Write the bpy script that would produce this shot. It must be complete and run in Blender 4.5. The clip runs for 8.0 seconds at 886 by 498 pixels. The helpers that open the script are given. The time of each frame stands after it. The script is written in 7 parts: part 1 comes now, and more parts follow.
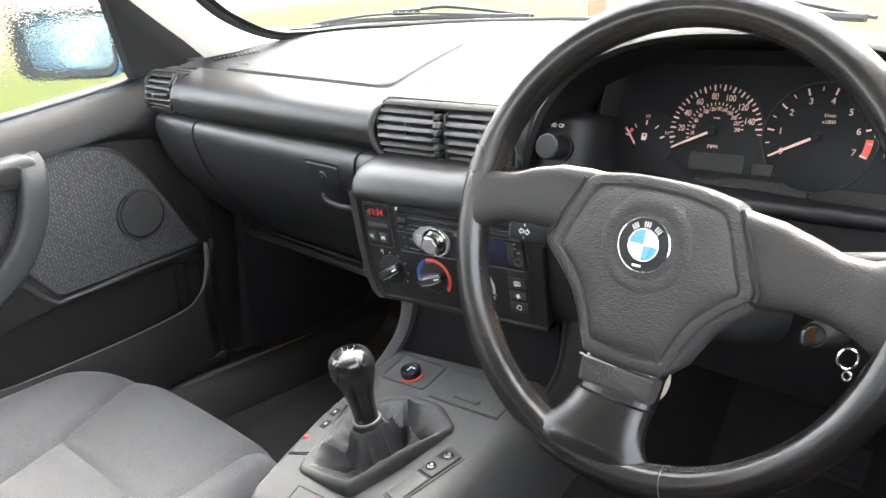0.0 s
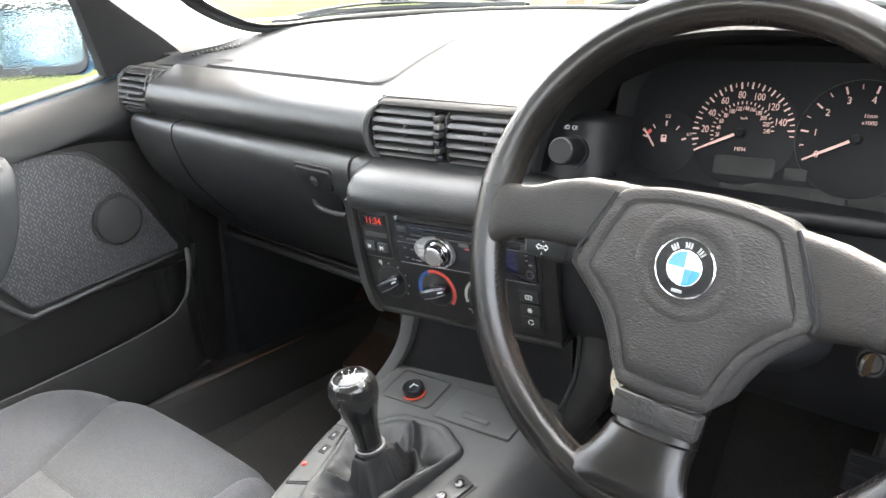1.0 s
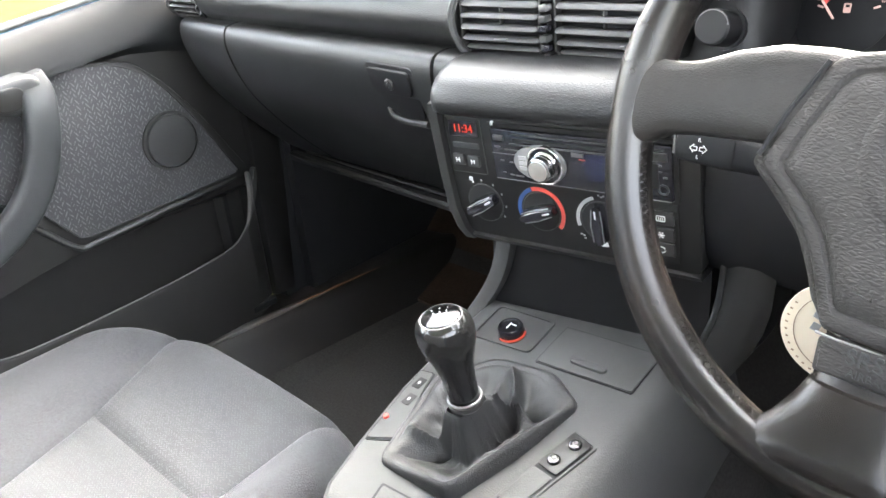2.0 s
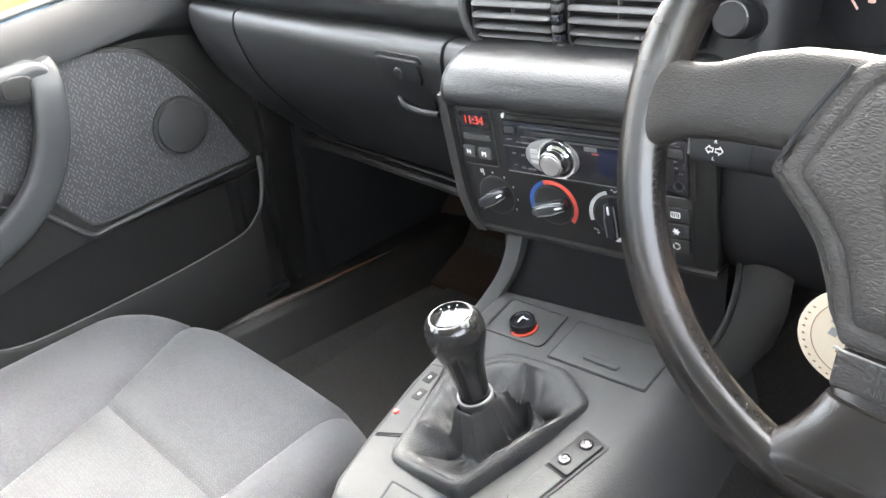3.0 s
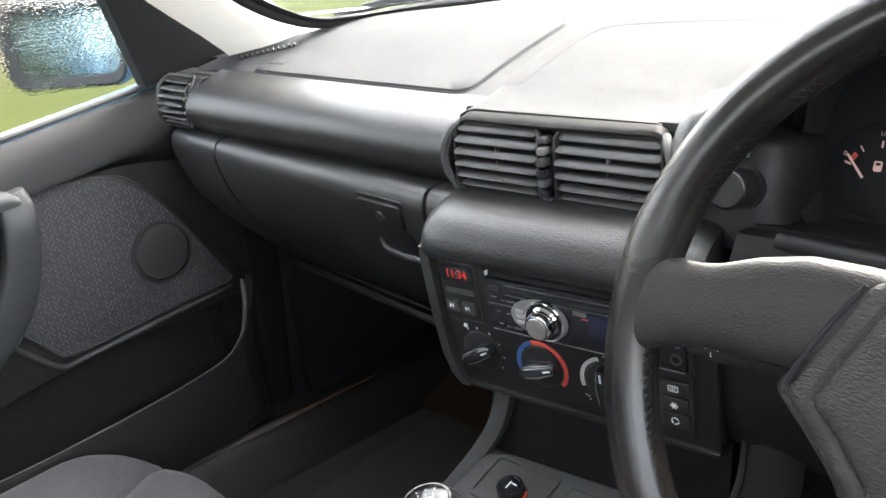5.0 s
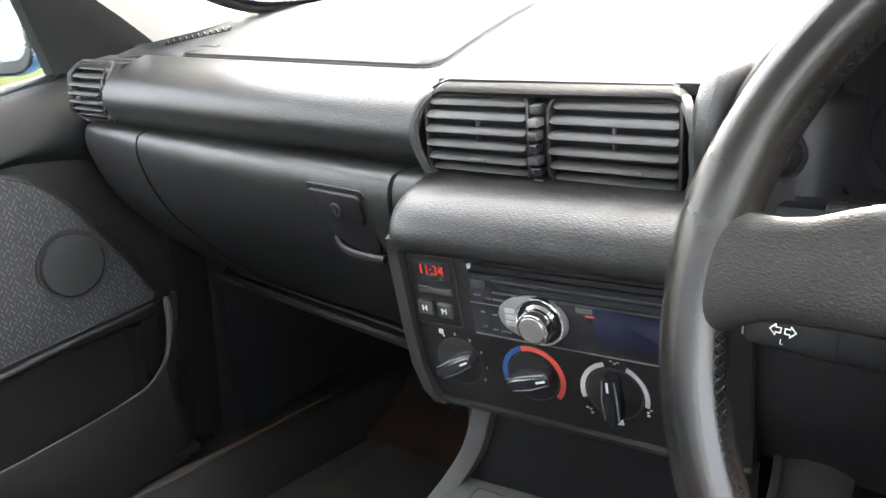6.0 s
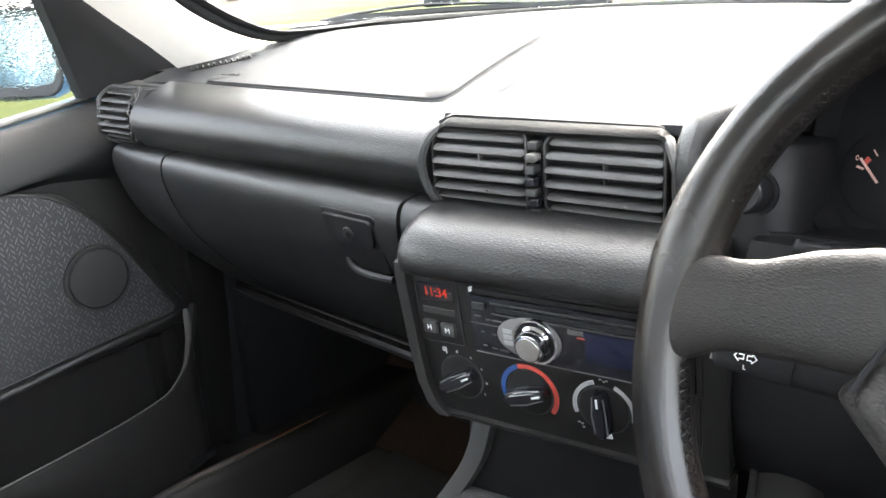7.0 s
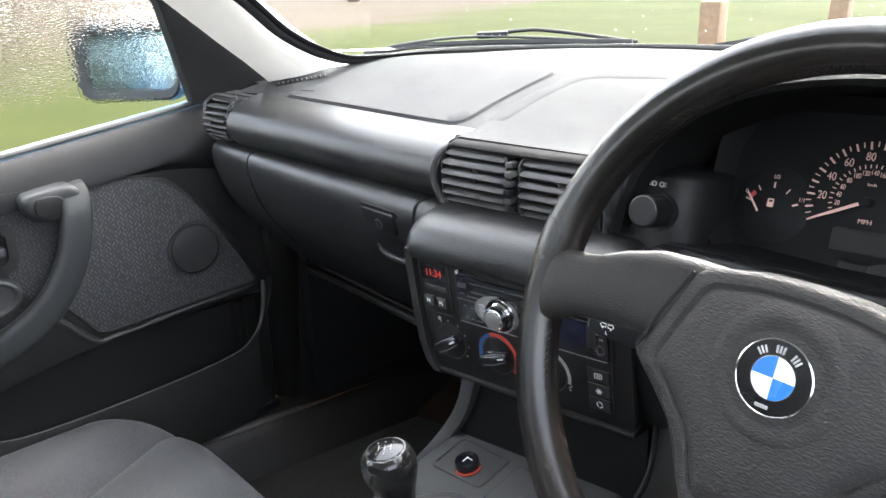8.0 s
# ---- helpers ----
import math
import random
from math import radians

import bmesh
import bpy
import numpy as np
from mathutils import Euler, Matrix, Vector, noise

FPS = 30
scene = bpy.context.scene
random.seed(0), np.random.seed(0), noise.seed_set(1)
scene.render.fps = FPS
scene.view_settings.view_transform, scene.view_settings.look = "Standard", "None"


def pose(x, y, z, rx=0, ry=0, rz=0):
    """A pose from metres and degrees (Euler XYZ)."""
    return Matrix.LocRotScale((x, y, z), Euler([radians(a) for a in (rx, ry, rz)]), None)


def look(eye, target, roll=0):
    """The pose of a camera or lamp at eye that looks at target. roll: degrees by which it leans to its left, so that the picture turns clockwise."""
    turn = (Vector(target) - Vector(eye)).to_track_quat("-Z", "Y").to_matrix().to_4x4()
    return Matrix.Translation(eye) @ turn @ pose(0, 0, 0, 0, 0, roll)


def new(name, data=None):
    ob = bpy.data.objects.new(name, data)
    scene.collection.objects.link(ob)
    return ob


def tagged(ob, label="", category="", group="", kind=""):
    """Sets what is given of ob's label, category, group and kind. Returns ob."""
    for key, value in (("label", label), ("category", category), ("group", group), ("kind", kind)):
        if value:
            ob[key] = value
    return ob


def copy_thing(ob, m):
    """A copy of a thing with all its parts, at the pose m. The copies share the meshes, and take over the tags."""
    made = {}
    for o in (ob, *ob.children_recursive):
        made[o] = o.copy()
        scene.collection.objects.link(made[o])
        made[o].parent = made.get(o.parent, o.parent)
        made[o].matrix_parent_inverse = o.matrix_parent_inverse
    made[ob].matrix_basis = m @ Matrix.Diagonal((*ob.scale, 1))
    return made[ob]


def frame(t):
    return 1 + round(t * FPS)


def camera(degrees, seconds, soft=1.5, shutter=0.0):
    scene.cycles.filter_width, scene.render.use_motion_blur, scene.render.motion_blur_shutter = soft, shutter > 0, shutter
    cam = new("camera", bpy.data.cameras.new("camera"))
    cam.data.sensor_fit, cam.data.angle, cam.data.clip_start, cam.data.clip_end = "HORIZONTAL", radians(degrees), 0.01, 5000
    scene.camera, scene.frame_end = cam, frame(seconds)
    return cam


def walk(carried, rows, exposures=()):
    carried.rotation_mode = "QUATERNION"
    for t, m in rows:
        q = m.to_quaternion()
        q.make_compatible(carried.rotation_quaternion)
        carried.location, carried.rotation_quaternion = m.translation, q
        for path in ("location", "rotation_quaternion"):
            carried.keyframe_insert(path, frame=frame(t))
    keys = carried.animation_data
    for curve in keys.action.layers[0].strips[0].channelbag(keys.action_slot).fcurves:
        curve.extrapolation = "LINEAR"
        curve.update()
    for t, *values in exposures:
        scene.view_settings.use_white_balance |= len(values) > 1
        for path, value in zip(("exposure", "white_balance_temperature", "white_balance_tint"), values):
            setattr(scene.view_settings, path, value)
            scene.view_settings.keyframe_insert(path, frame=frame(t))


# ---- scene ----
cam = camera(57.9, 8.0)
PATH = [
    (0, (0.651, -0.562, 1.096), (-0.589, 0.839, 0.387), -1.9),
    (0.5, (0.652, -0.548, 1.094), (-0.501, 0.906, 0.349), -1.2),
    (1, (0.579, -0.524, 1.104), (-0.61, 0.898, 0.354), -2.4),
    (1.5, (0.488, -0.477, 1.081), (-0.776, 0.876, 0.324), -4.2),
    (2, (0.452, -0.441, 1.026), (-0.816, 0.823, 0.133), -5.0),
    (2.2, (0.457, -0.436, 1.006), (-0.806, 0.78, 0.044), -5.3),
    (3.3, (0.425, -0.412, 1.059), (-0.866, 0.789, 0.115), -6.1),
    (3.5, (0.413, -0.405, 1.069), (-0.891, 0.817, 0.173), -5.8),
    (4, (0.41, -0.385, 1.085), (-0.925, 0.872, 0.286), -5.2),
    (4.5, (0.427, -0.374, 1.087), (-0.92, 0.889, 0.32), -4.9),
    (4.7, (0.428, -0.363, 1.096), (-0.926, 0.886, 0.317), -5.6),
    (5.8, (0.306, -0.315, 1.011), (-0.915, 1.1, 0.3), -3.6),
    (6, (0.31, -0.313, 1.01), (-0.898, 1.118, 0.307), -3.6),
    (6.5, (0.321, -0.32, 1.016), (-0.889, 1.115, 0.326), -3.6),
    (7, (0.343, -0.34, 1.039), (-0.892, 1.078, 0.358), -3.3),
    (7.5, (0.403, -0.366, 1.069), (-0.919, 0.977, 0.399), -2.0),
    (8, (0.552, -0.408, 1.091), (-0.865, 0.838, 0.427), -1.6),
]
# stops, kelvin and tint of the camera's own exposure
EXPOSURE = [(t, s, k, 10) for t, s, k in ((0.0, 4.64, 7020), (0.5, 5.06, 7070), (1.0, 4.78, 7070), (1.5, 4.87, 7070), (2.0, 5.15, 6970), (2.2, 5.15, 6970), (3.3, 5.18, 6970), (3.5, 5.12, 6970), (4.0, 4.32, 6870), (4.5, 3.93, 6870), (4.7, 3.93, 6870), (5.8, 4.56, 7070), (6.5, 4.62, 7070), (7.0, 4.39, 6970), (7.5, 4.06, 6820), (8.0, 3.89, 6650))]
walk(cam, [(t, look(eye, target, roll)) for t, eye, target, roll in PATH], EXPOSURE)

# ---- world and light: bright overcast day ----
world = bpy.data.worlds.new("sky")
scene.world = world
world.use_nodes = True
wn = world.node_tree
sky = wn.nodes.new("ShaderNodeTexSky")
sky.sky_type, sky.sun_disc = "NISHITA", False
sky.sun_elevation, sky.sun_rotation = radians(46), radians(-13)
sky.air_density, sky.dust_density, sky.ozone_density = 1.0, 4.0, 1.0
cloud = wn.nodes.new("ShaderNodeHueSaturation")
cloud.inputs["Saturation"].default_value = 0.44
wn.links.new(sky.outputs[0], cloud.inputs["Color"])
wn.links.new(cloud.outputs[0], wn.nodes["Background"].inputs[0])
wn.nodes["Background"].inputs[1].default_value = 0.15
sun_data = bpy.data.lights.new("sun", "SUN")
sun_data.energy, sun_data.angle, sun_data.color = 0.3, radians(60), (0.98, 0.99, 1.0)
sun = new("sun", sun_data)
sun.matrix_world = look((-1.6, 7, 8), (0, 0.0, 0.8))

# ---- materials ----


def material(name, color, rough=0.5, metal=0.0, vary=0.12, vary_scale=30, grain=0.0, grain_scale=300, cells=False,
             coat=0.0, coat_rough=0.08, second=None, second_scale=6, second_amount=0.35, spec=0.5, sheen=0.0, rough_vary=0.1, stretch=(1, 1, 1)):
    m = bpy.data.materials.new(name)
    m.use_nodes = True
    nt = m.node_tree
    b = nt.nodes["Principled BSDF"]
    b.inputs["Roughness"].default_value = rough
    b.inputs["Metallic"].default_value = metal
    b.inputs["Specular IOR Level"].default_value = spec
    b.inputs["Coat Weight"].default_value = coat
    b.inputs["Coat Roughness"].default_value = coat_rough
    b.inputs["Sheen Weight"].default_value = sheen
    co = nt.nodes.new("ShaderNodeTexCoord")
    n1 = nt.nodes.new("ShaderNodeTexNoise")
    n1.inputs["Scale"].default_value, n1.inputs["Detail"].default_value = vary_scale, 6
    nt.links.new(co.outputs["Object"], n1.inputs["Vector"])
    mix = nt.nodes.new("ShaderNodeMix")
    mix.data_type = "RGBA"
    mix.inputs["A"].default_value = (*[c * (1 - vary) for c in color], 1)
    mix.inputs["B"].default_value = (*[min(1, c * (1 + vary)) for c in color], 1)
    nt.links.new(n1.outputs["Fac"], mix.inputs["Factor"])
    out = mix.outputs["Result"]
    if second:
        n2 = nt.nodes.new("ShaderNodeTexNoise")
        n2.inputs["Scale"].default_value, n2.inputs["Detail"].default_value = second_scale, 3
        nt.links.new(co.outputs["Object"], n2.inputs["Vector"])
        ramp = nt.nodes.new("ShaderNodeMapRange")
        ramp.inputs["From Min"].default_value, ramp.inputs["From Max"].default_value = 0.45, 0.7
        ramp.inputs["To Max"].default_value = second_amount
        nt.links.new(n2.outputs["Fac"], ramp.inputs["Value"])
        mix2 = nt.nodes.new("ShaderNodeMix")
        mix2.data_type = "RGBA"
        mix2.inputs["B"].default_value = (*second, 1)
        nt.links.new(out, mix2.inputs["A"])
        nt.links.new(ramp.outputs[0], mix2.inputs["Factor"])
        out = mix2.outputs["Result"]
    nt.links.new(out, b.inputs["Base Color"])
    if rough_vary:
        r = nt.nodes.new("ShaderNodeMapRange")
        r.inputs["To Min"].default_value = max(0.02, rough - rough_vary)
        r.inputs["To Max"].default_value = min(1, rough + rough_vary)
        n3 = nt.nodes.new("ShaderNodeTexNoise")
        n3.inputs["Scale"].default_value, n3.inputs["Detail"].default_value = 14, 5
        nt.links.new(co.outputs["Object"], n3.inputs["Vector"])
        nt.links.new(n3.outputs["Fac"], r.inputs["Value"])
        nt.links.new(r.outputs[0], b.inputs["Roughness"])
    if grain:
        bump = nt.nodes.new("ShaderNodeBump")
        bump.inputs["Strength"].default_value = grain
        bump.inputs["Distance"].default_value = 0.001
        if cells:
            warp = nt.nodes.new("ShaderNodeTexNoise")
            warp.inputs["Scale"].default_value = grain_scale * 0.6
            nt.links.new(co.outputs["Object"], warp.inputs["Vector"])
            add = nt.nodes.new("ShaderNodeMixRGB")
            add.blend_type, add.inputs[0].default_value = "LINEAR_LIGHT", 0.0006
            drawn = nt.nodes.new("ShaderNodeMapping")
            drawn.inputs["Scale"].default_value = stretch
            nt.links.new(co.outputs["Object"], drawn.inputs["Vector"])
            nt.links.new(drawn.outputs[0], add.inputs[1])
            nt.links.new(warp.outputs["Color"], add.inputs[2])
            v = nt.nodes.new("ShaderNodeTexVoronoi")
            v.feature = "DISTANCE_TO_EDGE"
            v.inputs["Scale"].default_value = grain_scale
            nt.links.new(add.outputs[0], v.inputs["Vector"])
            groove = nt.nodes.new("ShaderNodeMapRange")
            groove.interpolation_type = "SMOOTHSTEP"
            groove.inputs["From Max"].default_value = 0.36
            nt.links.new(v.outputs["Distance"], groove.inputs["Value"])
            nt.links.new(groove.outputs[0], bump.inputs["Height"])
        else:
            g = nt.nodes.new("ShaderNodeTexNoise")
            g.inputs["Scale"].default_value, g.inputs["Detail"].default_value = grain_scale, 4
            nt.links.new(co.outputs["Object"], g.inputs["Vector"])
            nt.links.new(g.outputs["Fac"], bump.inputs["Height"])
        nt.links.new(bump.outputs[0], b.inputs["Normal"])
    return m


def glass(name, tint=(1, 1, 1), rough=0.0):
    m = bpy.data.materials.new(name)
    m.use_nodes = True
    b = m.node_tree.nodes["Principled BSDF"]
    b.inputs["Base Color"].default_value = (*tint, 1)
    b.inputs["Roughness"].default_value = rough
    b.inputs["Transmission Weight"].default_value = 1.0
    b.inputs["IOR"].default_value = 1.25
    return m


def glow(name, color, strength):
    m = bpy.data.materials.new(name)
    m.use_nodes = True
    b = m.node_tree.nodes["Principled BSDF"]
    b.inputs["Base Color"].default_value = (*[c * 0.3 for c in color], 1)
    b.inputs["Emission Color"].default_value = (*color, 1)
    b.inputs["Emission Strength"].default_value = strength
    return m


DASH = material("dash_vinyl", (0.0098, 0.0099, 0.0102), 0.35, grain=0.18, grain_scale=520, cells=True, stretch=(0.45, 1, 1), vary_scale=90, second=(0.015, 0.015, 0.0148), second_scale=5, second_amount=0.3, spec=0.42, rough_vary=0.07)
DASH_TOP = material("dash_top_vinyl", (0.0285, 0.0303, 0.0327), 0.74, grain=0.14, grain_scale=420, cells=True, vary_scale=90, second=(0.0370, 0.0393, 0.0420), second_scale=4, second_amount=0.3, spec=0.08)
PLASTIC = material("satin_black_plastic", (0.0170, 0.0166, 0.0162), 0.42, grain=0.25, grain_scale=900, vary_scale=60, spec=0.36)
PLASTIC_SOFT = material("grey_black_plastic", (0.02865, 0.02924, 0.02983), 0.48, grain=0.35, grain_scale=700, vary_scale=50, second=(0.04058, 0.04058, 0.03938), second_scale=9, second_amount=0.3, spec=0.45)
VENT = material("vent_plastic", (0.043, 0.043, 0.0432), 0.45, grain=0.1, grain_scale=900, second=(0.062, 0.060, 0.057), second_scale=25, second_amount=0.3)
HOOD = material("soft_hood_vinyl", (0.0085, 0.0086, 0.0090), 0.62, grain=0.2, grain_scale=520, cells=True, spec=0.08)
DARK = material("dark_void_plastic", (0.0185, 0.0190, 0.0205), 0.75, spec=0.12)
FACE2 = material("matt_dial_black", (0.0068, 0.0068, 0.0078), 0.60, vary=0.1, spec=0.16)
FACE = material("matt_black_panel", (0.0115, 0.0112, 0.0110), 0.46, grain=0.08, grain_scale=1200, spec=0.28)
GLOSS = material("gloss_black_panel", (0.012, 0.012, 0.015), 0.16, vary_scale=12)
LEATHER = material("worn_black_leather", (0.0062, 0.0057, 0.0054), 0.24, spec=0.5, grain=0.06, grain_scale=620, cells=True, vary_scale=40, second=(0.030, 0.019, 0.014), second_scale=13, second_amount=0.2, rough_vary=0.10)
LEATHER_PAD = material("creased_black_vinyl", (0.0405, 0.0386, 0.0376), 0.54, grain=0.34, grain_scale=460, cells=True, stretch=(0.4, 1, 1), vary_scale=60, second=(0.052, 0.049, 0.046), second_scale=12, second_amount=0.3, spec=0.10)
SPOKE = material("worn_spoke_vinyl", (0.0190, 0.0179, 0.0172), 0.42, grain=0.18, grain_scale=620, cells=True, stretch=(0.5, 1, 1), vary_scale=60, second=(0.026, 0.020, 0.017), second_scale=14, second_amount=0.3, spec=0.32)
# true black of latch and buttons; in recesses and under the hood, painted shade
SHADE = material("black_and_shaded_plastic", (0.0065, 0.0065, 0.0072), 0.46, grain=0.08, grain_scale=900, spec=0.22)
BOOT = material("soft_black_leather", (0.026, 0.026, 0.0262), 0.46, grain=0.4, grain_scale=500, cells=True)
CONSOLE = material("grey_console_plastic", (0.044, 0.045, 0.0448), 0.62, grain=0.35, grain_scale=700, vary_scale=50, second=(0.060, 0.060, 0.058), second_scale=9, second_amount=0.3, spec=0.4)
CHROME = material("polished_chrome", (0.8, 0.8, 0.8), 0.12, 1.0, vary=0.05, rough_vary=0.05)
ALU = material("brushed_silver", (0.42, 0.42, 0.42), 0.34, 1.0, vary=0.08, vary_scale=200)
SILVER = material("silver_plastic", (0.2, 0.2, 0.2), 0.34, 0.4, vary=0.06)
WHITE_INK = material("white_print", (0.75, 0.75, 0.74), 0.6, vary=0.05, rough_vary=0)
GREY_INK = material("grey_print", (0.33, 0.33, 0.33), 0.6, vary=0.05, rough_vary=0)
PINK_INK = material("pale_orange_print", (0.60, 0.37, 0.32), 0.6, vary=0.05, rough_vary=0)
RED = material("red_print", (0.50, 0.062, 0.045), 0.5, vary=0.08, rough_vary=0)
BLUE = material("blue_print", (0.020, 0.070, 0.23), 0.5, vary=0.08, rough_vary=0)
EMB_BLUE = material("emblem_blue_enamel", (0.0144, 0.156, 0.528), 0.25, coat=0.2, vary=0.05)
EMB_WHITE = material("emblem_white_enamel", (0.715, 0.715, 0.715), 0.25, coat=0.2, vary=0.04)
EMB_BLACK = material("emblem_black_enamel", (0.005, 0.005, 0.005), 0.25, spec=0.2)
HEADLINER = material("grey_headlining", (0.50, 0.50, 0.49), 0.9, grain=0.3, grain_scale=400)
SILL = material("scuffed_sill_plastic", (0.0155, 0.0140, 0.0132), 0.45, grain=0.3, grain_scale=500, second=(0.0275, 0.0209, 0.0165), second_scale=9, second_amount=0.35)
CREAM = material("pale_grey_pillar_trim", (0.8126, 0.7825, 0.7374), 0.6, grain=0.2, grain_scale=700, vary=0.05)
RUBBER = material("black_rubber", (0.0195, 0.0195, 0.0195), 0.65, grain=0.2, grain_scale=400)
PAINT = material("light_blue_car_paint", (0.154, 0.275, 0.396), 0.3, 0.0, coat=0.35, vary=0.03)
CARPET = material("dark_grey_carpet", (0.047, 0.045, 0.043), 0.95, grain=1.0, grain_scale=650, vary=0.5, vary_scale=260, second=(0.03856, 0.03167, 0.02754), second_scale=7, second_amount=0.4, spec=0.1)
RUST_CARPET = material("brown_stained_carpet", (0.040, 0.026, 0.019), 0.95, grain=1.0, grain_scale=600, vary=0.5, vary_scale=200, second=(0.016, 0.012, 0.010), second_scale=8, second_amount=0.7, spec=0.1)
SEAT = material("grey_seat_cloth", (0.046, 0.0473, 0.0515), 0.92, grain=0.7, grain_scale=620, vary=0.65, vary_scale=330, second=(0.062, 0.064, 0.069), second_scale=9, second_amount=0.45, sheen=0.15, spec=0.15)
PAPER = material("cream_card", (0.759, 0.667, 0.529), 0.7, vary=0.05)
PAPER_INK = material("brown_print", (0.3, 0.2, 0.14), 0.7, rough_vary=0)
BRASS = material("worn_brass", (0.22, 0.13, 0.06), 0.4, 1.0)
MIRROR = material("mirror_glass", (0.155, 0.215, 0.245), 0.08, 1.0, vary=0.0, rough_vary=0)
PANE = glass("window_glass", (0.96, 0.98, 0.97))


def wet(m, strength):
    """Fine beads and short level streaks of rain, thinner towards the bottom."""
    nt = m.node_tree
    co = nt.nodes.new("ShaderNodeTexCoord")
    mp = nt.nodes.new("ShaderNodeMapping")
    mp.inputs["Scale"].default_value = (1, 0.42, 1)
    nt.links.new(co.outputs["Object"], mp.inputs["Vector"])
    cell = nt.nodes.new("ShaderNodeTexVoronoi")
    cell.feature = "SMOOTH_F1"
    cell.inputs["Scale"].default_value, cell.inputs["Smoothness"].default_value = 440, 0.3
    nt.links.new(mp.outputs[0], cell.inputs["Vector"])
    patch = nt.nodes.new("ShaderNodeTexNoise")
    patch.inputs["Scale"].default_value, patch.inputs["Detail"].default_value = 22, 3
    nt.links.new(co.outputs["Object"], patch.inputs["Vector"])
    sep = nt.nodes.new("ShaderNodeSeparateXYZ")
    nt.links.new(co.outputs["Object"], sep.inputs[0])
    r = nt.nodes.new("ShaderNodeMapRange")
    r.inputs["From Min"].default_value, r.inputs["From Max"].default_value = 0.888, 0.945
    r.inputs["To Min"].default_value, r.inputs["To Max"].default_value = strength * 0.08, strength
    nt.links.new(sep.outputs["Z"], r.inputs["Value"])
    thin = nt.nodes.new("ShaderNodeMapRange")
    thin.inputs["From Min"].default_value, thin.inputs["From Max"].default_value = 0.30, 0.62
    thin.inputs["To Min"].default_value = 0.35
    nt.links.new(patch.outputs["Fac"], thin.inputs["Value"])
    both = nt.nodes.new("ShaderNodeMath")
    both.operation = "MULTIPLY"
    nt.links.new(r.outputs[0], both.inputs[0])
    nt.links.new(thin.outputs[0], both.inputs[1])
    b = nt.nodes.new("ShaderNodeBump")
    b.inputs["Distance"].default_value = 0.0010
    b.invert = True
    nt.links.new(both.outputs[0], b.inputs["Strength"])
    nt.links.new(cell.outputs["Distance"], b.inputs["Height"])
    nt.links.new(b.outputs[0], nt.nodes["Principled BSDF"].inputs["Normal"])


wet(PANE, 0.75)
SCREEN_GLASS = glass("windscreen_glass", (0.95, 0.98, 0.96))
SCREEN_GLASS.node_tree.nodes["Principled BSDF"].inputs["IOR"].default_value = 1.1
WATER = glass("rain_water")
WATER.node_tree.nodes["Principled BSDF"].inputs["IOR"].default_value = 1.33
SCREEN = material("dark_blue_display", (0.006, 0.008, 0.022), 0.2, vary=0.1)
RED_LED = glow("red_led", (1.0, 0.05, 0.015), 0.022)
AMBER = glow("lit_amber_lens", (1.0, 0.10, 0.03), 0.012)


def herringbone(name, base, light, across, along, k=1.0):
    """Cloth with short woven dashes that lean to and fro, some of them missing."""
    m = material(name, base, 0.95, grain=0.4, grain_scale=900, vary=0.3, vary_scale=500, sheen=0.1, spec=0.15)
    nt = m.node_tree
    b = nt.nodes["Principled BSDF"]
    co = nt.nodes["Texture Coordinate"]
    sep = nt.nodes.new("ShaderNodeSeparateXYZ")
    nt.links.new(co.outputs["Object"], sep.inputs[0])

    def op(kind, a, c):
        q = nt.nodes.new("ShaderNodeMath")
        q.operation = kind
        for i, s in enumerate((a, c)):
            if isinstance(s, (int, float)):
                q.inputs[i].default_value = s
            else:
                nt.links.new(s, q.inputs[i])
        return q.outputs[0]

    # zigzag rows: diagonal dashes that change their lean from band to band
    y, z = op("MULTIPLY", sep.outputs[across], k), op("MULTIPLY", sep.outputs[along], k)
    tri = op("MULTIPLY", op("PINGPONG", y, 0.0080), 1.5)
    odd = op("GREATER_THAN", op("PINGPONG", op("ADD", y, -0.0040), 0.0080), 0.0040)
    wave = op("ADD", op("ADD", z, tri), op("MULTIPLY", odd, 0.0052))
    dash = op("PINGPONG", wave, 0.0052)
    hot = op("GREATER_THAN", dash, 0.0035)
    gap = op("GREATER_THAN", op("PINGPONG", y, 0.0040), 0.0012)
    fleck = nt.nodes.new("ShaderNodeTexNoise")
    fleck.inputs["Scale"].default_value = 160
    nt.links.new(co.outputs["Object"], fleck.inputs["Vector"])
    fac = op("MULTIPLY", op("MULTIPLY", op("MULTIPLY", hot, gap), op("GREATER_THAN", fleck.outputs["Fac"], 0.46)), 0.75)
    mix = nt.nodes.new("ShaderNodeMix")
    mix.data_type = "RGBA"
    old = b.inputs["Base Color"].links[0].from_socket
    nt.links.new(old, mix.inputs["A"])
    mix.inputs["B"].default_value = (*light, 1)
    nt.links.new(fac, mix.inputs["Factor"])
    nt.links.new(mix.outputs["Result"], b.inputs["Base Color"])
    return m


CLOTH = herringbone("herringbone_door_cloth", (0.043, 0.0435, 0.046), (0.120, 0.118, 0.122), "Y", "Z", 1.2)
SEAT_WEAVE = herringbone("woven_seat_cloth", (0.047, 0.0484, 0.0515), (0.080, 0.082, 0.086), "Y", "X", 1.9)


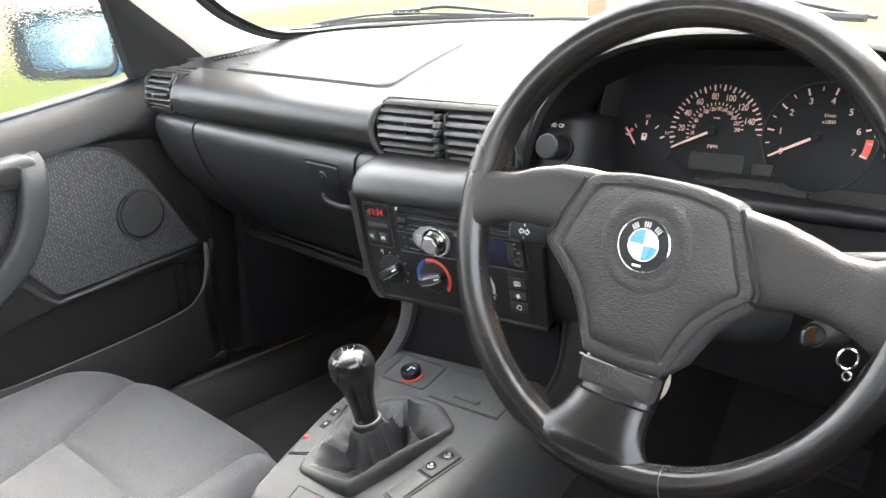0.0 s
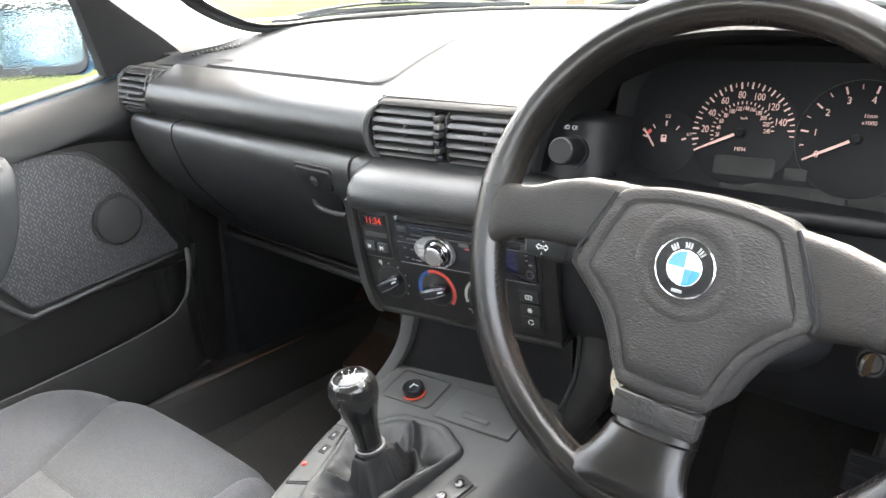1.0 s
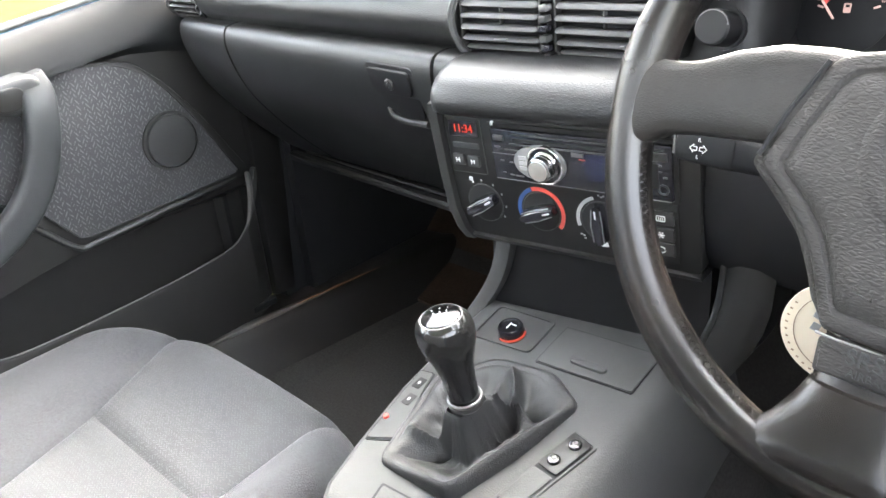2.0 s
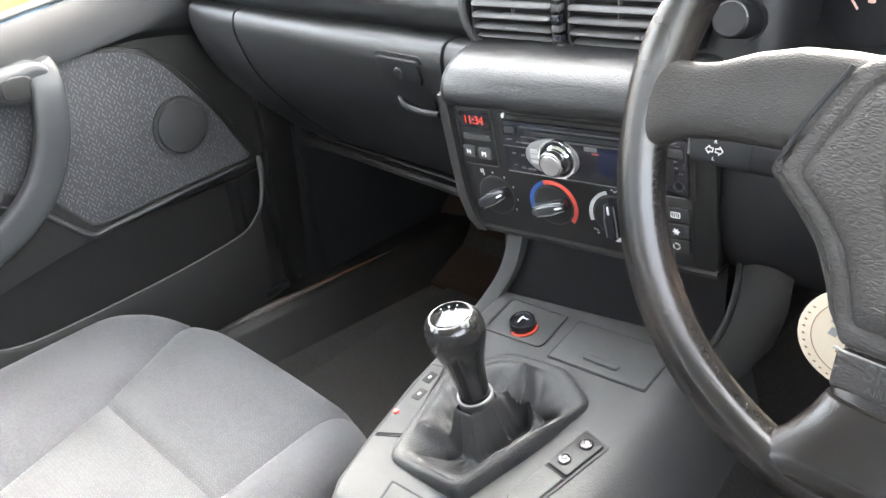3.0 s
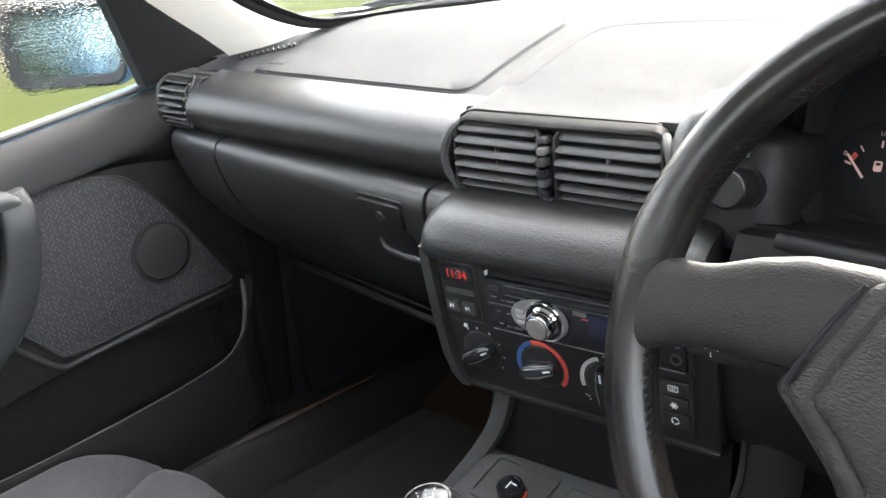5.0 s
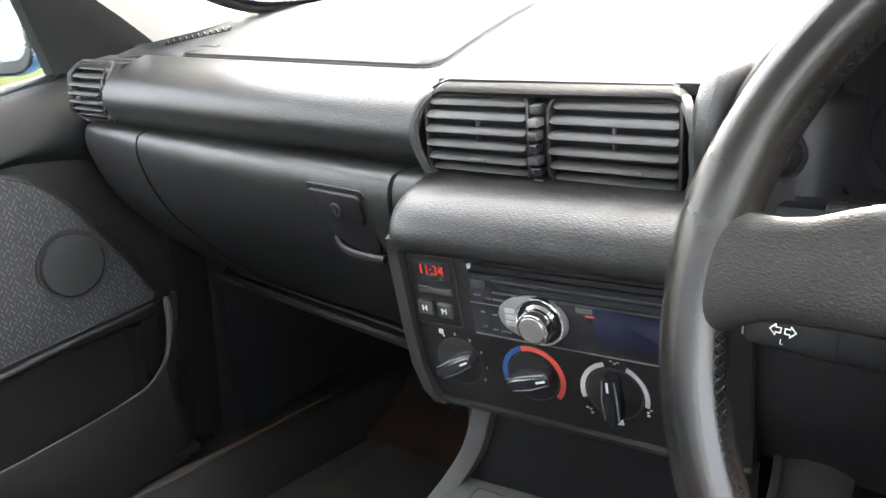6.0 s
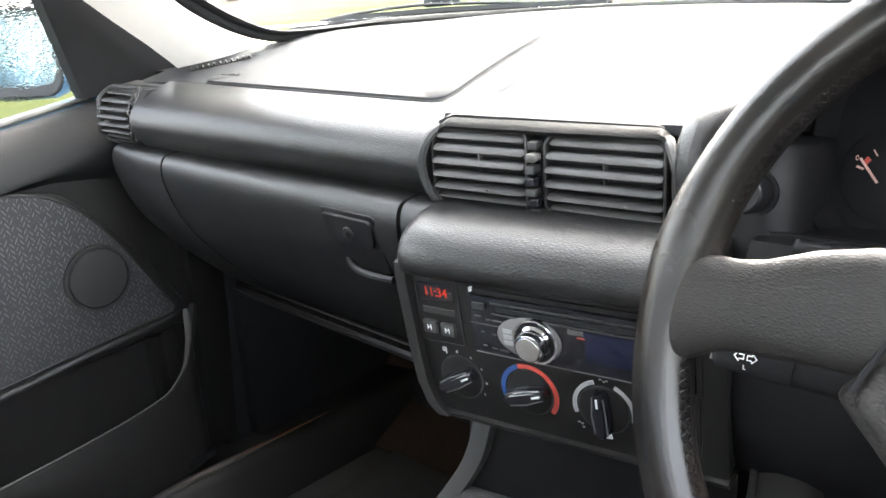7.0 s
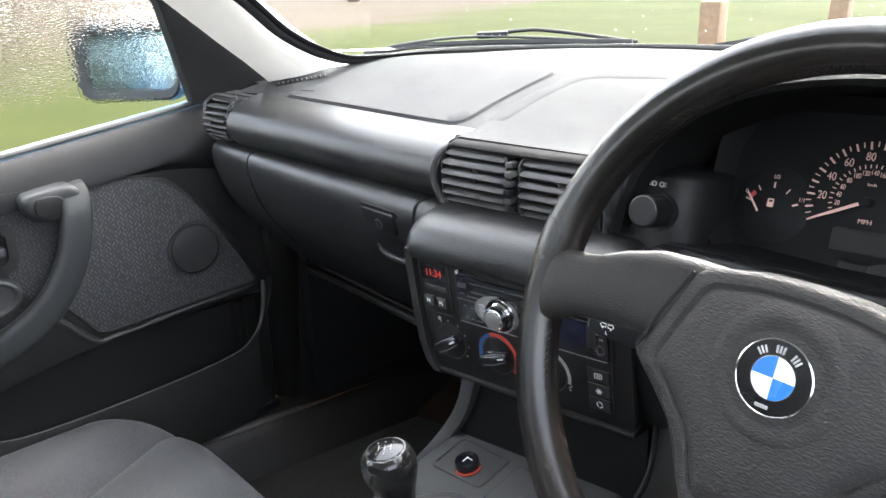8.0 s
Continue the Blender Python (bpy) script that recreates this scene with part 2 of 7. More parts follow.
ROLL = material("soft_black_door_vinyl", (0.0088, 0.0096, 0.0104), 0.55, grain=0.09, grain_scale=420, cells=True, spec=0.2)
HANDLE = material("grey_handle_vinyl", (0.021, 0.0225, 0.024), 0.45, grain=0.2, grain_scale=500, spec=0.4)
WORN = material("worn_grey_plastic", (0.091, 0.0896, 0.0868), 0.4, vary=0.15)
THREAD = material("pale_thread", (0.14, 0.135, 0.13), 0.8)
KNOB = material("polished_black_leather", (0.010, 0.010, 0.010), 0.12, spec=0.6)
CAP = material("dark_chrome_cap", (0.045, 0.045, 0.047), 0.12, 1.0, vary=0.1, vary_scale=120)

# ---- mesh helpers ----


def join(bm, tmp, m=None):
    if m is not None:
        bmesh.ops.transform(tmp, matrix=m, verts=tmp.verts)
    me = bpy.data.meshes.new("tmp")
    tmp.to_mesh(me)
    tmp.free()
    bm.from_mesh(me)
    bpy.data.meshes.remove(me)
    return bm


def box(c, s, bevel=0.002, seg=2, m=None, bm=None):
    t = bmesh.new()
    bmesh.ops.create_cube(t, size=1, matrix=Matrix.Translation(c) @ Matrix.Diagonal((*s, 1)))
    if bevel:
        bmesh.ops.bevel(t, geom=t.edges[:], offset=bevel, segments=seg, affect="EDGES", profile=0.6)
    return join(bm or bmesh.new(), t, m)


def rrect(w, h, r, n=5, cx=0.0, cy=0.0):
    pts = []
    for sx, sy, a0 in ((1, 1, 0), (-1, 1, 90), (-1, -1, 180), (1, -1, 270)):
        for i in range(n + 1):
            a = radians(a0 + 90 * i / n)
            pts.append((cx + sx * (w / 2 - r) + r * math.cos(a), cy + sy * (h / 2 - r) + r * math.sin(a)))
    return pts


def circle(r, n=40, cx=0.0, cy=0.0):
    return [(cx + r * math.cos(2 * math.pi * i / n), cy + r * math.sin(2 * math.pi * i / n)) for i in range(n)]


def smooth_line(pts, n=6, closed=False):
    """Catmull-Rom through the points."""
    p = [Vector(q) for q in pts]
    k, out = len(p), []
    for i in range(k if closed else k - 1):
        a, b, c, d = (p[(i + j) % k] if closed else p[min(max(i + j, 0), k - 1)] for j in (-1, 0, 1, 2))
        for s in range(n):
            t = s / n
            out.append(0.5 * (2 * b + (c - a) * t + (2 * a - 5 * b + 4 * c - d) * t * t + (3 * b - a - 3 * c + d) * t ** 3))
    if not closed:
        out.append(p[-1])
    return out


def plate(outline, y0, y1, bevel=0.001, seg=2, m=None, bm=None):
    """A slab: outline in x and z, from y0 (front) to y1 (back), with its front edge rounded."""
    t = bmesh.new()
    f = [t.verts.new((x, y0, z)) for x, z in outline]
    face = t.faces.new(f)
    ext = bmesh.ops.extrude_face_region(t, geom=[face])
    vs = [e for e in ext["geom"] if isinstance(e, bmesh.types.BMVert)]
    for v in vs:
        v.co.y = y1
    bmesh.ops.recalc_face_normals(t, faces=t.faces[:])
    if bevel:
        es = [e for e in t.edges if all(abs(v.co.y - y0) < 1e-7 for v in e.verts)]
        bmesh.ops.bevel(t, geom=es, offset=bevel, segments=seg, affect="EDGES", profile=0.5)
    return join(bm or bmesh.new(), t, m)


def ring_plate(outer, inner, y0, y1, m=None, bm=None):
    """A frame between two outlines with as many points each."""
    t = bmesh.new()
    n = len(outer)
    rows = [[t.verts.new((x, y, z)) for x, z in o] for o, y in ((outer, y0), (inner, y0), (inner, y1), (outer, y1))]
    for k in range(4):
        a, b = rows[k], rows[(k + 1) % 4]
        for i in range(n):
            t.faces.new((a[i], a[(i + 1) % n], b[(i + 1) % n], b[i]))
    bmesh.ops.recalc_face_normals(t, faces=t.faces[:])
    return join(bm or bmesh.new(), t, m)


def loft(rings, closed=True, caps=True, bm=None, m=None):
    """Skins rings of points, each ring with as many points."""
    t = bmesh.new()
    vs = [[t.verts.new(p) for p in r] for r in rings]
    n = len(rings[0])
    for a, b in zip(vs, vs[1:]):
        for i in range(n if closed else n - 1):
            t.faces.new((a[i], a[(i + 1) % n], b[(i + 1) % n], b[i]))
    if caps and closed:
        t.faces.new(vs[0][::-1])
        t.faces.new(vs[-1])
    bmesh.ops.recalc_face_normals(t, faces=t.faces[:])
    return join(bm or bmesh.new(), t, m)


def tube(pts, radius, n=10, closed=False, bm=None, m=None, flat=1.0):
    p = [Vector(q) for q in pts]
    rings, k = [], len(p)
    s = None
    for i in range(k):
        d = (p[(i + 1) % k] - p[i - 1]) if closed else (p[min(i + 1, k - 1)] - p[max(i - 1, 0)])
        d.normalize()
        if s is None:
            s = d.cross(Vector((0, 0, 1)) if abs(d.z) < 0.9 else Vector((0, 1, 0)))
        s = (s - d * s.dot(d)).normalized()
        u = s.cross(d).normalized()
        r = radius[i] if isinstance(radius, (list, tuple)) else radius
        rings.append([p[i] + (s * math.cos(a) + u * math.sin(a) * flat) * r for a in (2 * math.pi * j / n for j in range(n))])
    if closed:
        rings.append(rings[0])
        b = loft(rings, True, False, m=m)
        bmesh.ops.remove_doubles(b, verts=b.verts, dist=1e-6)
        me = bpy.data.meshes.new("tmp")
        b.to_mesh(me)
        b.free()
        out = bm or bmesh.new()
        out.from_mesh(me)
        bpy.data.meshes.remove(me)
        return out
    return loft(rings, True, True, bm=bm, m=m)


def lathe(profile, n=32, bm=None, m=None):
    """Turns (radius, y) pairs round the y axis; y grows away from the viewer."""
    rings = [[(max(r, 1e-5) * math.cos(2 * math.pi * i / n), y, max(r, 1e-5) * math.sin(2 * math.pi * i / n)) for i in range(n)] for r, y in profile]
    return loft(rings, True, True, bm=bm, m=m)


def part(name, bm, mat, parent=None, label="", sharp=38, m=None):
    bmesh.ops.recalc_face_normals(bm, faces=bm.faces[:])
    lim = radians(sharp)
    for f in bm.faces:
        f.smooth = True
    for e in bm.edges:
        e.smooth = not (len(e.link_faces) == 2 and e.calc_face_angle(0) > lim)
    me = bpy.data.meshes.new(name)
    bm.to_mesh(me)
    bm.free()
    me.materials.append(mat)
    ob = new(name, me)
    if m is not None:
        ob.matrix_world = m
    if parent is not None:
        ob.parent = parent
    if label:
        tagged(ob, label)
    return ob


def thing(name, m, label, category, group="", kind=""):
    ob = new(name)
    ob.empty_display_size = 0.02
    ob.matrix_world = m
    return tagged(ob, label, category, group, kind)


def writing(name, txt, size, mat, parent, m, align="CENTER", depth=0.00015):
    """Lettering that stands in the local x-z plane and faces -y."""
    cu = bpy.data.curves.new("txt", "FONT")
    cu.body, cu.size, cu.align_x, cu.align_y, cu.extrude = txt, size, align, "CENTER", depth
    tmp = bpy.data.objects.new("txt", cu)
    me = bpy.data.meshes.new_from_object(tmp)
    bpy.data.objects.remove(tmp)
    bpy.data.curves.remove(cu)
    me.transform(m @ pose(0, 0, 0, 90))
    me.materials.clear()
    me.materials.append(mat)
    me.name = name
    ob = new(name, me)
    ob.parent = parent
    return ob


def axes(o, x, y):
    """A pose from an origin, its x axis and about its y axis."""
    x = Vector(x).normalized()
    y = Vector(y)
    y = (y - x * y.dot(x)).normalized()
    z = x.cross(y)
    m = Matrix((x, y, z)).transposed().to_4x4()
    m.translation = o
    return m


STACK = axes((-0.041, 0.132, 0.78), (0.9943, 0.0945, 0.0492), (-0.099, 0.99, 0.099))
TUNNEL = axes((0.0, 0.13, 0.55), (1, 0, 0.05), (0, 1, 0.19))
WHEEL = axes((0.369, 0.014, 0.859), (1, 0, 0), (0, math.cos(radians(18)), -math.sin(radians(18)))) @ pose(0, 0, 0, 0, 1.8, 0)
DIALS = axes((0.310, 0.272, 0.899), (1, 0, 0.045), (0, math.cos(radians(20)), -math.sin(radians(20))))

# ---- outside: ground, posts, far trees ----


def ground_material():
    m = material("wet_grass", (0.0215, 0.0280, 0.0036), 0.95, vary=0.35, vary_scale=1.6, grain=0.8, grain_scale=40, second=(0.033, 0.0375, 0.0062), second_scale=0.35, second_amount=0.6, spec=0.05)
    nt = m.node_tree
    b = nt.nodes["Principled BSDF"]
    co = nt.nodes["Texture Coordinate"]
    r = nt.nodes.new("ShaderNodeMapRange")
    r.inputs["From Min"].default_value, r.inputs["From Max"].default_value = 10.9, 13.2
    wob = nt.nodes.new("ShaderNodeTexNoise")
    wob.inputs["Scale"].default_value = 0.3
    nt.links.new(co.outputs["Object"], wob.inputs["Vector"])
    s = nt.nodes.new("ShaderNodeMath")
    s.operation = "MULTIPLY_ADD"
    s.inputs[1].default_value = 6
    nt.links.new(wob.outputs["Fac"], s.inputs[0])
    far = nt.nodes.new("ShaderNodeVectorMath")
    far.operation = "DOT_PRODUCT"
    far.inputs[1].default_value = (-0.93, -0.375, 0)
    nt.links.new(co.outputs["Object"], far.inputs[0])
    nt.links.new(far.outputs["Value"], s.inputs[2])
    nt.links.new(s.outputs[0], r.inputs["Value"])
    mix = nt.nodes.new("ShaderNodeMix")
    mix.data_type = "RGBA"
    nt.links.new(b.inputs["Base Color"].links[0].from_socket, mix.inputs["A"])
    mix.inputs["B"].default_value = (0.044, 0.034, 0.025, 1)
    nt.links.new(r.outputs[0], mix.inputs["Factor"])
    nt.links.new(mix.outputs["Result"], b.inputs["Base Color"])
    return m


g = bmesh.new()
bmesh.ops.create_grid(g, x_segments=60, y_segments=60, size=400)
tagged(part("ground", g, ground_material()), "wet green lawn that fades into brown leaf litter", "ground", kind="structure")

WOOD = material("weathered_post_wood", (0.21, 0.13, 0.08), 0.85, grain=0.8, grain_scale=60, vary=0.4, vary_scale=25, second=(0.186, 0.1414, 0.1042), second_scale=5)


def post(x, y, w, h):
    t = thing("wooden_post", pose(x, y, 0, 0, 0, 8), "squat weathered brown timber bollard standing in the grass", "post", "bollards on the lawn")
    part("shaft", box((0, 0, h / 2 - 0.1), (w, w, h + 0.2), 0.015), WOOD, t)
    part("cap", loft([[(sx * w * k, sy * w * k, z) for sx, sy in ((-1, -1), (1, -1), (1, 1), (-1, 1))] for k, z in ((0.5, h - 0.001), (0.47, h + 0.015), (0.25, h + 0.03))]), WOOD, t)


for px, py, w in ((-3.10, 5.87, 0.175), (-2.37, 6.58, 0.15)):
    post(px, py, w, 0.76)

BARK = material("grey_brown_bark", (0.09, 0.07, 0.055), 0.9, grain=1.0, grain_scale=30, vary=0.4, vary_scale=8)


def bare_tree(x, y, h, seed):
    rnd = random.Random(seed)
    t = thing("bare_tree", pose(x, y, 0, 0, 0, rnd.uniform(0, 360)), "leafless grey-brown tree at the edge of the lawn", "tree", "bare trees beyond the lawn")
    top = Vector((rnd.uniform(-0.5, 0.5), rnd.uniform(-0.5, 0.5), h))
    spine = smooth_line([(0, 0, -0.3), (0.06, 0.03, h * 0.2), (top.x * 0.4, top.y * 0.5, h * 0.55), top], 5)
    part("trunk", tube(spine, [0.24 * (1 - i / len(spine)) ** 0.8 + 0.02 for i in range(len(spine))], 9), BARK, t)
    limbs = bmesh.new()
    for k in range(16):
        a = rnd.uniform(0, 6.28)
        p = spine[int(len(spine) * rnd.uniform(0.3, 0.95))]
        d = Vector((math.cos(a), math.sin(a), rnd.uniform(0.35, 1.0)))
        q = p + d * rnd.uniform(0.8, 1.8)
        tube(smooth_line([p, (p + q) / 2 + Vector((0, 0, 0.1)), q], 3), [0.07, 0.06, 0.05, 0.04, 0.035, 0.03, 0.02], 5, bm=limbs)
        for j in range(5):
            e = q + Vector((rnd.uniform(-0.9, 0.9), rnd.uniform(-0.9, 0.9), rnd.uniform(0.2, 1.0)))
            tube([p.lerp(q, rnd.uniform(0.5, 1)), e], [0.025, 0.006], 4, bm=limbs)
    tagged(part("limbs", limbs, BARK, t), kind="stuff")


for k, (tx, ty) in enumerate(((-14, 3.3), (-28, 6.7), (-20, 6.5), (-30, 9), (-26, 13), (-25, 18), (-22, 24), (-15, 29), (-7, 31), (-32, 1), (-29, -6))):
    bare_tree(tx, ty, 6.5 + (k * 37 % 20) / 10, k)

# ---- the car's shell ----
shell = thing("car_body", pose(0, 0, 0), "light blue hatchback body with grey headlining", "car body", kind="structure")
# roof, bonnet, tail and the driver's side close the cabin
part("roof", loft([[(x, y, z) for y, z in ((-0.05 - 0.12 * abs(x), 1.33 - 0.12 * x * x), (-0.6, 1.37 - 0.12 * x * x), (-1.5, 1.30 - 0.12 * x * x), (-1.5, 1.34 - 0.12 * x * x), (-0.6, 1.41 - 0.12 * x * x), (-0.06 - 0.12 * abs(x), 1.36 - 0.12 * x * x))] for x in (-0.62, -0.45, -0.2, 0, 0.2, 0.45, 0.62)]), HEADLINER, shell)
part("bonnet", loft([[(x, y, z - 0.06 * x * x) for y, z in ((0.80 - 0.35 * x * x, 0.855), (1.3, 0.825), (1.9, 0.76), (1.95, 0.70), (0.80 - 0.35 * x * x, 0.70))] for x in (-0.8, -0.5, -0.2, 0, 0.2, 0.5, 0.8)]), PAINT, shell)
part("tailgate", loft([[(x, y, z) for y, z in ((-1.5, 0.25), (-1.55, 0.9), (-1.6, 0.9), (-1.6, 0.25))] for x in (-0.75, 0.75)]), CREAM, shell)
for sx in (-1, 1):
    part("rear_side", loft([[(sx * x, y, z) for y, z in ((-0.62, 0.25), (-0.62, 0.9), (-1.6, 0.95), (-1.6, 0.25))] for x in (0.7, 0.78)]), PAINT, shell)
    part("roof_post", loft([[(sx * 0.72, -0.62, 0.88), (sx * 0.78, -0.62, 0.88), (sx * 0.78, -0.78, 0.9), (sx * 0.72, -0.78, 0.9)], [(sx * 0.60, -0.72, 1.36), (sx * 0.65, -0.72, 1.36), (sx * 0.65, -0.84, 1.36), (sx * 0.60, -0.84, 1.36)]]), CREAM, shell)

# unseen wall, added to hold back light from the rear
rear = part("wall_south", loft([[(x, -0.84, 0.18), (x, -0.86, 0.62), (x, -0.90, 1.04), (x, -0.98, 1.04), (x, -0.98, 0.18)] for x in (-0.70, -0.2, 0.2, 0.70)]), SEAT)
tagged(rear, "added plain grey cloth wall behind the front seats, unseen, that limits light", "rear wall", kind="structure")
# unseen side wall, added to cut the fill from the driver's side
closed = part("wall_east", loft([[(0.70, y, 0.18), (0.70, y, top), (0.72, y, top + 0.01), (0.79, y, top + 0.01), (0.81, y, top - 0.03), (0.80, y, 0.18)] for y, top in ((-0.98, 0.84), (-0.30, 0.85), (0.20, 0.88), (0.30, 0.90), (0.48, 0.90), (0.90, 0.90))]), SILL)
tagged(closed, "added plain black wall on the driver's side, unseen, that blocks light", "door trim", kind="structure")

# floor pan and firewall
floor = part("floor", loft([[(x, y, z) for y, z in ((-1.6, 0.22), (0.55, 0.22), (0.9, 0.45), (0.9, 0.42), (0.55, 0.18), (-1.6, 0.18))] for x in (-0.72, -0.4, 0, 0.4, 0.72)]), CARPET)
tagged(floor, "dark grey carpeted car floor with brown stains", "floor", kind="structure")
wall = part("wall_front", box((0, 0.92, 0.64), (1.5, 0.04, 0.56), 0.004), DARK)
tagged(wall, "black sound-deadening bulkhead", "bulkhead", kind="structure")
tun = part("tunnel", loft([[(-0.16, y, 0.2), (-0.12, y, z - 0.09), (-0.07, y, z - 0.03), (0.14, y, z - 0.03), (0.19, y, z - 0.09), (0.23, y, 0.2)] for y, z in ((-1.2, 0.40), (-0.35, 0.42), (0.1, 0.47), (0.4, 0.5), (0.9, 0.55))]), CARPET)
tagged(tun, "carpeted transmission tunnel", "tunnel", kind="structure")

# ---- windscreen ----


def y_rear(x):
    return 0.66 - 0.95 * x * x


def z_top(x, y):
    yf = y_front(x)
    k = max(0.0, y - yf)
    return 0.9065 + 0.3228 * k - 0.372 * k * k - 0.45 * max(0.0, y - y_rear(x) + 0.13) ** 2 * min(1.0, max(0.0, (x + 0.5) / 0.1)) - 0.8 * max(0.0, -x - 0.60) ** 2


def y_front(x):
    return 0.232 + 0.03 * (min(x, 0.0) + 0.4)


# ---- dashboard ----
dash = thing("dashboard", pose(0, 0, 0), "black grained vinyl dashboard with a padded front roll", "dashboard")


def bolster_ring(x, back=0.06, dy=0.0):
    yf = y_front(x) + dy
    prof = smooth_line([(a, b, 0) for a, b in ((0.012, 0.9095), (0, 0.9072), (-0.03, 0.898), (-0.05, 0.885), (-0.0585, 0.868), (-0.056, 0.851), (-0.043, 0.836), (-0.025, 0.829), (back, 0.826))], 5)
    ring = [(x, yf + p[0], p[1]) for p in prof]
    return ring + [(x, yf + back, 0.90)]


xs = [-0.69 + 1.39 * i / 56 for i in range(57)]
rings = []
for x in xs:
    yf, yr = y_front(x) + 0.004 + 0.17 * min(1.0, max(0.0, (x - 0.142) / 0.02)), min(max(y_rear(x), y_front(x) + 0.05), 0.235 + 1.25 * (x + 0.692) if x < -0.55 else 9.0)
    yf = min(yf, yr - 0.02)
    top = [(x, yf + (yr - yf) * k / 12, z_top(x, yf + (yr - yf) * k / 12)) for k in range(13)]
    rings.append(top + [(x, yr + 0.004, top[-1][2] - 0.01), (x, yr + 0.004, 0.86), (x, yf + 0.01, 0.86)])
part("top_pad", loft(rings), DASH_TOP, dash, "black vinyl top, paler than the roll")
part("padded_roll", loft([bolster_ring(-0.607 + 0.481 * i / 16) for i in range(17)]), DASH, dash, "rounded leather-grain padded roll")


# airbag flap, sunk tray outline and demister slots on the dash top


def on_top(x, y, up=0.0):
    return (x, y, z_top(x, y) + up)


def top_slab(outline, up0, up1, bm=None):
    """A slab that lies on the dash top: outline in x and y."""
    t = bmesh.new()
    outline = [tuple(Vector(a).lerp(Vector(b), j / 6)) for a, b in zip(outline, outline[1:] + outline[:1]) for j in range(6 if (Vector(a) - Vector(b)).length > 0.03 else 1)]
    cx, cy = sum(p[0] for p in outline) / len(outline), sum(p[1] for p in outline) / len(outline)
    rows = [[t.verts.new(on_top(cx + (x - cx) * k, cy + (y - cy) * k, u)) for x, y in outline] for k, u in ((1.0, up0), (1.0, up1 - 0.0012), (0.992, up1), (0.85, up1), (0.7, up1), (0.5, up1), (0.3, up1), (0.1, up1))]
    n = len(outline)
    for a, b in zip(rows, rows[1:]):
        for i in range(n):
            t.faces.new((a[i], a[(i + 1) % n], b[(i + 1) % n], b[i]))
    t.faces.new(rows[-1])
    return join(bm or bmesh.new(), t)


def rounded(poly, r, n=5):
    """Rounds the corners of a polygon."""
    out, k = [], len(poly)
    for i in range(k):
        a, b, c = Vector(poly[i - 1]), Vector(poly[i]), Vector(poly[(i + 1) % k])
        ra = min(r, (a - b).length * 0.45, (c - b).length * 0.45)
        p, q = b + (a - b).normalized() * ra, b + (c - b).normalized() * ra
        for j in range(n + 1):
            s = j / n
            out.append(tuple(p * (1 - s) ** 2 + b * 2 * s * (1 - s) + q * s * s))
    return out


flap = rounded([(-0.545, 0.237), (-0.157, 0.247), (-0.155, 0.428), (-0.30, 0.397), (-0.45, 0.360)], 0.024)
part("airbag_flap_gap", top_slab([(x * 1.0 + (x + 0.33) * 0.012, y + (y - 0.32) * 0.03) for x, y in flap], 0.0, 0.0012), DARK, dash, "thin dark joint round the airbag flap")
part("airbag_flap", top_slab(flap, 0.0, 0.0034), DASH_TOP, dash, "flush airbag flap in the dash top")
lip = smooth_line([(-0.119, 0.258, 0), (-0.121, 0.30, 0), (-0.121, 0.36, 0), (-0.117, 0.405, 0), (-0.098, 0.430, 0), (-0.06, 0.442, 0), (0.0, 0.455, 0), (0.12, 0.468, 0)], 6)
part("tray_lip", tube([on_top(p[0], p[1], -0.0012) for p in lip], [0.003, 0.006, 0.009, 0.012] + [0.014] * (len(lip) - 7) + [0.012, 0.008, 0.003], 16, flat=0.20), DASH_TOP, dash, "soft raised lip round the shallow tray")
slot = [Vector((-0.607, 0.262)), Vector((-0.539, 0.316))]
run = (slot[1] - slot[0]).normalized()
side = Vector((-run.y, run.x))
demist = bmesh.new()
for k in range(11):
    p = slot[0].lerp(slot[1], (k + 0.5) / 11)
    box((0, 0, 0), (0.0022, 0.016, 0.003), 0.0006, 1, Matrix.Translation(on_top(p.x, p.y, 0.0016)) @ pose(0, 0, 0, 0, 0, math.degrees(math.atan2(run.y, run.x)) + 14), demist)
part("demister_slats", demist, DASH, dash, "comb of slats in the demister slot")
part("demister_slot", top_slab(rounded([tuple(p + side * w) for p, w in ((slot[0], -0.004), (slot[1], -0.007), (slot[1], 0.007), (slot[0], 0.004))], 0.004), 0.0, 0.0008), DARK, dash)
writing("flap_mark", "AIRBAG", 0.009, DARK, dash, Matrix.Translation(on_top(-0.505, 0.256, 0.0042)) @ pose(0, 0, 0, -78, 0, 4))


def vent_frame(x0, x1, v0, v1, r, wall, curve, deep=0.010, out=0.003):
    """The rim of a vent front that follows its curve."""
    xm, vm = (x0 + x1) / 2, (v0 + v1) / 2
    loops = []
    for inset, y in ((0.0, deep), (0.0, 0.0012), (0.0008, 0.0), (wall - 0.0008, 0.0), (wall, 0.0012), (wall, deep)):
        loops.append([(x, curve(v) - out + y, v) for x, v in rrect(x1 - x0 - 2 * inset, v0 - v1 - 2 * inset, max(r - inset, 0.002), 8, xm, vm)])
    return loft(loops, caps=False)


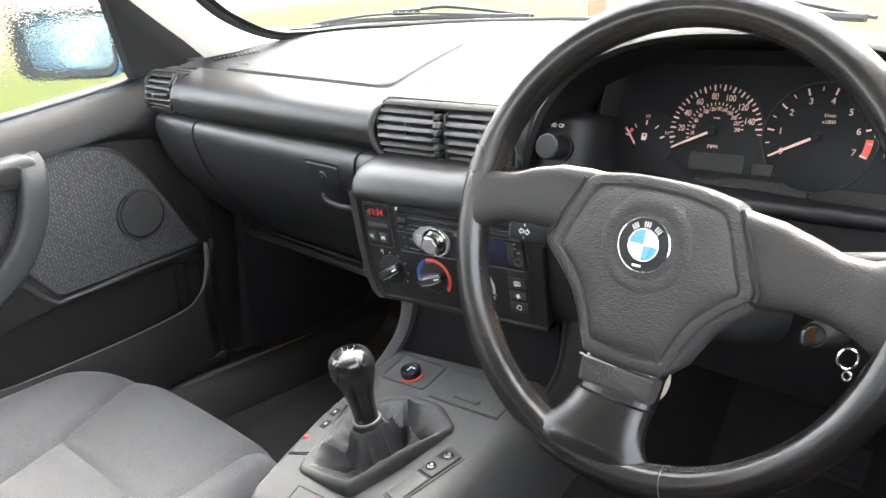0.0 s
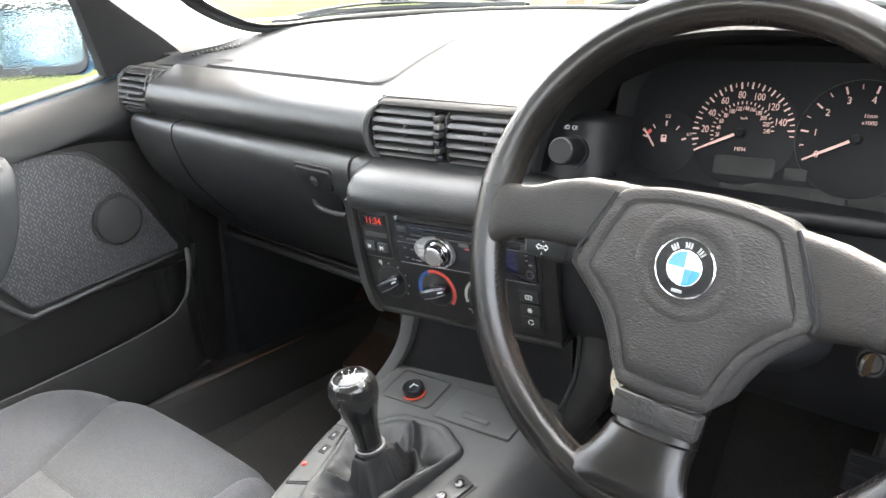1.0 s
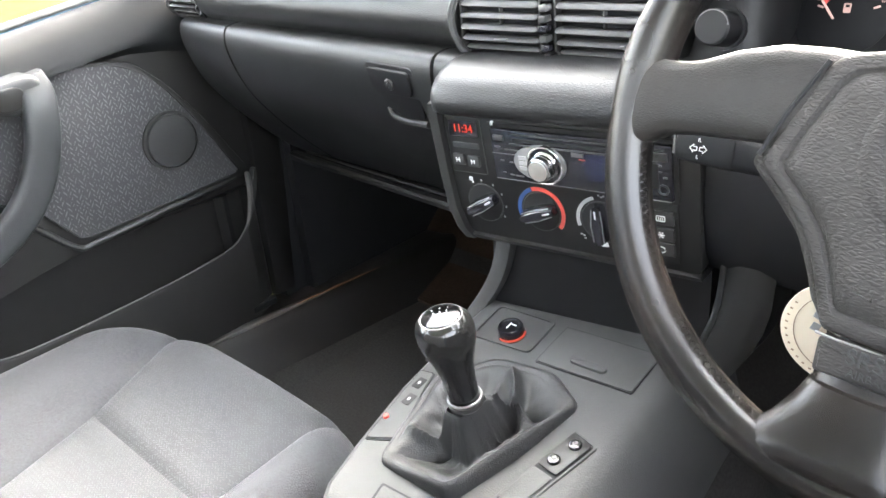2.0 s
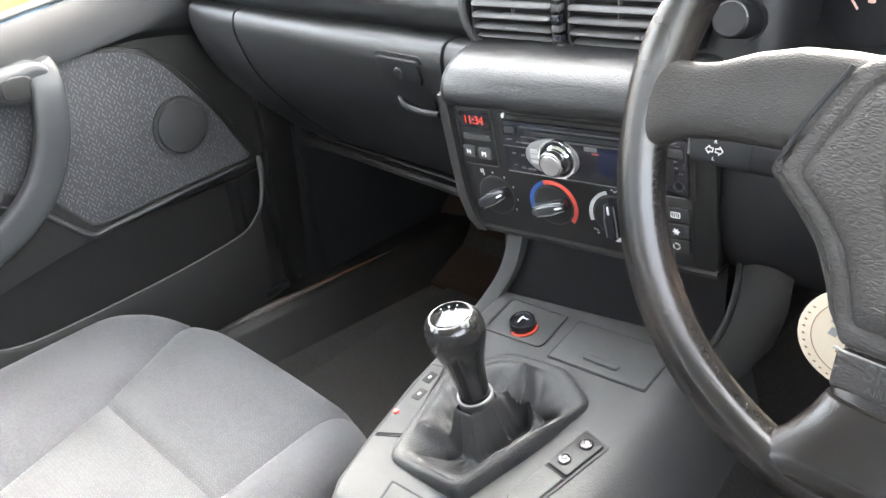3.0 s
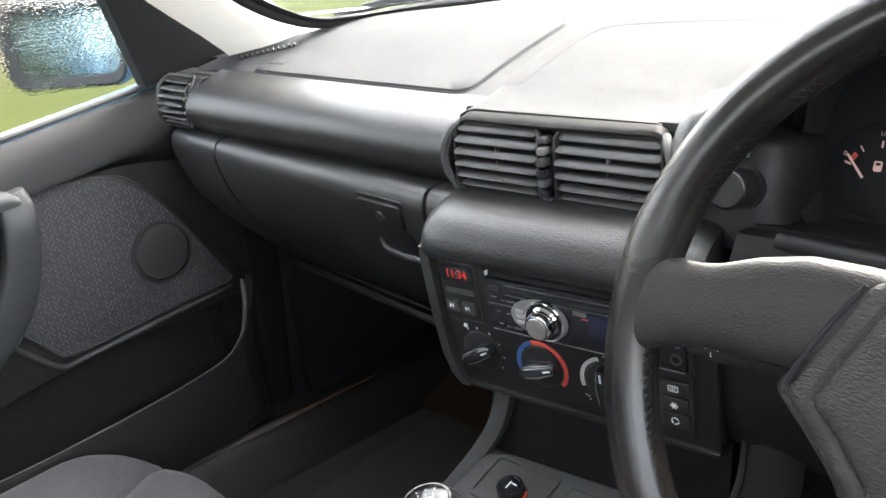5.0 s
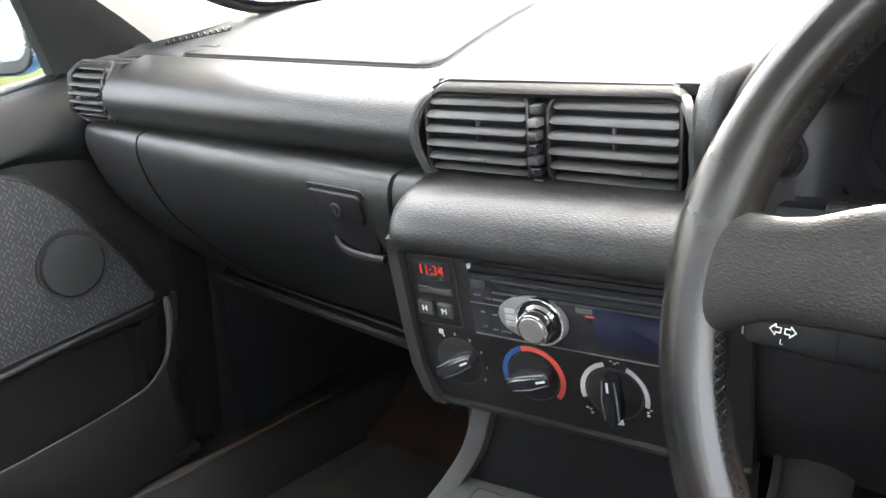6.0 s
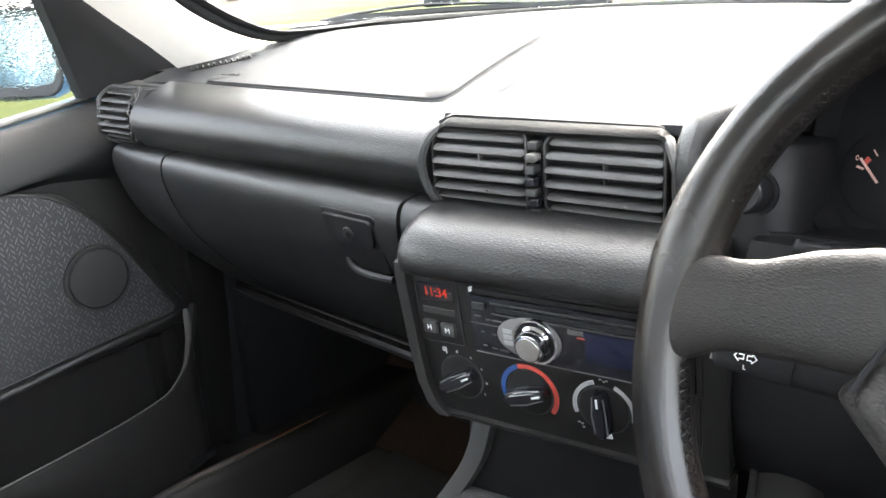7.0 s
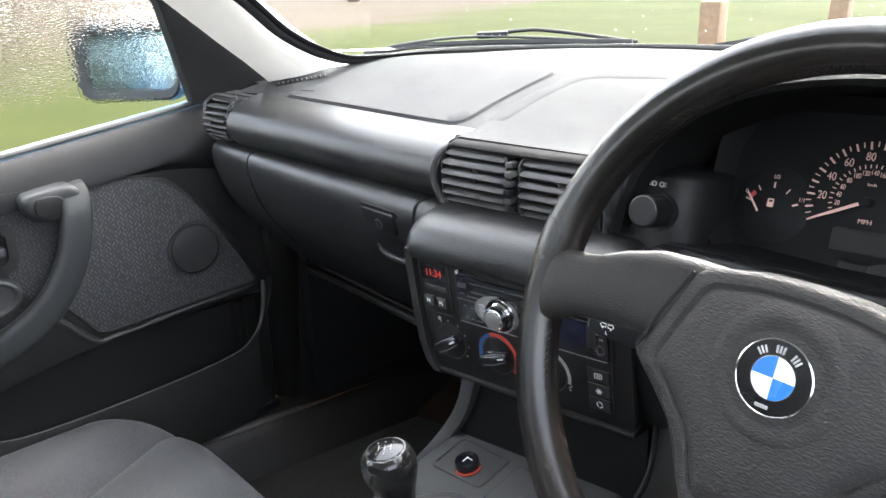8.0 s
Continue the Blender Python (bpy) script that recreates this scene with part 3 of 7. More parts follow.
def vent_slat(x0, x1, v, thick, curve, deep=0.015, out=0.003):
    """A level slat with a rounded nose, narrower at its ends."""
    rings = []
    for x, k in ((x0, 0.55), (x0 + 0.002, 0.9), (x0 + 0.005, 1.0), ((x0 + x1) / 2, 1.0), (x1 - 0.005, 1.0), (x1 - 0.002, 0.9), (x1, 0.55)):
        h, y = thick * 0.5 * k, curve(v) - out + 0.0006 + (1 - k) * 0.003
        rings.append([(x, y + deep, v + h * 0.7), (x, y + 0.0060, v + h), (x, y + 0.0042, v + h * 0.93), (x, y + 0.0018, v + h * 0.35), (x, y + 0.0004, v - h * 0.35), (x, y, v - h * 0.7), (x, y + 0.0012, v - h), (x, y + deep, v - h * 0.5)])
    return loft(rings)


# centre air vents
VENTS = axes((-0.011, 0.187, 0.874), (1, 0.05, 0.028), (0, 1, 0.0))
vent = thing("centre_air_vents", VENTS, "pair of black slatted air vents set into the dashboard", "air vent", "air vents")


def bulge(v):
    return 0.014 * ((v + 0.006) / 0.04) ** 2


def vent_shell(x0, x1, vs, thick=0.004, ends=0.0):
    """A curved strip that follows the bulged vent front."""
    return loft([[(x, bulge(v) - thick, v) for v in vs] + [(x, bulge(v) + 0.004, v) for v in reversed(vs)] for x in (x0, x1)])


def lin(a, b, n):
    return [a + (b - a) * i / (n - 1) for i in range(n)]


part("cavity", loft([[(x, bulge(v) + 0.020, v) for v in lin(-0.044, 0.036, 8)] + [(x, 0.06, 0.036), (x, 0.06, -0.044)] for x in (-0.116, 0.116)]), DARK, vent)
part("top_strip", loft([[(x, 0.006 + abs(x) * 0.02, 0.0275 - d), (x, 0.0035 + abs(x) * 0.02, 0.0305 - d), (x, 0.0075, 0.0340 - d), (x, 0.0165, 0.0366 - d), (x, 0.0175, 0.0360 - d), (x, 0.0175, 0.027 - d)] for x, d in ((-0.104, 0.006), (-0.100, 0.0022), (-0.094, 0.0), (0, 0), (0.098, 0), (0.104, 0.0022), (0.108, 0.006))]), HOOD, vent, "narrow strip along the top of the vents")
part("top_line", loft([[(x, 0.0175, 0.0385 - d), (x, 0.0205, 0.0390 - d), (x, 0.0205, 0.03), (x, 0.0175, 0.03)] for x, d in ((-0.098, 0.0016), (-0.092, 0), (0.094, 0.001), (0.100, 0.0025))]), DARK, vent)
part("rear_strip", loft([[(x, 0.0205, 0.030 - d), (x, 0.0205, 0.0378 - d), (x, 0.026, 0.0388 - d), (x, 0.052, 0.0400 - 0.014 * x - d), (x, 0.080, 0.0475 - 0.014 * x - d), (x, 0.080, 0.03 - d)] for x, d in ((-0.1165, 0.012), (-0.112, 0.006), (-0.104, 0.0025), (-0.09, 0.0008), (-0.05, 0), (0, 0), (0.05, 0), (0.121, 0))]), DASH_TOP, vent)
part("bottom_strip", vent_shell(-0.106, 0.112, lin(-0.046, -0.038, 4), 0.002), VENT, vent)
arc = smooth_line([(-0.1035, 0.012, 0.0285), (-0.110, 0.003, 0.0215), (-0.1165, -0.003, 0.006), (-0.117, -0.002, -0.014), (-0.112, 0.004, -0.034), (-0.106, 0.011, -0.045)], 5)
part("end_cheek", tube(arc, 0.0042, 8), PLASTIC_SOFT, vent)
part("end_cheek", tube([(0.003 - p[0], p[1], p[2]) for p in arc], 0.0042, 8), PLASTIC_SOFT, vent)
for x0, x1 in ((-0.110, -0.0095), (0.0045, 0.1095)):
    part("vent_frame", vent_frame(x0, x1, 0.0300, -0.0400, 0.011, 0.0034, bulge), PLASTIC, vent, "rounded black frame of the vent")
    for v, h in ((0.0225, 0.0066), (0.0120, 0.0062), (0.0010, 0.0060), (-0.0104, 0.0060), (-0.0218, 0.0058), (-0.0315, 0.0044)):
        inset = 0.0028 + 0.0030 * abs((v + 0.005) / 0.032) ** 3
        part("slat", vent_slat(x0 + inset, x1 - inset, v, h, bulge), VENT, vent)
    part("fin", box((x0 + (x1 - x0) * 0.52, bulge(0.006) + 0.003, 0.007), (0.0012, 0.006, 0.007), 0), WORN, vent, "upright fin behind the slats")
    part("fin", box((x0 + (x1 - x0) * 0.52, bulge(-0.004) + 0.004, -0.0045), (0.0010, 0.006, 0.007), 0), VENT, vent)
part("tab", box((-0.0560, bulge(-0.0215) - 0.0045, -0.0215), (0.0155, 0.003, 0.0016), 0.0006), WORN, vent, "worn pale adjuster tab")
part("tab", box((0.0800, bulge(-0.0215) - 0.0045, -0.0215), (0.0050, 0.003, 0.0020), 0.0006), WORN, vent, "worn pale adjuster tab")
for k in range(7):
    v = 0.020 - 0.0095 * k
    part("roller_rib", box((-0.0025, bulge(v) - 0.0022, v), (0.0085, 0.012, 0.0068), 0.0016, 2), WORN if k == 1 else GLOSS if k % 2 else PLASTIC_SOFT, vent, "rib of the shutter wheel")

# passenger's side vent
SIDE = axes((-0.644, 0.1725, 0.872), (1, 0.04, 0.0), (0, 1, 0.0))
sv = thing("side_air_vent", SIDE, "small black slatted air vent beside the door", "air vent", "air vents")


def roll_curve(v):
    return -0.0035 + 17.0 * (v + 0.008) ** 2


part("cavity", loft([[(x, roll_curve(v) + 0.016, v) for v in lin(-0.04, 0.032, 8)] + [(x, 0.05, 0.032), (x, 0.05, -0.04)] for x in (-0.052, 0.046)]), DARK, sv)
part("vent_frame", vent_frame(-0.0515, 0.0225, 0.0310, -0.0390, 0.014, 0.0032, roll_curve, 0.012, 0.001), PLASTIC, sv, "small rounded frame of the vent")
for v, h in ((0.0255, 0.0040), (0.0165, 0.0042), (0.0070, 0.0042), (-0.0028, 0.0042), (-0.0128, 0.0042), (-0.0220, 0.0038), (-0.0295, 0.0034)):
    inset = 0.0026 + 0.0060 * abs((v + 0.004) / 0.033) ** 3
    part("slat", vent_slat(-0.0515 + inset, 0.0225 - inset, v, h, roll_curve, 0.014, 0.001), PLASTIC_SOFT, sv)
part("tab", box((-0.018, roll_curve(-0.006) - 0.002, -0.0075), (0.010, 0.003, 0.0045), 0.0012), PLASTIC_SOFT, sv)
for k in range(7):
    v = 0.024 - 0.0090 * k
    part("roller_rib", box((0.0275, roll_curve(v) + 0.002, v), (0.0050, 0.008, 0.0052), 0.0014, 2), GLOSS if k % 2 else WORN, sv, "dusty rib of the shutter wheel")
part("outer_rim", tube([(x, roll_curve(v) + 0.001, v) for x, v in rrect(0.086, 0.073, 0.016, 6, -0.0115, -0.004)], 0.0024, 8, True), DASH, sv, "rounded rim round the vent")
part("end_wall", box((-0.0525, 0.030, -0.004), (0.004, 0.03, 0.062), 0.0015), PLASTIC, sv)
part("hood", loft([[(x, roll_curve(0.031) + 0.001, 0.0285), (x, roll_curve(0.031) + 0.003, 0.0300), (x, 0.042, 0.0318), (x, 0.066, 0.0335), (x, 0.066, 0.026), (x, 0.024, 0.025)] for x in (-0.050, 0.0, 0.044)]), DASH, sv)
part("inner_cheek", loft([[(x, roll_curve(v) + 0.0015, v) for v in lin(-0.038, 0.031, 9)] + [(x, 0.05, 0.031), (x, 0.05, -0.038)] for x in (0.0305, 0.044)]), DASH, sv)

# lower dash on the passenger's side


def lid_ring(x, grow=0.0):
    pr = smooth_line([(0.190, 0.833, 0), (0.174, 0.832, 0), (0.1635, 0.826, 0), (0.160, 0.808, 0), (0.164, 0.787, 0), (0.173, 0.760, 0), (0.188, 0.730, 0), (0.212, 0.698, 0), (0.245, 0.660, 0), (0.283, 0.622, 0), (0.318, 0.590, 0)], 3)
    return [(x, p[0], p[1]) for p in pr] + [(x, 0.345, 0.588), (x, 0.345, 0.81)]


glove = thing("glovebox", pose(0, 0, 0), "closed black vinyl glovebox lid under the padded dash roll", "glovebox")
part("lid", loft([lid_ring(x) for x in lin(-0.5385, -0.148, 12)]), DASH, glove)
LAT = Matrix.Translation((0, 0.1585, 0.813)) @ pose(0, 0, 0, 13) @ Matrix.Translation((0, -0.1585, -0.813))
latch = part("latch_recess", plate(rounded([(-0.2530, 0.8145), (-0.1760, 0.8145), (-0.172, 0.751), (-0.20, 0.748), (-0.232, 0.760)], 0.007), 0.1585, 0.19, 0.001, m=LAT), SHADE, glove, "dark recess behind the latch")
part("latch", plate(rounded([(-0.248, 0.810), (-0.181, 0.810), (-0.180, 0.787), (-0.184, 0.779), (-0.240, 0.779), (-0.246, 0.787)], 0.006), 0.1545, 0.18, 0.0016, m=LAT), SHADE, glove, "flat black plastic latch")
part("latch_lip", tube(smooth_line([(-0.232, 0.162, 0.757), (-0.222, 0.158, 0.7485), (-0.20, 0.157, 0.7455), (-0.168, 0.157, 0.7465)], 5), 0.0042, 8, m=LAT), PLASTIC, glove)
lock = part("lock", lathe([(0.0, -0.002), (0.0062, -0.002), (0.0072, -0.0008), (0.0072, 0.004), (0, 0.004)], 24, m=LAT @ Matrix.Translation((-0.2125, 0.1545, 0.793))), PLASTIC, glove, "round key lock")
part("keyhole", box((-0.2125, 0.152, 0.793), (0.0016, 0.002, 0.006), 0, m=LAT), DARK, lock)
endp = thing("dash_end_panel", pose(0, 0, 0), "black vinyl end panel between the glovebox and the door", "trim panel")
part("panel", loft([[(x, y + 0.10 * max(0.0, -x - 0.62), z) for x, y, z in lid_ring(x)] for x in lin(-0.665, -0.5425, 10)]), DASH, endp)
part("joint", loft([lid_ring(x) for x in (-0.5425, -0.5385)], m=Matrix.Translation((0, 0.006, -0.001))), DARK, endp)
part("centre_joint", loft([lid_ring(x) for x in lin(-0.1445, -0.098, 4)], m=Matrix.Translation((0, 0.002, 0))), DASH, dash)
fillet = thing("dash_carrier", pose(0, 0, 0), "black inner frame behind the dashboard panels", "dash frame", kind="structure")
part("inner_wall", loft([[(x, 0.255, 0.895), (x, 0.25, 0.83), (x, 0.26, 0.80), (x, 0.30, 0.67), (x, 0.40, 0.67), (x, 0.40, 0.88)] for x in lin(-0.69, 0.13, 10)]), DARK, fillet)
part("inner_top", box((-0.28, 0.56, 0.858), (0.84, 0.62, 0.006), 0), DARK, fillet)
part("inner_side", box((-0.735, 0.62, 0.56), (0.05, 0.66, 0.70), 0.003), DARK, fillet)
part("under_wall", box((0, 0.60, 0.74), (1.38, 0.03, 0.28), 0.003), DARK, fillet)

shelf = thing("parcel_shelf", pose(0, 0, 0), "black plastic parcel shelf with a ribbed edge below the glovebox", "shelf")
part("lip", loft([[(x, y0 - 0.006, z0 + 0.007), (x, y0 - 0.010, z0 + 0.003), (x, y0 - 0.008, z0 - 0.004), (x, y0, z0 - 0.008), (x, y0 + 0.02, z0 - 0.008), (x, y0 + 0.02, z0 + 0.007)] for x, y0, z0 in ((-0.692, 0.345, 0.560), (-0.4, 0.335, 0.558), (-0.11, 0.322, 0.559))]), PLASTIC, shelf)
part("lip_rail", tube([(-0.64, 0.337, 0.577), (-0.4, 0.328, 0.577), (-0.11, 0.316, 0.578)], 0.0022, 8), PLASTIC, shelf)
part("tray", loft([[(x, 0.335, 0.565), (x, 0.60, 0.600), (x, 0.60, 0.59), (x, 0.335, 0.553)] for x in (-0.69, -0.11)]), DARK, shelf)

# ---- centre stack ----
stack = thing("centre_stack", STACK, "black centre stack with a padded hood, turned towards the driver", "centre console")


def hood_ring(u, k=1.0):
    pr = smooth_line([(0.085, 0.050, 0), (0.045, 0.052, 0), (0.018, 0.047, 0), (0.001, 0.036, 0), (-0.006, 0.021, 0), (-0.004, 0.010, 0), (0.004, 0.0065, 0)], 4)
    return [(u, 0.05 + (p[0] - 0.05) * k, 0.012 + (p[1] - 0.012) * (k if p[1] > 0.012 else 1)) for p in pr] + [(u, 0.09, 0.0065), (u, 0.095, 0.03)]


part("hood", loft([hood_ring(-0.0775, 0.55), hood_ring(-0.0765, 0.72), hood_ring(-0.074, 0.85), hood_ring(-0.069, 0.95), hood_ring(-0.060, 1.0)] + [hood_ring(u) for u in lin(-0.03, 0.180, 8)] + [hood_ring(0.192, 0.97), hood_ring(0.198, 0.90)]), DASH, stack, "padded leather-grain hood over the radio")
part("panel", plate(rounded([(-0.064, 0.0065), (0.207, 0.0065), (0.207, -0.131), (-0.050, -0.131), (-0.064, -0.10)], 0.008), 0.004, 0.08, 0.001), FACE, stack, "matt black fascia panel")
cheek = [[(u0, -0.002, v), (u0 + 0.011, -0.002, v), (u0 + 0.0135, 0.006, v), (u0 + 0.0135, 0.09, v), (u0 - 0.002, 0.09, v), (u0 - 0.003, 0.006, v)] for u0, v in ((-0.0755, 0.018), (-0.0765, 0.0), (-0.0755, -0.06), (-0.073, -0.10), (-0.066, -0.124), (-0.056, -0.135))]
part("side_cheek", loft(cheek), PLASTIC, stack, "rounded side cheek")
part("lower_edge", loft([[(u, 0.0, -0.131), (u, 0.002, -0.136), (u, 0.02, -0.138), (u, 0.09, -0.137), (u, 0.09, -0.130), (u, 0.004, -0.1295)] for u in (-0.056, 0.207)]), PLASTIC, stack)
# recess shade is put into the colour
part("lower_box", loft([[(u, 0.035, -0.13), (u, 0.010, -0.25), (u, 0.16, -0.25), (u, 0.16, -0.13)] for u in (-0.045, 0.205)]), SHADE, stack, "plain black recess below the heater controls, its shade coloured in")

clock = thing("clock_unit", STACK, "black digital clock with red numerals and two setting buttons", "clock")
part("bezel", ring_plate(rrect(0.0445, 0.063, 0.003, 4, -0.0387, -0.0262), rrect(0.043, 0.0615, 0.003, 4, -0.0387, -0.0262), 0.0026, 0.006), PLASTIC_SOFT, clock)
part("body", plate(rrect(0.043, 0.0615, 0.003, 4, -0.0387, -0.0262), 0.0034, 0.03, 0.0004), FACE, clock)
part("window", plate(rrect(0.036, 0.0175, 0.0015, 3, -0.0387, -0.0078), 0.0026, 0.006, 0.0003), GLOSS, clock)
writing("numerals", "11:34", 0.0118, RED_LED, clock, Matrix.Translation((-0.0387, 0.0022, -0.0078)) @ Matrix.Diagonal((0.95, 1, 1.05, 1)))
part("strip", plate(rrect(0.033, 0.0062, 0.001, 3, -0.0385, -0.0262), 0.0022, 0.006, 0.0005), PLASTIC_SOFT, clock)
for u, v, ch in ((-0.0494, -0.0422, "H"), (-0.0306, -0.0430, "M")):
    b = part("button", plate(rrect(0.0145, 0.0125, 0.0015, 3, u, v), 0.0, 0.008, 0.0012), PLASTIC_SOFT, clock)
    writing("letter", ch, 0.0072, WHITE_INK, b, Matrix.Translation((u, -0.0003, v)))

radio = thing("car_radio", STACK, "gloss black car stereo with chrome knob and dark blue display", "car radio")
part("sleeve", ring_plate(rrect(0.197, 0.062, 0.002, 3, 0.0905, -0.0285), rrect(0.189, 0.0555, 0.002, 3, 0.0905, -0.0295), 0.0015, 0.01), FACE, radio)
part("face", plate(rrect(0.188, 0.054, 0.002, 4, 0.0905, -0.0298), -0.0005, 0.04, 0.0015), GLOSS, radio)
part("disc_slot", box((0.098, -0.0008, -0.0125), (0.15, 0.002, 0.0035), 0.0003, 1), DARK, radio)
for v in (-0.0072, -0.0172):
    part("slot_edge", box((0.098, -0.001, v), (0.16, 0.0016, 0.0012), 0.0003, 1), PLASTIC_SOFT, radio)
part("eject_button", plate(rrect(0.012, 0.006, 0.001, 3, 0.0065, -0.0115), -0.0022, 0.002, 0.0005), PLASTIC_SOFT, radio)
part("bottom_edge", box((0.0905, -0.001, -0.0562), (0.185, 0.0015, 0.0006), 0.0002, 1), WORN, radio)
part("clip", box((-0.0005, 0.001, 0.0022), (0.0020, 0.004, 0.0040), 0.0005, 2), WHITE_INK, radio, "bright plastic corner clip")
tear = [(0.0548 + 0.0255 * math.cos(a), -0.0345 + 0.0195 * math.sin(a)) for a in (2 * math.pi * i / 48 for i in range(48))]
tear = [(x - (0.007 * max(0.0, (0.0493 - x) / 0.02) if x < 0.0493 else 0), z) for x, z in tear]
part("knob_surround", plate(tear, -0.0028, 0.002, 0.001), SILVER, radio, "silver teardrop surround")
part("knob_well", plate(circle(0.0180, 40, 0.0578, -0.0348), -0.0034, 0.002, 0.0004), GLOSS, radio)
part("knob_ring", ring_plate(circle(0.0198, 48, 0.0578, -0.0348), circle(0.0181, 48, 0.0578, -0.0348), -0.0042, 0.002), CHROME, radio, "chrome ring round the knob")
for dz in (0.004, -0.0015, -0.007):
    part("side_key", box((0.0328, -0.0031, -0.0338 + dz), (0.0085, 0.0008, 0.0042), 0.0003, 1), GREY_INK, radio, "pale side key")
knob = part("volume_knob", lathe([(0.0, -0.0165), (0.0105, -0.0165), (0.0122, -0.0155), (0.0134, -0.012), (0.0128, -0.006), (0.0145, -0.004), (0.0145, -0.001), (0.0, -0.001)], 40, m=Matrix.Translation((0.0578, 0, -0.0350))), CHROME, radio, "polished chrome volume knob")
part("knob_cap", lathe([(0.0, -0.0172), (0.0098, -0.0170), (0.0102, -0.0164), (0.0, -0.0162)], 40, m=Matrix.Translation((0.0578, 0, -0.0350))), ALU, knob, "brushed cap")
part("display", plate(rrect(0.066, 0.027, 0.002, 4, 0.133, -0.0325), -0.0011, 0.002, 0.0003), SCREEN, radio)
part("maker_mark", box((0.093, -0.0008, -0.0212), (0.013, 0.0008, 0.0042), 0.0002, 1), WORN, radio)
part("mark_line", box((0.0975, -0.0008, -0.0255), (0.007, 0.0008, 0.001), 0.0001, 1), RED, radio)
for u, v, w in ((0.004, -0.0215, 0.007), (0.014, -0.0235, 0.004), (0.0225, -0.0235, 0.01), (0.0075, -0.036, 0.004), (0.018, -0.037, 0.004), (0.017, -0.0505, 0.005), (0.026, -0.051, 0.009), (0.008, -0.049, 0.004), (0.172, -0.022, 0.006), (0.172, -0.028, 0.006), (0.178, -0.033, 0.004)):
    part("legend", box((u, -0.0008, v), (w, 0.0007, 0.0013), 0.0001, 1), WORN, radio)
part("button_line", box((0.013, -0.0009, -0.0285), (0.034, 0.0007, 0.0005), 0, 1), WORN, radio)
part("socket", ring_plate(circle(0.0052, 24, 0.176, -0.045), circle(0.0036, 24, 0.176, -0.045), -0.0014, 0.002), PLASTIC_SOFT, radio)
part("button", plate(rrect(0.013, 0.008, 0.001, 3, 0.174, -0.014), -0.0018, 0.002, 0.0005), PLASTIC_SOFT, radio)
part("button", plate(rrect(0.010, 0.024, 0.001, 3, 0.157 + 0.01, -0.0325), -0.0016, 0.002, 0.0005), FACE, radio)


def arc_band(r0, r1, a0, a1, y0, y1, n=28):
    pts = [(r1 * math.cos(radians(a0 + (a1 - a0) * i / n)), r1 * math.sin(radians(a0 + (a1 - a0) * i / n))) for i in range(n + 1)]
    pts += [(r0 * math.cos(radians(a1 + (a0 - a1) * i / n)), r0 * math.sin(radians(a1 + (a0 - a1) * i / n))) for i in range(n + 1)]
    return plate(pts, y0, y1, 0)


def heater_knob(u, v, turn):
    t = thing("heater_knob", STACK @ Matrix.Translation((u, 0.0036, v)), "round black heater control with a raised grip bar", "control knob", "heater controls")
    part("groove", ring_plate(circle(0.0222, 48), circle(0.0214, 48), -0.0006, 0.002), PLASTIC_SOFT, t)
    part("dial", lathe([(0.0, -0.0018), (0.0195, -0.0018), (0.021, -0.001), (0.0212, 0.002), (0, 0.002)], 40), FACE, t)
    turned = pose(0, 0, 0, 0, -turn, 0)
    grip = [[(x, y, z * w) for y, z in ((-0.001, -0.0085), (-0.009, -0.0062), (-0.0112, -0.0035), (-0.0112, 0.0035), (-0.009, 0.0062), (-0.001, 0.0085))] for x, w in ((-0.0205, 0.55), (-0.0175, 0.85), (-0.008, 1.0), (0.006, 0.95), (0.0175, 0.75), (0.0202, 0.45))]
    bar = part("grip", loft(grip, m=turned), GLOSS, t, "gloss black grip bar")
    for w in (-1, 1):
        part("edge_line", tube([(-0.018, -0.0093, 0.0054 * w), (0, -0.0105, 0.0060 * w), (0.0165, -0.0093, 0.0046 * w)], 0.0006, 6, m=turned), SILVER, bar)
    part("pointer", box((0.0125, -0.0116, 0), (0.0085, 0.0008, 0.0017), 0.0002, 1, turned), WHITE_INK, bar)
    return t


k1 = heater_knob(-0.0257, -0.0908, 30)
k2 = heater_knob(0.0427, -0.0905, 20)
k3 = heater_knob(0.1095, -0.0908, 92)
part("cold_band", arc_band(0.0232, 0.0274, 112, 200, -0.0005, 0.001), BLUE, k2, "blue cold band")
part("warm_band", arc_band(0.0232, 0.0274, -38, 110, -0.0005, 0.001), RED, k2, "red warm band")
part("scale_band", arc_band(0.0235, 0.0270, 106, 198, -0.0005, 0.001), GREY_INK, k3, "pale grey scale band")
part("scale_band", arc_band(0.0235, 0.0270, -14, 66, -0.0005, 0.001), GREY_INK, k3, "pale grey scale band")
part("scale_mark", arc_band(0.0225, 0.0272, 262, 282, -0.0005, 0.001), WHITE_INK, k3)
for a in (222, 338, 86):
    for da, r in ((0, 0.027), (6, 0.0285), (-5, 0.0285)):
        part("symbol", box((r * math.cos(radians(a + da)), -0.0004, r * math.sin(radians(a + da))), (0.0022, 0.0005, 0.0016), 0.0002, 1), GREY_INK, k3)
for a in (118, 92, 60, 30, -2, -30):
    part("scale_dot", box((0.026 * math.cos(radians(a)), -0.0004, 0.026 * math.sin(radians(a))), (0.0018, 0.0005, 0.0024), 0.0002, 1), GREY_INK, k1)
part("fan_symbol", box((-0.014, -0.0004, 0.0265), (0.0042, 0.0005, 0.0042), 0.0006, 1), GREY_INK, k1)

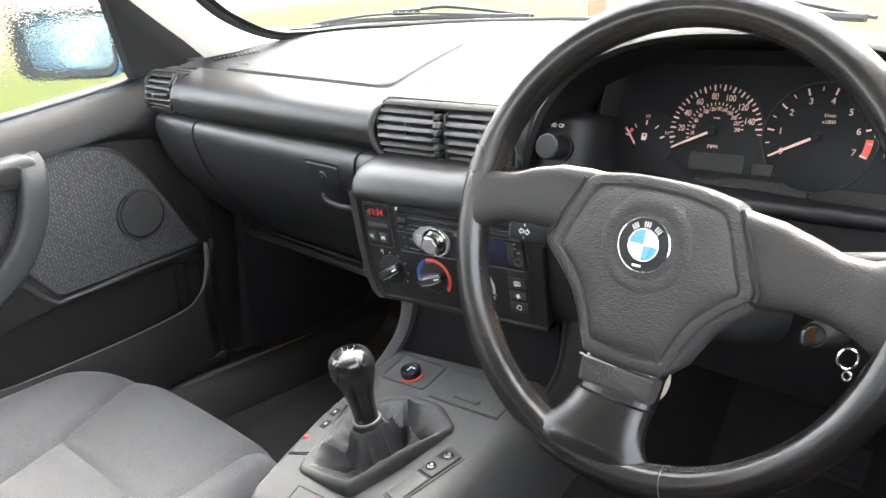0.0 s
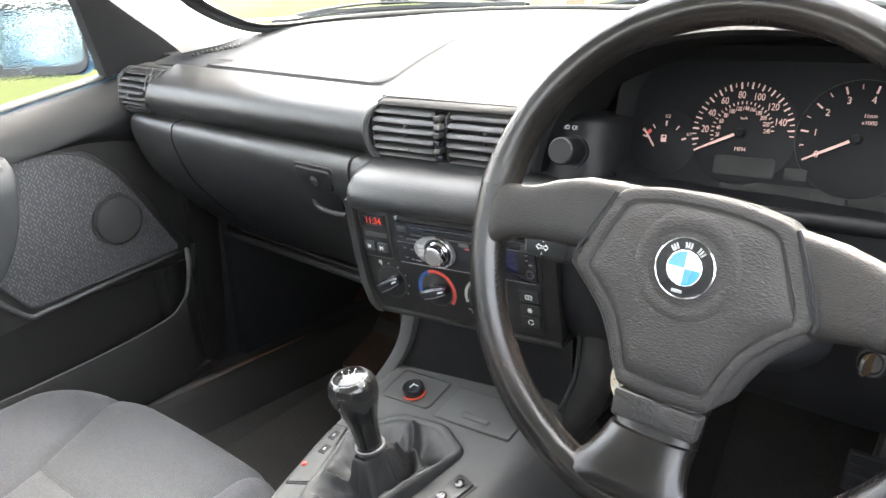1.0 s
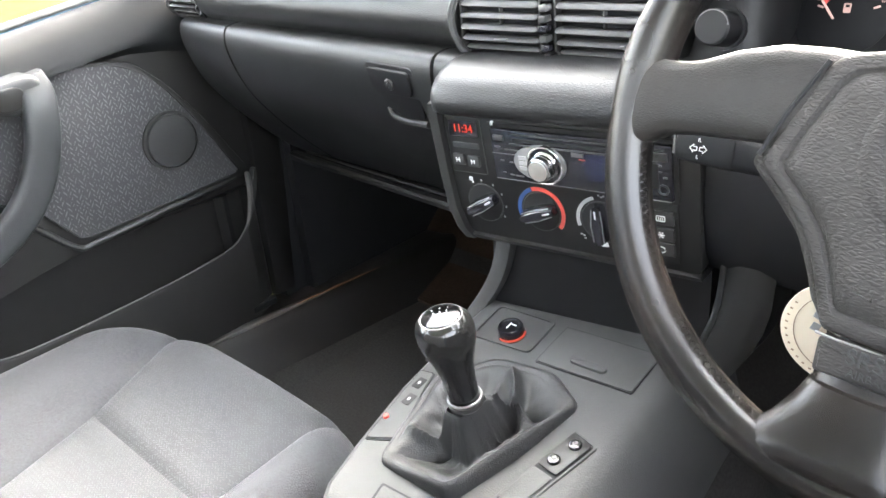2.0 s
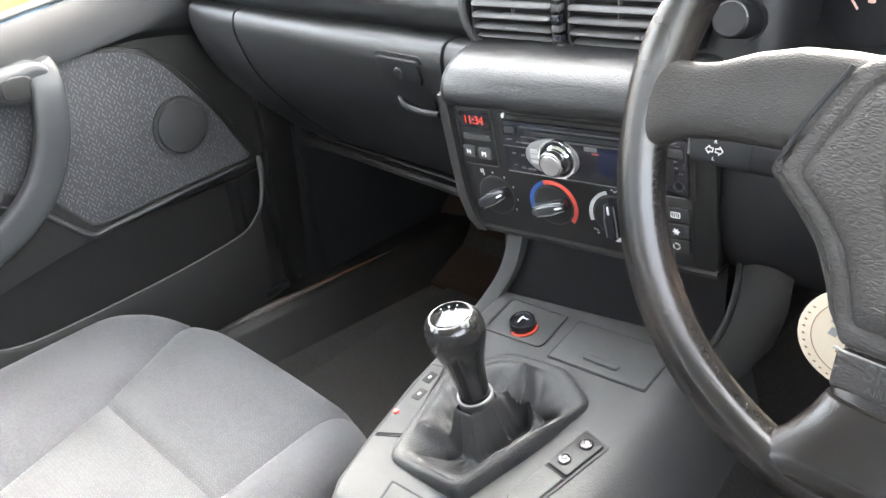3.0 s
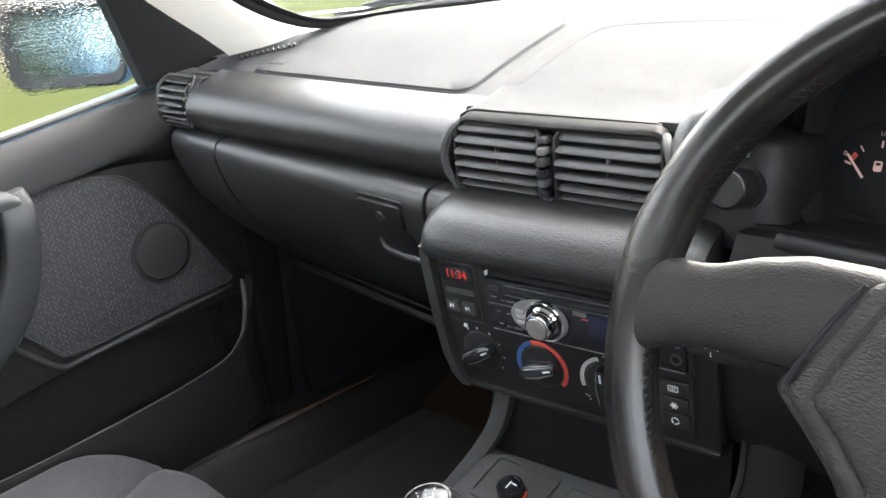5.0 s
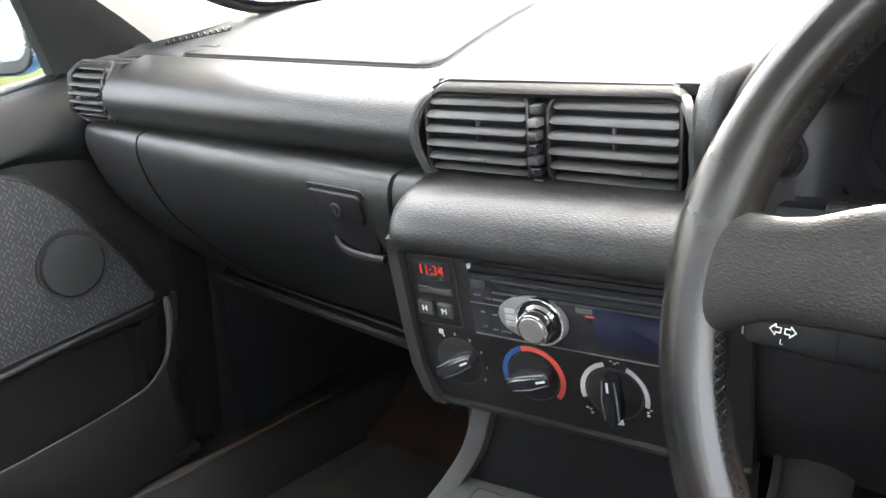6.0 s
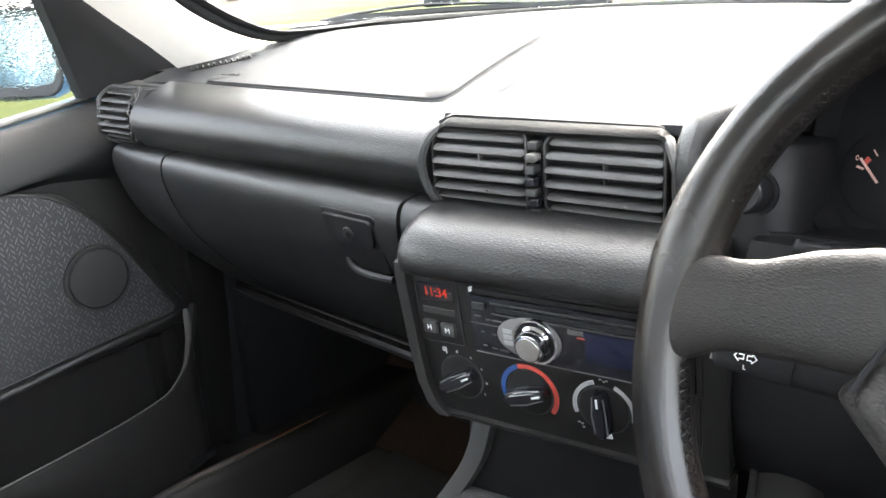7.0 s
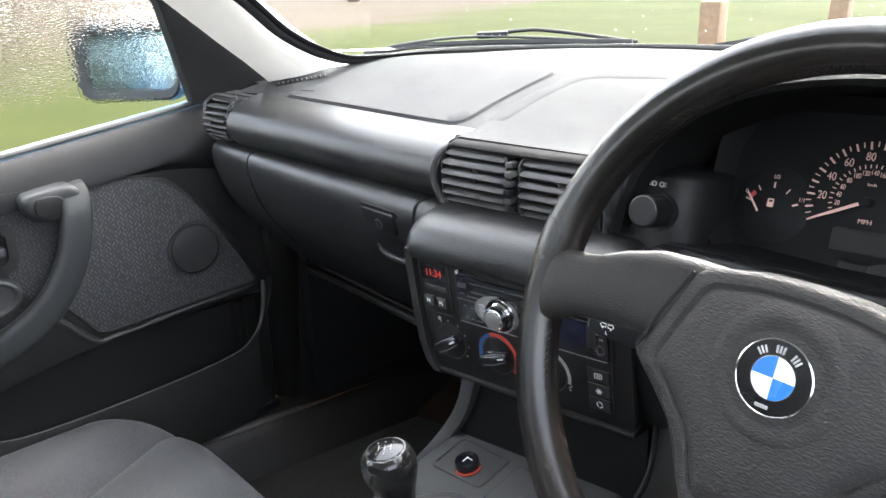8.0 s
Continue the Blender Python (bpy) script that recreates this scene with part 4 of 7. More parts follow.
keys = thing("switch_column", STACK, "column of three black push switches with white symbols", "switch panel")
part("surround", plate(rrect(0.030, 0.062, 0.002, 3, 0.1715, -0.0915), 0.0028, 0.01, 0.0004), FACE, keys)
for v, kind in ((-0.0750, 0), (-0.0920, 1), (-0.1075, 2)):
    b = part("push_switch", plate(rrect(0.0245, 0.0135, 0.0015, 3, 0.171, v), 0.0004, 0.006, 0.001), PLASTIC, keys)
    part("top_line", box((0.171, 0.0006, v + 0.0072), (0.024, 0.002, 0.0008), 0, 1), PLASTIC_SOFT, b)
    if kind == 0:
        part("symbol", ring_plate(rrect(0.0088, 0.0058, 0.0012, 3, 0.171, v), rrect(0.0074, 0.0044, 0.0008, 3, 0.171, v), 0.0001, 0.0006), WHITE_INK, b)
        for du in (-0.0018, 0, 0.0018):
            part("symbol_bar", box((0.171 + du, 0.0003, v), (0.0006, 0.0006, 0.003), 0, 1), WHITE_INK, b)
    elif kind == 1:
        for a in (0, 60, 120):
            part("symbol_bar", box((0, 0, 0), (0.0066, 0.0006, 0.0010), 0, 1, Matrix.Translation((0.171, 0.0003, v)) @ pose(0, 0, 0, 0, a, 0)), WHITE_INK, b)
    else:
        for a in (20, 140, 260):
            part("symbol_arc", arc_band(0.0026, 0.0035, a, a + 95, 0.0001, 0.0006, 10), WHITE_INK, b).location = (0.171, 0, v)

# curved struts from the stack to the tunnel


def strut(pts, w, name="console_strut"):
    p = smooth_line(pts, 6)
    t = thing(name, pose(0, 0, 0), "curved dark grey plastic strut between stack and tunnel console", "trim strut", "console struts")
    part("strut", loft([[(q[0] + sx * w, q[1] + sy, q[2]) for sx, sy in ((-0.5, 0.004), (-0.42, -0.004), (0, -0.006), (0.42, -0.004), (0.5, 0.004), (0.4, 0.02), (-0.4, 0.02))] for q in p]), CONSOLE, t)


strut([(-0.060, 0.172, 0.668), (-0.062, 0.170, 0.632), (-0.072, 0.166, 0.590), (-0.090, 0.158, 0.553), (-0.112, 0.140, 0.515), (-0.135, 0.110, 0.475)], 0.023)
wing = thing("console_strut", pose(0, 0, 0), "broad curved dark plastic strut between knee panel and tunnel console", "trim strut", "console struts")
wing_rows = [(0.181, 0.70, 0.231, 0.705), (0.181, 0.66, 0.230, 0.668), (0.179, 0.63, 0.229, 0.636), (0.174, 0.604, 0.224, 0.610), (0.166, 0.580, 0.214, 0.584), (0.155, 0.555, 0.199, 0.556), (0.140, 0.53, 0.180, 0.528), (0.12, 0.505, 0.160, 0.50)]
part("strut", loft([[(xa + (xb - xa) * k, 0.172 + 0.016 * (1 - k) ** 2 + 0.012 * k * k, za + (zb - za) * k) for k in (0.0, 0.12, 0.35, 0.7, 0.92, 1.0)] + [(xb, 0.23, zb), (xa, 0.23, za)] for xa, za, xb, zb in wing_rows]), PLASTIC, wing)
part("edge", tube(smooth_line([(xa, 0.187, za) for xa, za, xb, zb in wing_rows], 3), 0.0035, 8), PLASTIC_SOFT, wing, "rounded pale edge")

# ---- tunnel console with the gear lever ----
tc = thing("tunnel_console", TUNNEL, "dark grey moulded tunnel console round the gear lever", "centre console")


def tc_ring(y, xl, xr, dz=0.0, skirt=0.13):
    return [(xl - 0.035, y, dz - skirt), (xl - 0.010, y, dz - 0.030), (xl - 0.003, y, dz - 0.007), (xl + 0.006, y, dz), (xr - 0.012, y, dz), (xr, y, dz - 0.004), (xr + 0.010, y, dz - 0.016), (xr + 0.026, y, dz - 0.05), (xr + 0.036, y, dz - skirt)]


BASE = ((-0.054, -0.096), (-0.0094, -0.0427), (0.0567, -0.0347), (0.1046, -0.062), (0.090, -0.140), (0.067, -0.213), (-0.027, -0.211), (-0.0415, -0.150))


def resample(poly, n):
    """n even points round a closed outline."""
    p = [Vector(q) for q in poly]
    ls = [(p[(i + 1) % len(p)] - p[i]).length for i in range(len(p))]
    total, out, i, run = sum(ls), [], 0, 0.0
    for k in range(n):
        d = total * k / n
        while run + ls[i] < d:
            run += ls[i]
            i += 1
        out.append(tuple(p[i].lerp(p[(i + 1) % len(p)], (d - run) / ls[i])))
    return out


base = resample(rounded(BASE, 0.012, 5), 120)
body = loft([tc_ring(0.10, -0.086, 0.152), tc_ring(0.04, -0.086, 0.154), tc_ring(-0.04, -0.085, 0.160), tc_ring(-0.12, -0.081, 0.158), tc_ring(-0.20, -0.068, 0.152), tc_ring(-0.252, -0.056, 0.142), tc_ring(-0.272, -0.046, 0.134, -0.003), tc_ring(-0.286, -0.040, 0.128, -0.012), tc_ring(-0.292, -0.038, 0.126, -0.035)])
# opening for the gaiter
top = [f for f in body.faces if all(abs(v.co.z) < 1e-5 and -0.2525 < v.co.y < 0.0405 for v in f.verts)]
bmesh.ops.delete(body, geom=top, context="FACES")
hole = [body.verts.new((x, y, 0.0)) for x, y in base]
loop = [body.edges.new((hole[i], hole[(i + 1) % 120])) for i in range(120)]
rim = [e for e in body.edges if len(e.link_faces) == 1 and all(abs(v.co.z) < 1e-5 for v in e.verts)]
bmesh.ops.triangle_fill(body, edges=rim + loop, use_beauty=True, normal=(0, 0, 1))
inside = set(hole)
bmesh.ops.delete(body, geom=[f for f in body.faces if all(v in inside for v in f.verts)], context="FACES_ONLY")
part("body", body, CONSOLE, tc)
part("rear_section", loft([tc_ring(-0.285, -0.05, 0.135, -0.045), tc_ring(-0.45, -0.045, 0.13, -0.055), tc_ring(-0.80, -0.04, 0.125, -0.02)]), CONSOLE, tc, "lower rear part of the console")


def flat(outline, h0, h1, bevel=0.001, bm=None):
    """A slab on the console top: outline in x and y, from h1 (below) to h0 (top)."""
    return plate([(x, y) for x, y in outline], -h0, -h1, bevel, m=Matrix(((1, 0, 0, 0), (0, 0, 1, 0), (0, -1, 0, 0), (0, 0, 0, 1))), bm=bm)


ash = thing("ashtray", TUNNEL, "closed dark grey ashtray flap in the tunnel console", "ashtray")
part("gap", flat(rounded([(0.0265, -0.0295), (0.1385, -0.0255), (0.1385, 0.0345), (0.0265, 0.0315)], 0.003, 3), 0.0006, -0.01, 0), DARK, ash)
part("lid", flat(rounded([(0.028, -0.028), (0.137, -0.024), (0.137, 0.033), (0.028, 0.030)], 0.003, 3), 0.0022, -0.01, 0.001), CONSOLE, ash)
part("finger_bar", flat(rrect(0.042, 0.0095, 0.0047, 6, 0.0815, -0.0115), 0.0058, 0.0, 0.002), CONSOLE, ash)

lit = thing("cigarette_lighter", TUNNEL, "black push-in cigarette lighter with an amber ring in a shallow tray", "cigarette lighter")
part("tray", ring_plate([(x, y) for x, y in rounded([(-0.064, -0.026), (0.014, -0.022), (0.012, 0.034), (-0.066, 0.033)], 0.008)], [(x * 0.93 - 0.0018, y * 0.86 + 0.0006) for x, y in rounded([(-0.064, -0.026), (0.014, -0.022), (0.012, 0.034), (-0.066, 0.033)], 0.008)], -0.0022, 0.004, m=Matrix(((1, 0, 0, 0), (0, 0, 1, 0), (0, -1, 0, 0), (0, 0, 0, 1)))), CONSOLE, lit)
UP = Matrix(((1, 0, 0, 0), (0, 0, 1, 0), (0, -1, 0, 0), (0, 0, 0, 1)))
part("tray_floor", flat(rounded([(-0.061, -0.024), (0.0125, -0.0205), (0.0105, 0.032), (-0.063, 0.031)], 0.008), 0.0004, -0.004, 0), CONSOLE, lit)
part("ring", lathe([(0.0140, -0.0022), (0.0155, -0.0020), (0.0160, -0.0006), (0.0160, 0.004), (0.0, 0.004), (0.0, -0.002)], 32, m=Matrix.Translation((-0.022, -0.004, 0)) @ UP), FACE, lit)
part("glow_arc", tube([(-0.022 + 0.0150 * math.cos(radians(a)), -0.004 + 0.0150 * math.sin(radians(a)), 0.0026) for a in range(-110, 31, 10)], 0.0012, 6), AMBER, lit, "amber lit part of the ring")
part("plug", lathe([(0.0, -0.0120), (0.0098, -0.0120), (0.0108, -0.0130), (0.0128, -0.0130), (0.0142, -0.0112), (0.0142, -0.0075), (0.0130, -0.0060), (0.0136, -0.002), (0.0, -0.004)], 36, m=Matrix.Translation((-0.022, -0.004, 0)) @ UP), GLOSS, lit, "black plug with a raised rim")
part("symbol", box((-0.0235, -0.004, 0.0122), (0.0012, 0.009, 0.0006), 0, 1, None), WHITE_INK, lit)
part("symbol", box((-0.0185, -0.001, 0.0122), (0.006, 0.0011, 0.0006), 0, 1, None), WHITE_INK, lit)

lever = thing("gear_lever", TUNNEL, "gear lever with a glossy black knob, chrome top and leather gaiter", "gear lever")
foot = Vector((0.0255, -0.131))


def ease(t):
    t = min(1.0, max(0.0, t))
    return t * t * (3 - 2 * t)


def lip_height(a):
    """The boot's outer roll stands higher on the near and driver's sides."""
    d = (a + 0.55 + math.pi) % (2 * math.pi) - math.pi
    return 0.0065 + 0.0135 * math.exp(-(d / 1.05) ** 4)


rings = []
for s, k in ((1.0, -0.2), (1.003, 0.15), (0.998, 0.42), (0.982, 0.72), (0.958, 0.93), (0.930, 1.0), (0.902, 0.95), (0.880, 0.80)):
    rings.append([(foot.x + (x - foot.x) * s, foot.y + (y - foot.y) * s, k * lip_height(math.atan2(y - foot.y, x - foot.x))) for x, y in base])
for k in range(1, 44):
    u = k / 43
    s = 0.88 - (0.88 - 0.20) * u ** 0.85
    ring = []
    for x, y in base:
        a = math.atan2(y - foot.y, x - foot.x)
        h = 0.80 * lip_height(a) * (1 - ease(u / 0.35)) - 0.018 * ease(u / 0.60) + 0.049 * ease((u - 0.66) / 0.34) ** 1.3
        mid = math.sin(math.pi * min(1.0, u * 1.04)) ** 0.8
        # one deep curled pleat towards the far corner, a taut sheet towards the passenger
        for c, w, amp, bend in ((0.66, 0.085, 0.040, 0.9), (0.95, 0.07, -0.020, 0.9), (1.22, 0.11, 0.026, -0.9), (1.75, 0.20, 0.010, 0.3), (2.85, 0.55, 0.027, 0.25), (-2.30, 0.14, 0.020, 0.45), (-1.95, 0.07, -0.010, 0.45), (-0.75, 0.12, 0.010, -0.4), (0.05, 0.10, 0.008, 0.5)):
            d = (a - c - bend * (u - 0.5) + math.pi) % (2 * math.pi) - math.pi
            h += amp * mid * math.exp(-abs(d / w) ** 1.5)
        h += mid * (0.0009 * math.sin(17 * a + 9 * u) + 0.0007 * math.sin(29 * a - 14 * u))
        ring.append((foot.x + (x - foot.x) * s, foot.y + (y - foot.y) * s, h))
    rings.append(ring)
part("gaiter", loft(rings, True, False), BOOT, lever, "creased soft black leather gaiter")
LEV = Matrix.Translation((0.0285, -0.131, 0.036)) @ Vector((-0.004, 0.004, 0.096)).to_track_quat("Z", "Y").to_matrix().to_4x4()
part("collar", lathe([(0.0, -0.004), (0.0150, -0.004), (0.0172, -0.0025), (0.0172, 0.002), (0.0155, 0.004), (0.0, 0.004)][::-1], 32, m=LEV @ UP), BOOT, lever)
part("lever_ring", tube([LEV @ Vector((0.0162 * math.cos(a), 0.0162 * math.sin(a), 0.0055)) for a in (2 * math.pi * i / 36 for i in range(36))], 0.0012, 8, True), SILVER, lever, "thin silver ring at the foot of the knob")
shape = smooth_line([(0.0138, 0.002, 0), (0.0145, 0.012, 0), (0.0158, 0.030, 0), (0.0186, 0.046, 0), (0.0228, 0.060, 0), (0.0264, 0.073, 0), (0.0272, 0.083, 0), (0.0248, 0.0925, 0), (0.0200, 0.0980, 0)], 4)
knob = part("knob", lathe([(0.0, -0.002)] + [(p[0], -p[1]) for p in shape] + [(0.0, -0.0985)], 40, m=LEV @ UP), KNOB, lever, "smooth black leather gear knob")
cap = part("cap", lathe([(0.0195, -0.0968), (0.0178, -0.0990), (0.010, -0.1003), (0.0, -0.1006), (0.0, -0.095)], 40, m=LEV @ UP), CAP, knob, "polished dark metal cap with a white shift pattern")
for xx in (-0.006, 0.0, 0.006):
    part("pattern_line", box((xx, 0, 0.1004), (0.0004, 0.009, 0.0008), 0, 1, LEV), GREY_INK, cap)
part("pattern_line", box((0, 0, 0.1004), (0.0122, 0.0004, 0.0008), 0, 1, LEV), GREY_INK, cap)
for ch, xx, yy in (("1", -0.0075, 0.0085), ("3", 0.0, 0.0092), ("5", 0.0075, 0.0085), ("2", -0.0075, -0.0085), ("4", 0.0, -0.0092), ("R", 0.0075, -0.0085)):
    writing("gear_figure", ch, 0.0030, GREY_INK, cap, LEV @ Matrix.Translation((xx, yy, 0.1006)) @ pose(0, 0, 0, -90))


def quad(pts, r=0.003):
    return rounded(pts, r, 3)


hz = thing("hazard_switch", TUNNEL, "rectangular hazard light switch with a red triangle", "switch")
part("frame", flat(quad([(-0.005, -0.2265), (0.001, -0.2545), (0.063, -0.2565), (0.0605, -0.2245)]), 0.0008, -0.01, 0), DARK, hz)
part("button", flat(quad([(-0.0015, -0.2285), (0.004, -0.2515), (0.0595, -0.2535), (0.0573, -0.2268)]), 0.0022, -0.01, 0.0012), CONSOLE, hz)
tri = [(0.022, -0.247), (0.038, -0.2475), (0.030, -0.232)]
tri_in = [(0.0255, -0.2448), (0.0346, -0.2451), (0.030, -0.2363)]
part("triangle", ring_plate(tri, tri_in, -0.0027, -0.0015, m=UP), RED, hz, "red warning triangle")

ls = thing("seat_heater_strip", TUNNEL, "narrow switch strip with a small red lamp", "switch strip")
part("gap", flat(quad([(-0.0782, -0.0945), (-0.0588, -0.0915), (-0.0295, -0.1825), (-0.0612, -0.1975)]), 0.0008, -0.01, 0), DARK, ls)
part("plate", flat(quad([(-0.0765, -0.0960), (-0.0600, -0.0935), (-0.0315, -0.1805), (-0.0605, -0.1945)]), 0.0024, -0.01, 0.0012), CONSOLE, ls)
part("lamp", lathe([(0.0, -0.0058), (0.0026, -0.0050), (0.0034, -0.002), (0.0, -0.002)], 20, m=Matrix.Translation((-0.0610, -0.1650, 0)) @ UP), RED, ls, "small red lamp")
for yy in (-0.112, -0.135):
    part("button", box((-0.0630 + (-0.112 - yy) * 0.28, yy, 0.0020), (0.0105, 0.0150, 0.0022), 0.0008, 2), SHADE, ls)
    part("symbol", box((-0.0630 + (-0.112 - yy) * 0.28, yy, 0.0033), (0.0030, 0.0040, 0.0006), 0.0002, 1), GREY_INK, ls)

ws = thing("window_switch", TUNNEL, "window switch panel with two round buttons beside a blank", "switch")
part("frame", flat(quad([(0.0965, -0.188), (0.1235, -0.1945), (0.1465, -0.0965), (0.1175, -0.0885)]), 0.0018, -0.01, 0.0008), CONSOLE, ws)
part("gap", flat(quad([(0.0995, -0.186), (0.1225, -0.1915), (0.1437, -0.0980), (0.1192, -0.0913)]), 0.0022, 0, 0), DARK, ws)
part("blank", flat(quad([(0.1003, -0.1852), (0.1219, -0.1902), (0.1318, -0.1455), (0.1090, -0.1420)]), 0.0040, 0, 0.0012), CONSOLE, ws)
rock = part("rocker", flat(quad([(0.1102, -0.1385), (0.1328, -0.1425), (0.1428, -0.0992), (0.1190, -0.0927)]), 0.0046, 0, 0.0012), PLASTIC, ws)
for bx, by in ((0.1215, -0.1290), (0.1290, -0.1060)):
    btn = part("button", lathe([(0.0, -0.0070), (0.0052, -0.0066), (0.0064, -0.005), (0.0066, -0.003), (0, -0.003)], 24, m=Matrix.Translation((bx, by, 0)) @ UP), GLOSS, rock)
    part("dot", lathe([(0.0, -0.0076), (0.0024, -0.0072), (0.0026, -0.006), (0, -0.006)], 16, m=Matrix.Translation((bx, by + 0.001, 0)) @ UP), WORN, btn)

# ---- steering wheel ----
sw = thing("steering_wheel", WHEEL, "three-spoke steering wheel in worn black leather with a round emblem", "steering wheel")
# the rim's own plane: dished forward of the hub and a touch wider
RIM = WHEEL.inverted() @ axes((0.3756, 0.0124, 0.8613), (math.cos(radians(2.4)), -math.sin(radians(2.4)), 0), (math.sin(radians(2.4)), math.cos(radians(2.4)), -math.tan(radians(19.4))))
RIM_R = 0.1930
NR = 144
rim_rings = []
for i in range(NR):
    a = 2 * math.pi * i / NR
    grip = sum(math.exp(-(((a - c + math.pi) % (2 * math.pi) - math.pi) / 0.16) ** 2) for c in (math.radians(10), math.radians(170)))
    r = 0.0158 + 0.0014 * grip
    c = Vector((math.cos(a), 0, math.sin(a)))
    rim_rings.append([c * (RIM_R + r * math.cos(b) * 0.98) + Vector((0, r * math.sin(b) * 1.05, 0)) for b in (2 * math.pi * j / 20 for j in range(20))])
rb = loft(rim_rings + [rim_rings[0]], True, False, m=RIM)
bmesh.ops.remove_doubles(rb, verts=rb.verts, dist=1e-6)
rim = part("rim", rb, LEATHER, sw, "thick worn leather rim")
stitch = bmesh.new()
for i in range(216):
    a = 2 * math.pi * i / 216
    c = Vector((math.cos(a), 0, math.sin(a)))
    d = Vector((-math.sin(a), 0, math.cos(a)))
    inner = lambda q: RIM_R - 0.0156 * math.sqrt(1 - (q / 0.0168) ** 2)
    for s in (-1, 1):
        ya, yb = -0.0062 - 0.0028 * s, -0.0062 + 0.0028 * s
        tube([c * inner(ya) - d * 0.0017 + Vector((0, ya, 0)), c * (inner(-0.0062) - 0.0001) + Vector((0, -0.0062, 0)), c * inner(yb) + d * 0.0017 + Vector((0, yb, 0))], 0.0005, 4, bm=stitch)
bmesh.ops.transform(stitch, matrix=RIM, verts=stitch.verts)
tagged(part("stitching", stitch, LEATHER, rim, "zigzag seam along the inside of the rim"), kind="stuff")
c = Vector((math.cos(radians(287)), 0, math.sin(radians(287))))
part("joint", tube([c * (RIM_R + 0.0157 * math.cos(b)) + Vector((0, 0.0163 * math.sin(b), 0)) for b in (2 * math.pi * j / 24 for j in range(24))], 0.0004, 5, True, m=RIM), THREAD, rim, "pale seam across the rim")


def spoke(stations):
    """Stations: (distance along, centre across, half width, half depth, depth centre) turned by the caller."""
    rings = []
    for s, c, w, d, y in stations:
        ring = []
        for b in (2 * math.pi * j / 28 for j in range(28)):
            z = c + w * math.copysign(abs(math.cos(b)) ** 0.72, math.cos(b))
            reach = math.sqrt(0.194 ** 2 - z * z)
            ring.append((min(max(s, 0.0066 - reach), 0.0066 + reach), y + d * math.copysign(abs(math.sin(b)) ** 0.62, math.sin(b)), z))
        rings.append(ring)
    return loft(rings)


left = [(-0.194, 0.001, 0.046, 0.0060, 0.007), (-0.185, 0.001, 0.043, 0.0120, 0.0065), (-0.177, 0.002, 0.0380, 0.0148, 0.006), (-0.169, 0.004, 0.0315, 0.0154, 0.005), (-0.160, 0.006, 0.0260, 0.0152, 0.005), (-0.150, 0.009, 0.0232, 0.0142, 0.005), (-0.138, 0.0115, 0.0234, 0.0134, 0.005), (-0.118, 0.0170, 0.0268, 0.0130, 0.006), (-0.095, 0.0210, 0.0295, 0.0135, 0.009), (-0.070, 0.021, 0.031, 0.0135, 0.010), (-0.04, 0.018, 0.033, 0.013, 0.012)]
part("left_spoke", spoke([(q[0] * 1.045, *q[1:]) for q in left]), SPOKE, sw)
right = [(0.196, 0.001, 0.048, 0.0060, -0.010), (0.188, 0.001, 0.044, 0.0125, -0.0098), (0.180, 0.001, 0.0395, 0.0152, -0.0090), (0.171, 0.001, 0.0335, 0.0164, -0.0075), (0.160, 0.001, 0.0280, 0.0155, -0.0045), (0.140, 0.0030, 0.0255, 0.0140, 0.001), (0.118, 0.0065, 0.0290, 0.0135, 0.006), (0.095, 0.0075, 0.0345, 0.0135, 0.009), (0.070, 0.008, 0.037, 0.0135, 0.010), (0.04, 0.010, 0.038, 0.013, 0.012)]
part("right_spoke", spoke([(q[0] * 1.045, *q[1:]) for q in right]), SPOKE, sw)
low = [(-0.184, -0.008, 0.078, 0.010, -0.0060), (-0.176, -0.009, 0.068, 0.0148, -0.0068), (-0.169, -0.009, 0.058, 0.0158, -0.0066), (-0.162, -0.008, 0.0500, 0.0156, -0.0054), (-0.153, -0.006, 0.0430, 0.0150, -0.0026), (-0.140, -0.003, 0.0380, 0.0145, 0.002), (-0.1285, 0, 0.0362, 0.0140, 0.005), (-0.1275, 0, 0.0355, 0.0140, 0.009), (-0.104, 0, 0.0355, 0.0135, 0.014), (-0.07, 0, 0.045, 0.0125, 0.016)]
part("lower_spoke", loft([[(c + w * math.copysign(abs(math.cos(b)) ** 0.75, math.cos(b)), y + d * math.sin(b), max(s, -math.sqrt(0.1900 ** 2 - (abs(c) + w * abs(math.cos(b))) ** 2) - 0.002)) for b in (2 * math.pi * j / 20 for j in range(20))] for s, c, w, d, y in [(q[0] * 1.045, *q[1:]) for q in low]]), LEATHER, sw)


def pad_outline(k=0.0):
    half = [(0.0, 0.0565), (0.030, 0.0555), (0.060, 0.0500), (0.0685, 0.0440), (0.083, 0.0120), (0.0935, -0.0140), (0.0930, -0.0200), (0.074, -0.0360), (0.057, -0.0550), (0.047, -0.0760), (0.0385, -0.0990), (0.0355, -0.1035), (0.0, -0.1055)]
    pts = half + [(-x, z) for x, z in reversed(half[1:-1])]
    cz = -0.018
    return [(x * (1 - k), cz + (z - cz) * (1 - k)) for x, z in resample(rounded(pts, 0.006, 4), 180)]


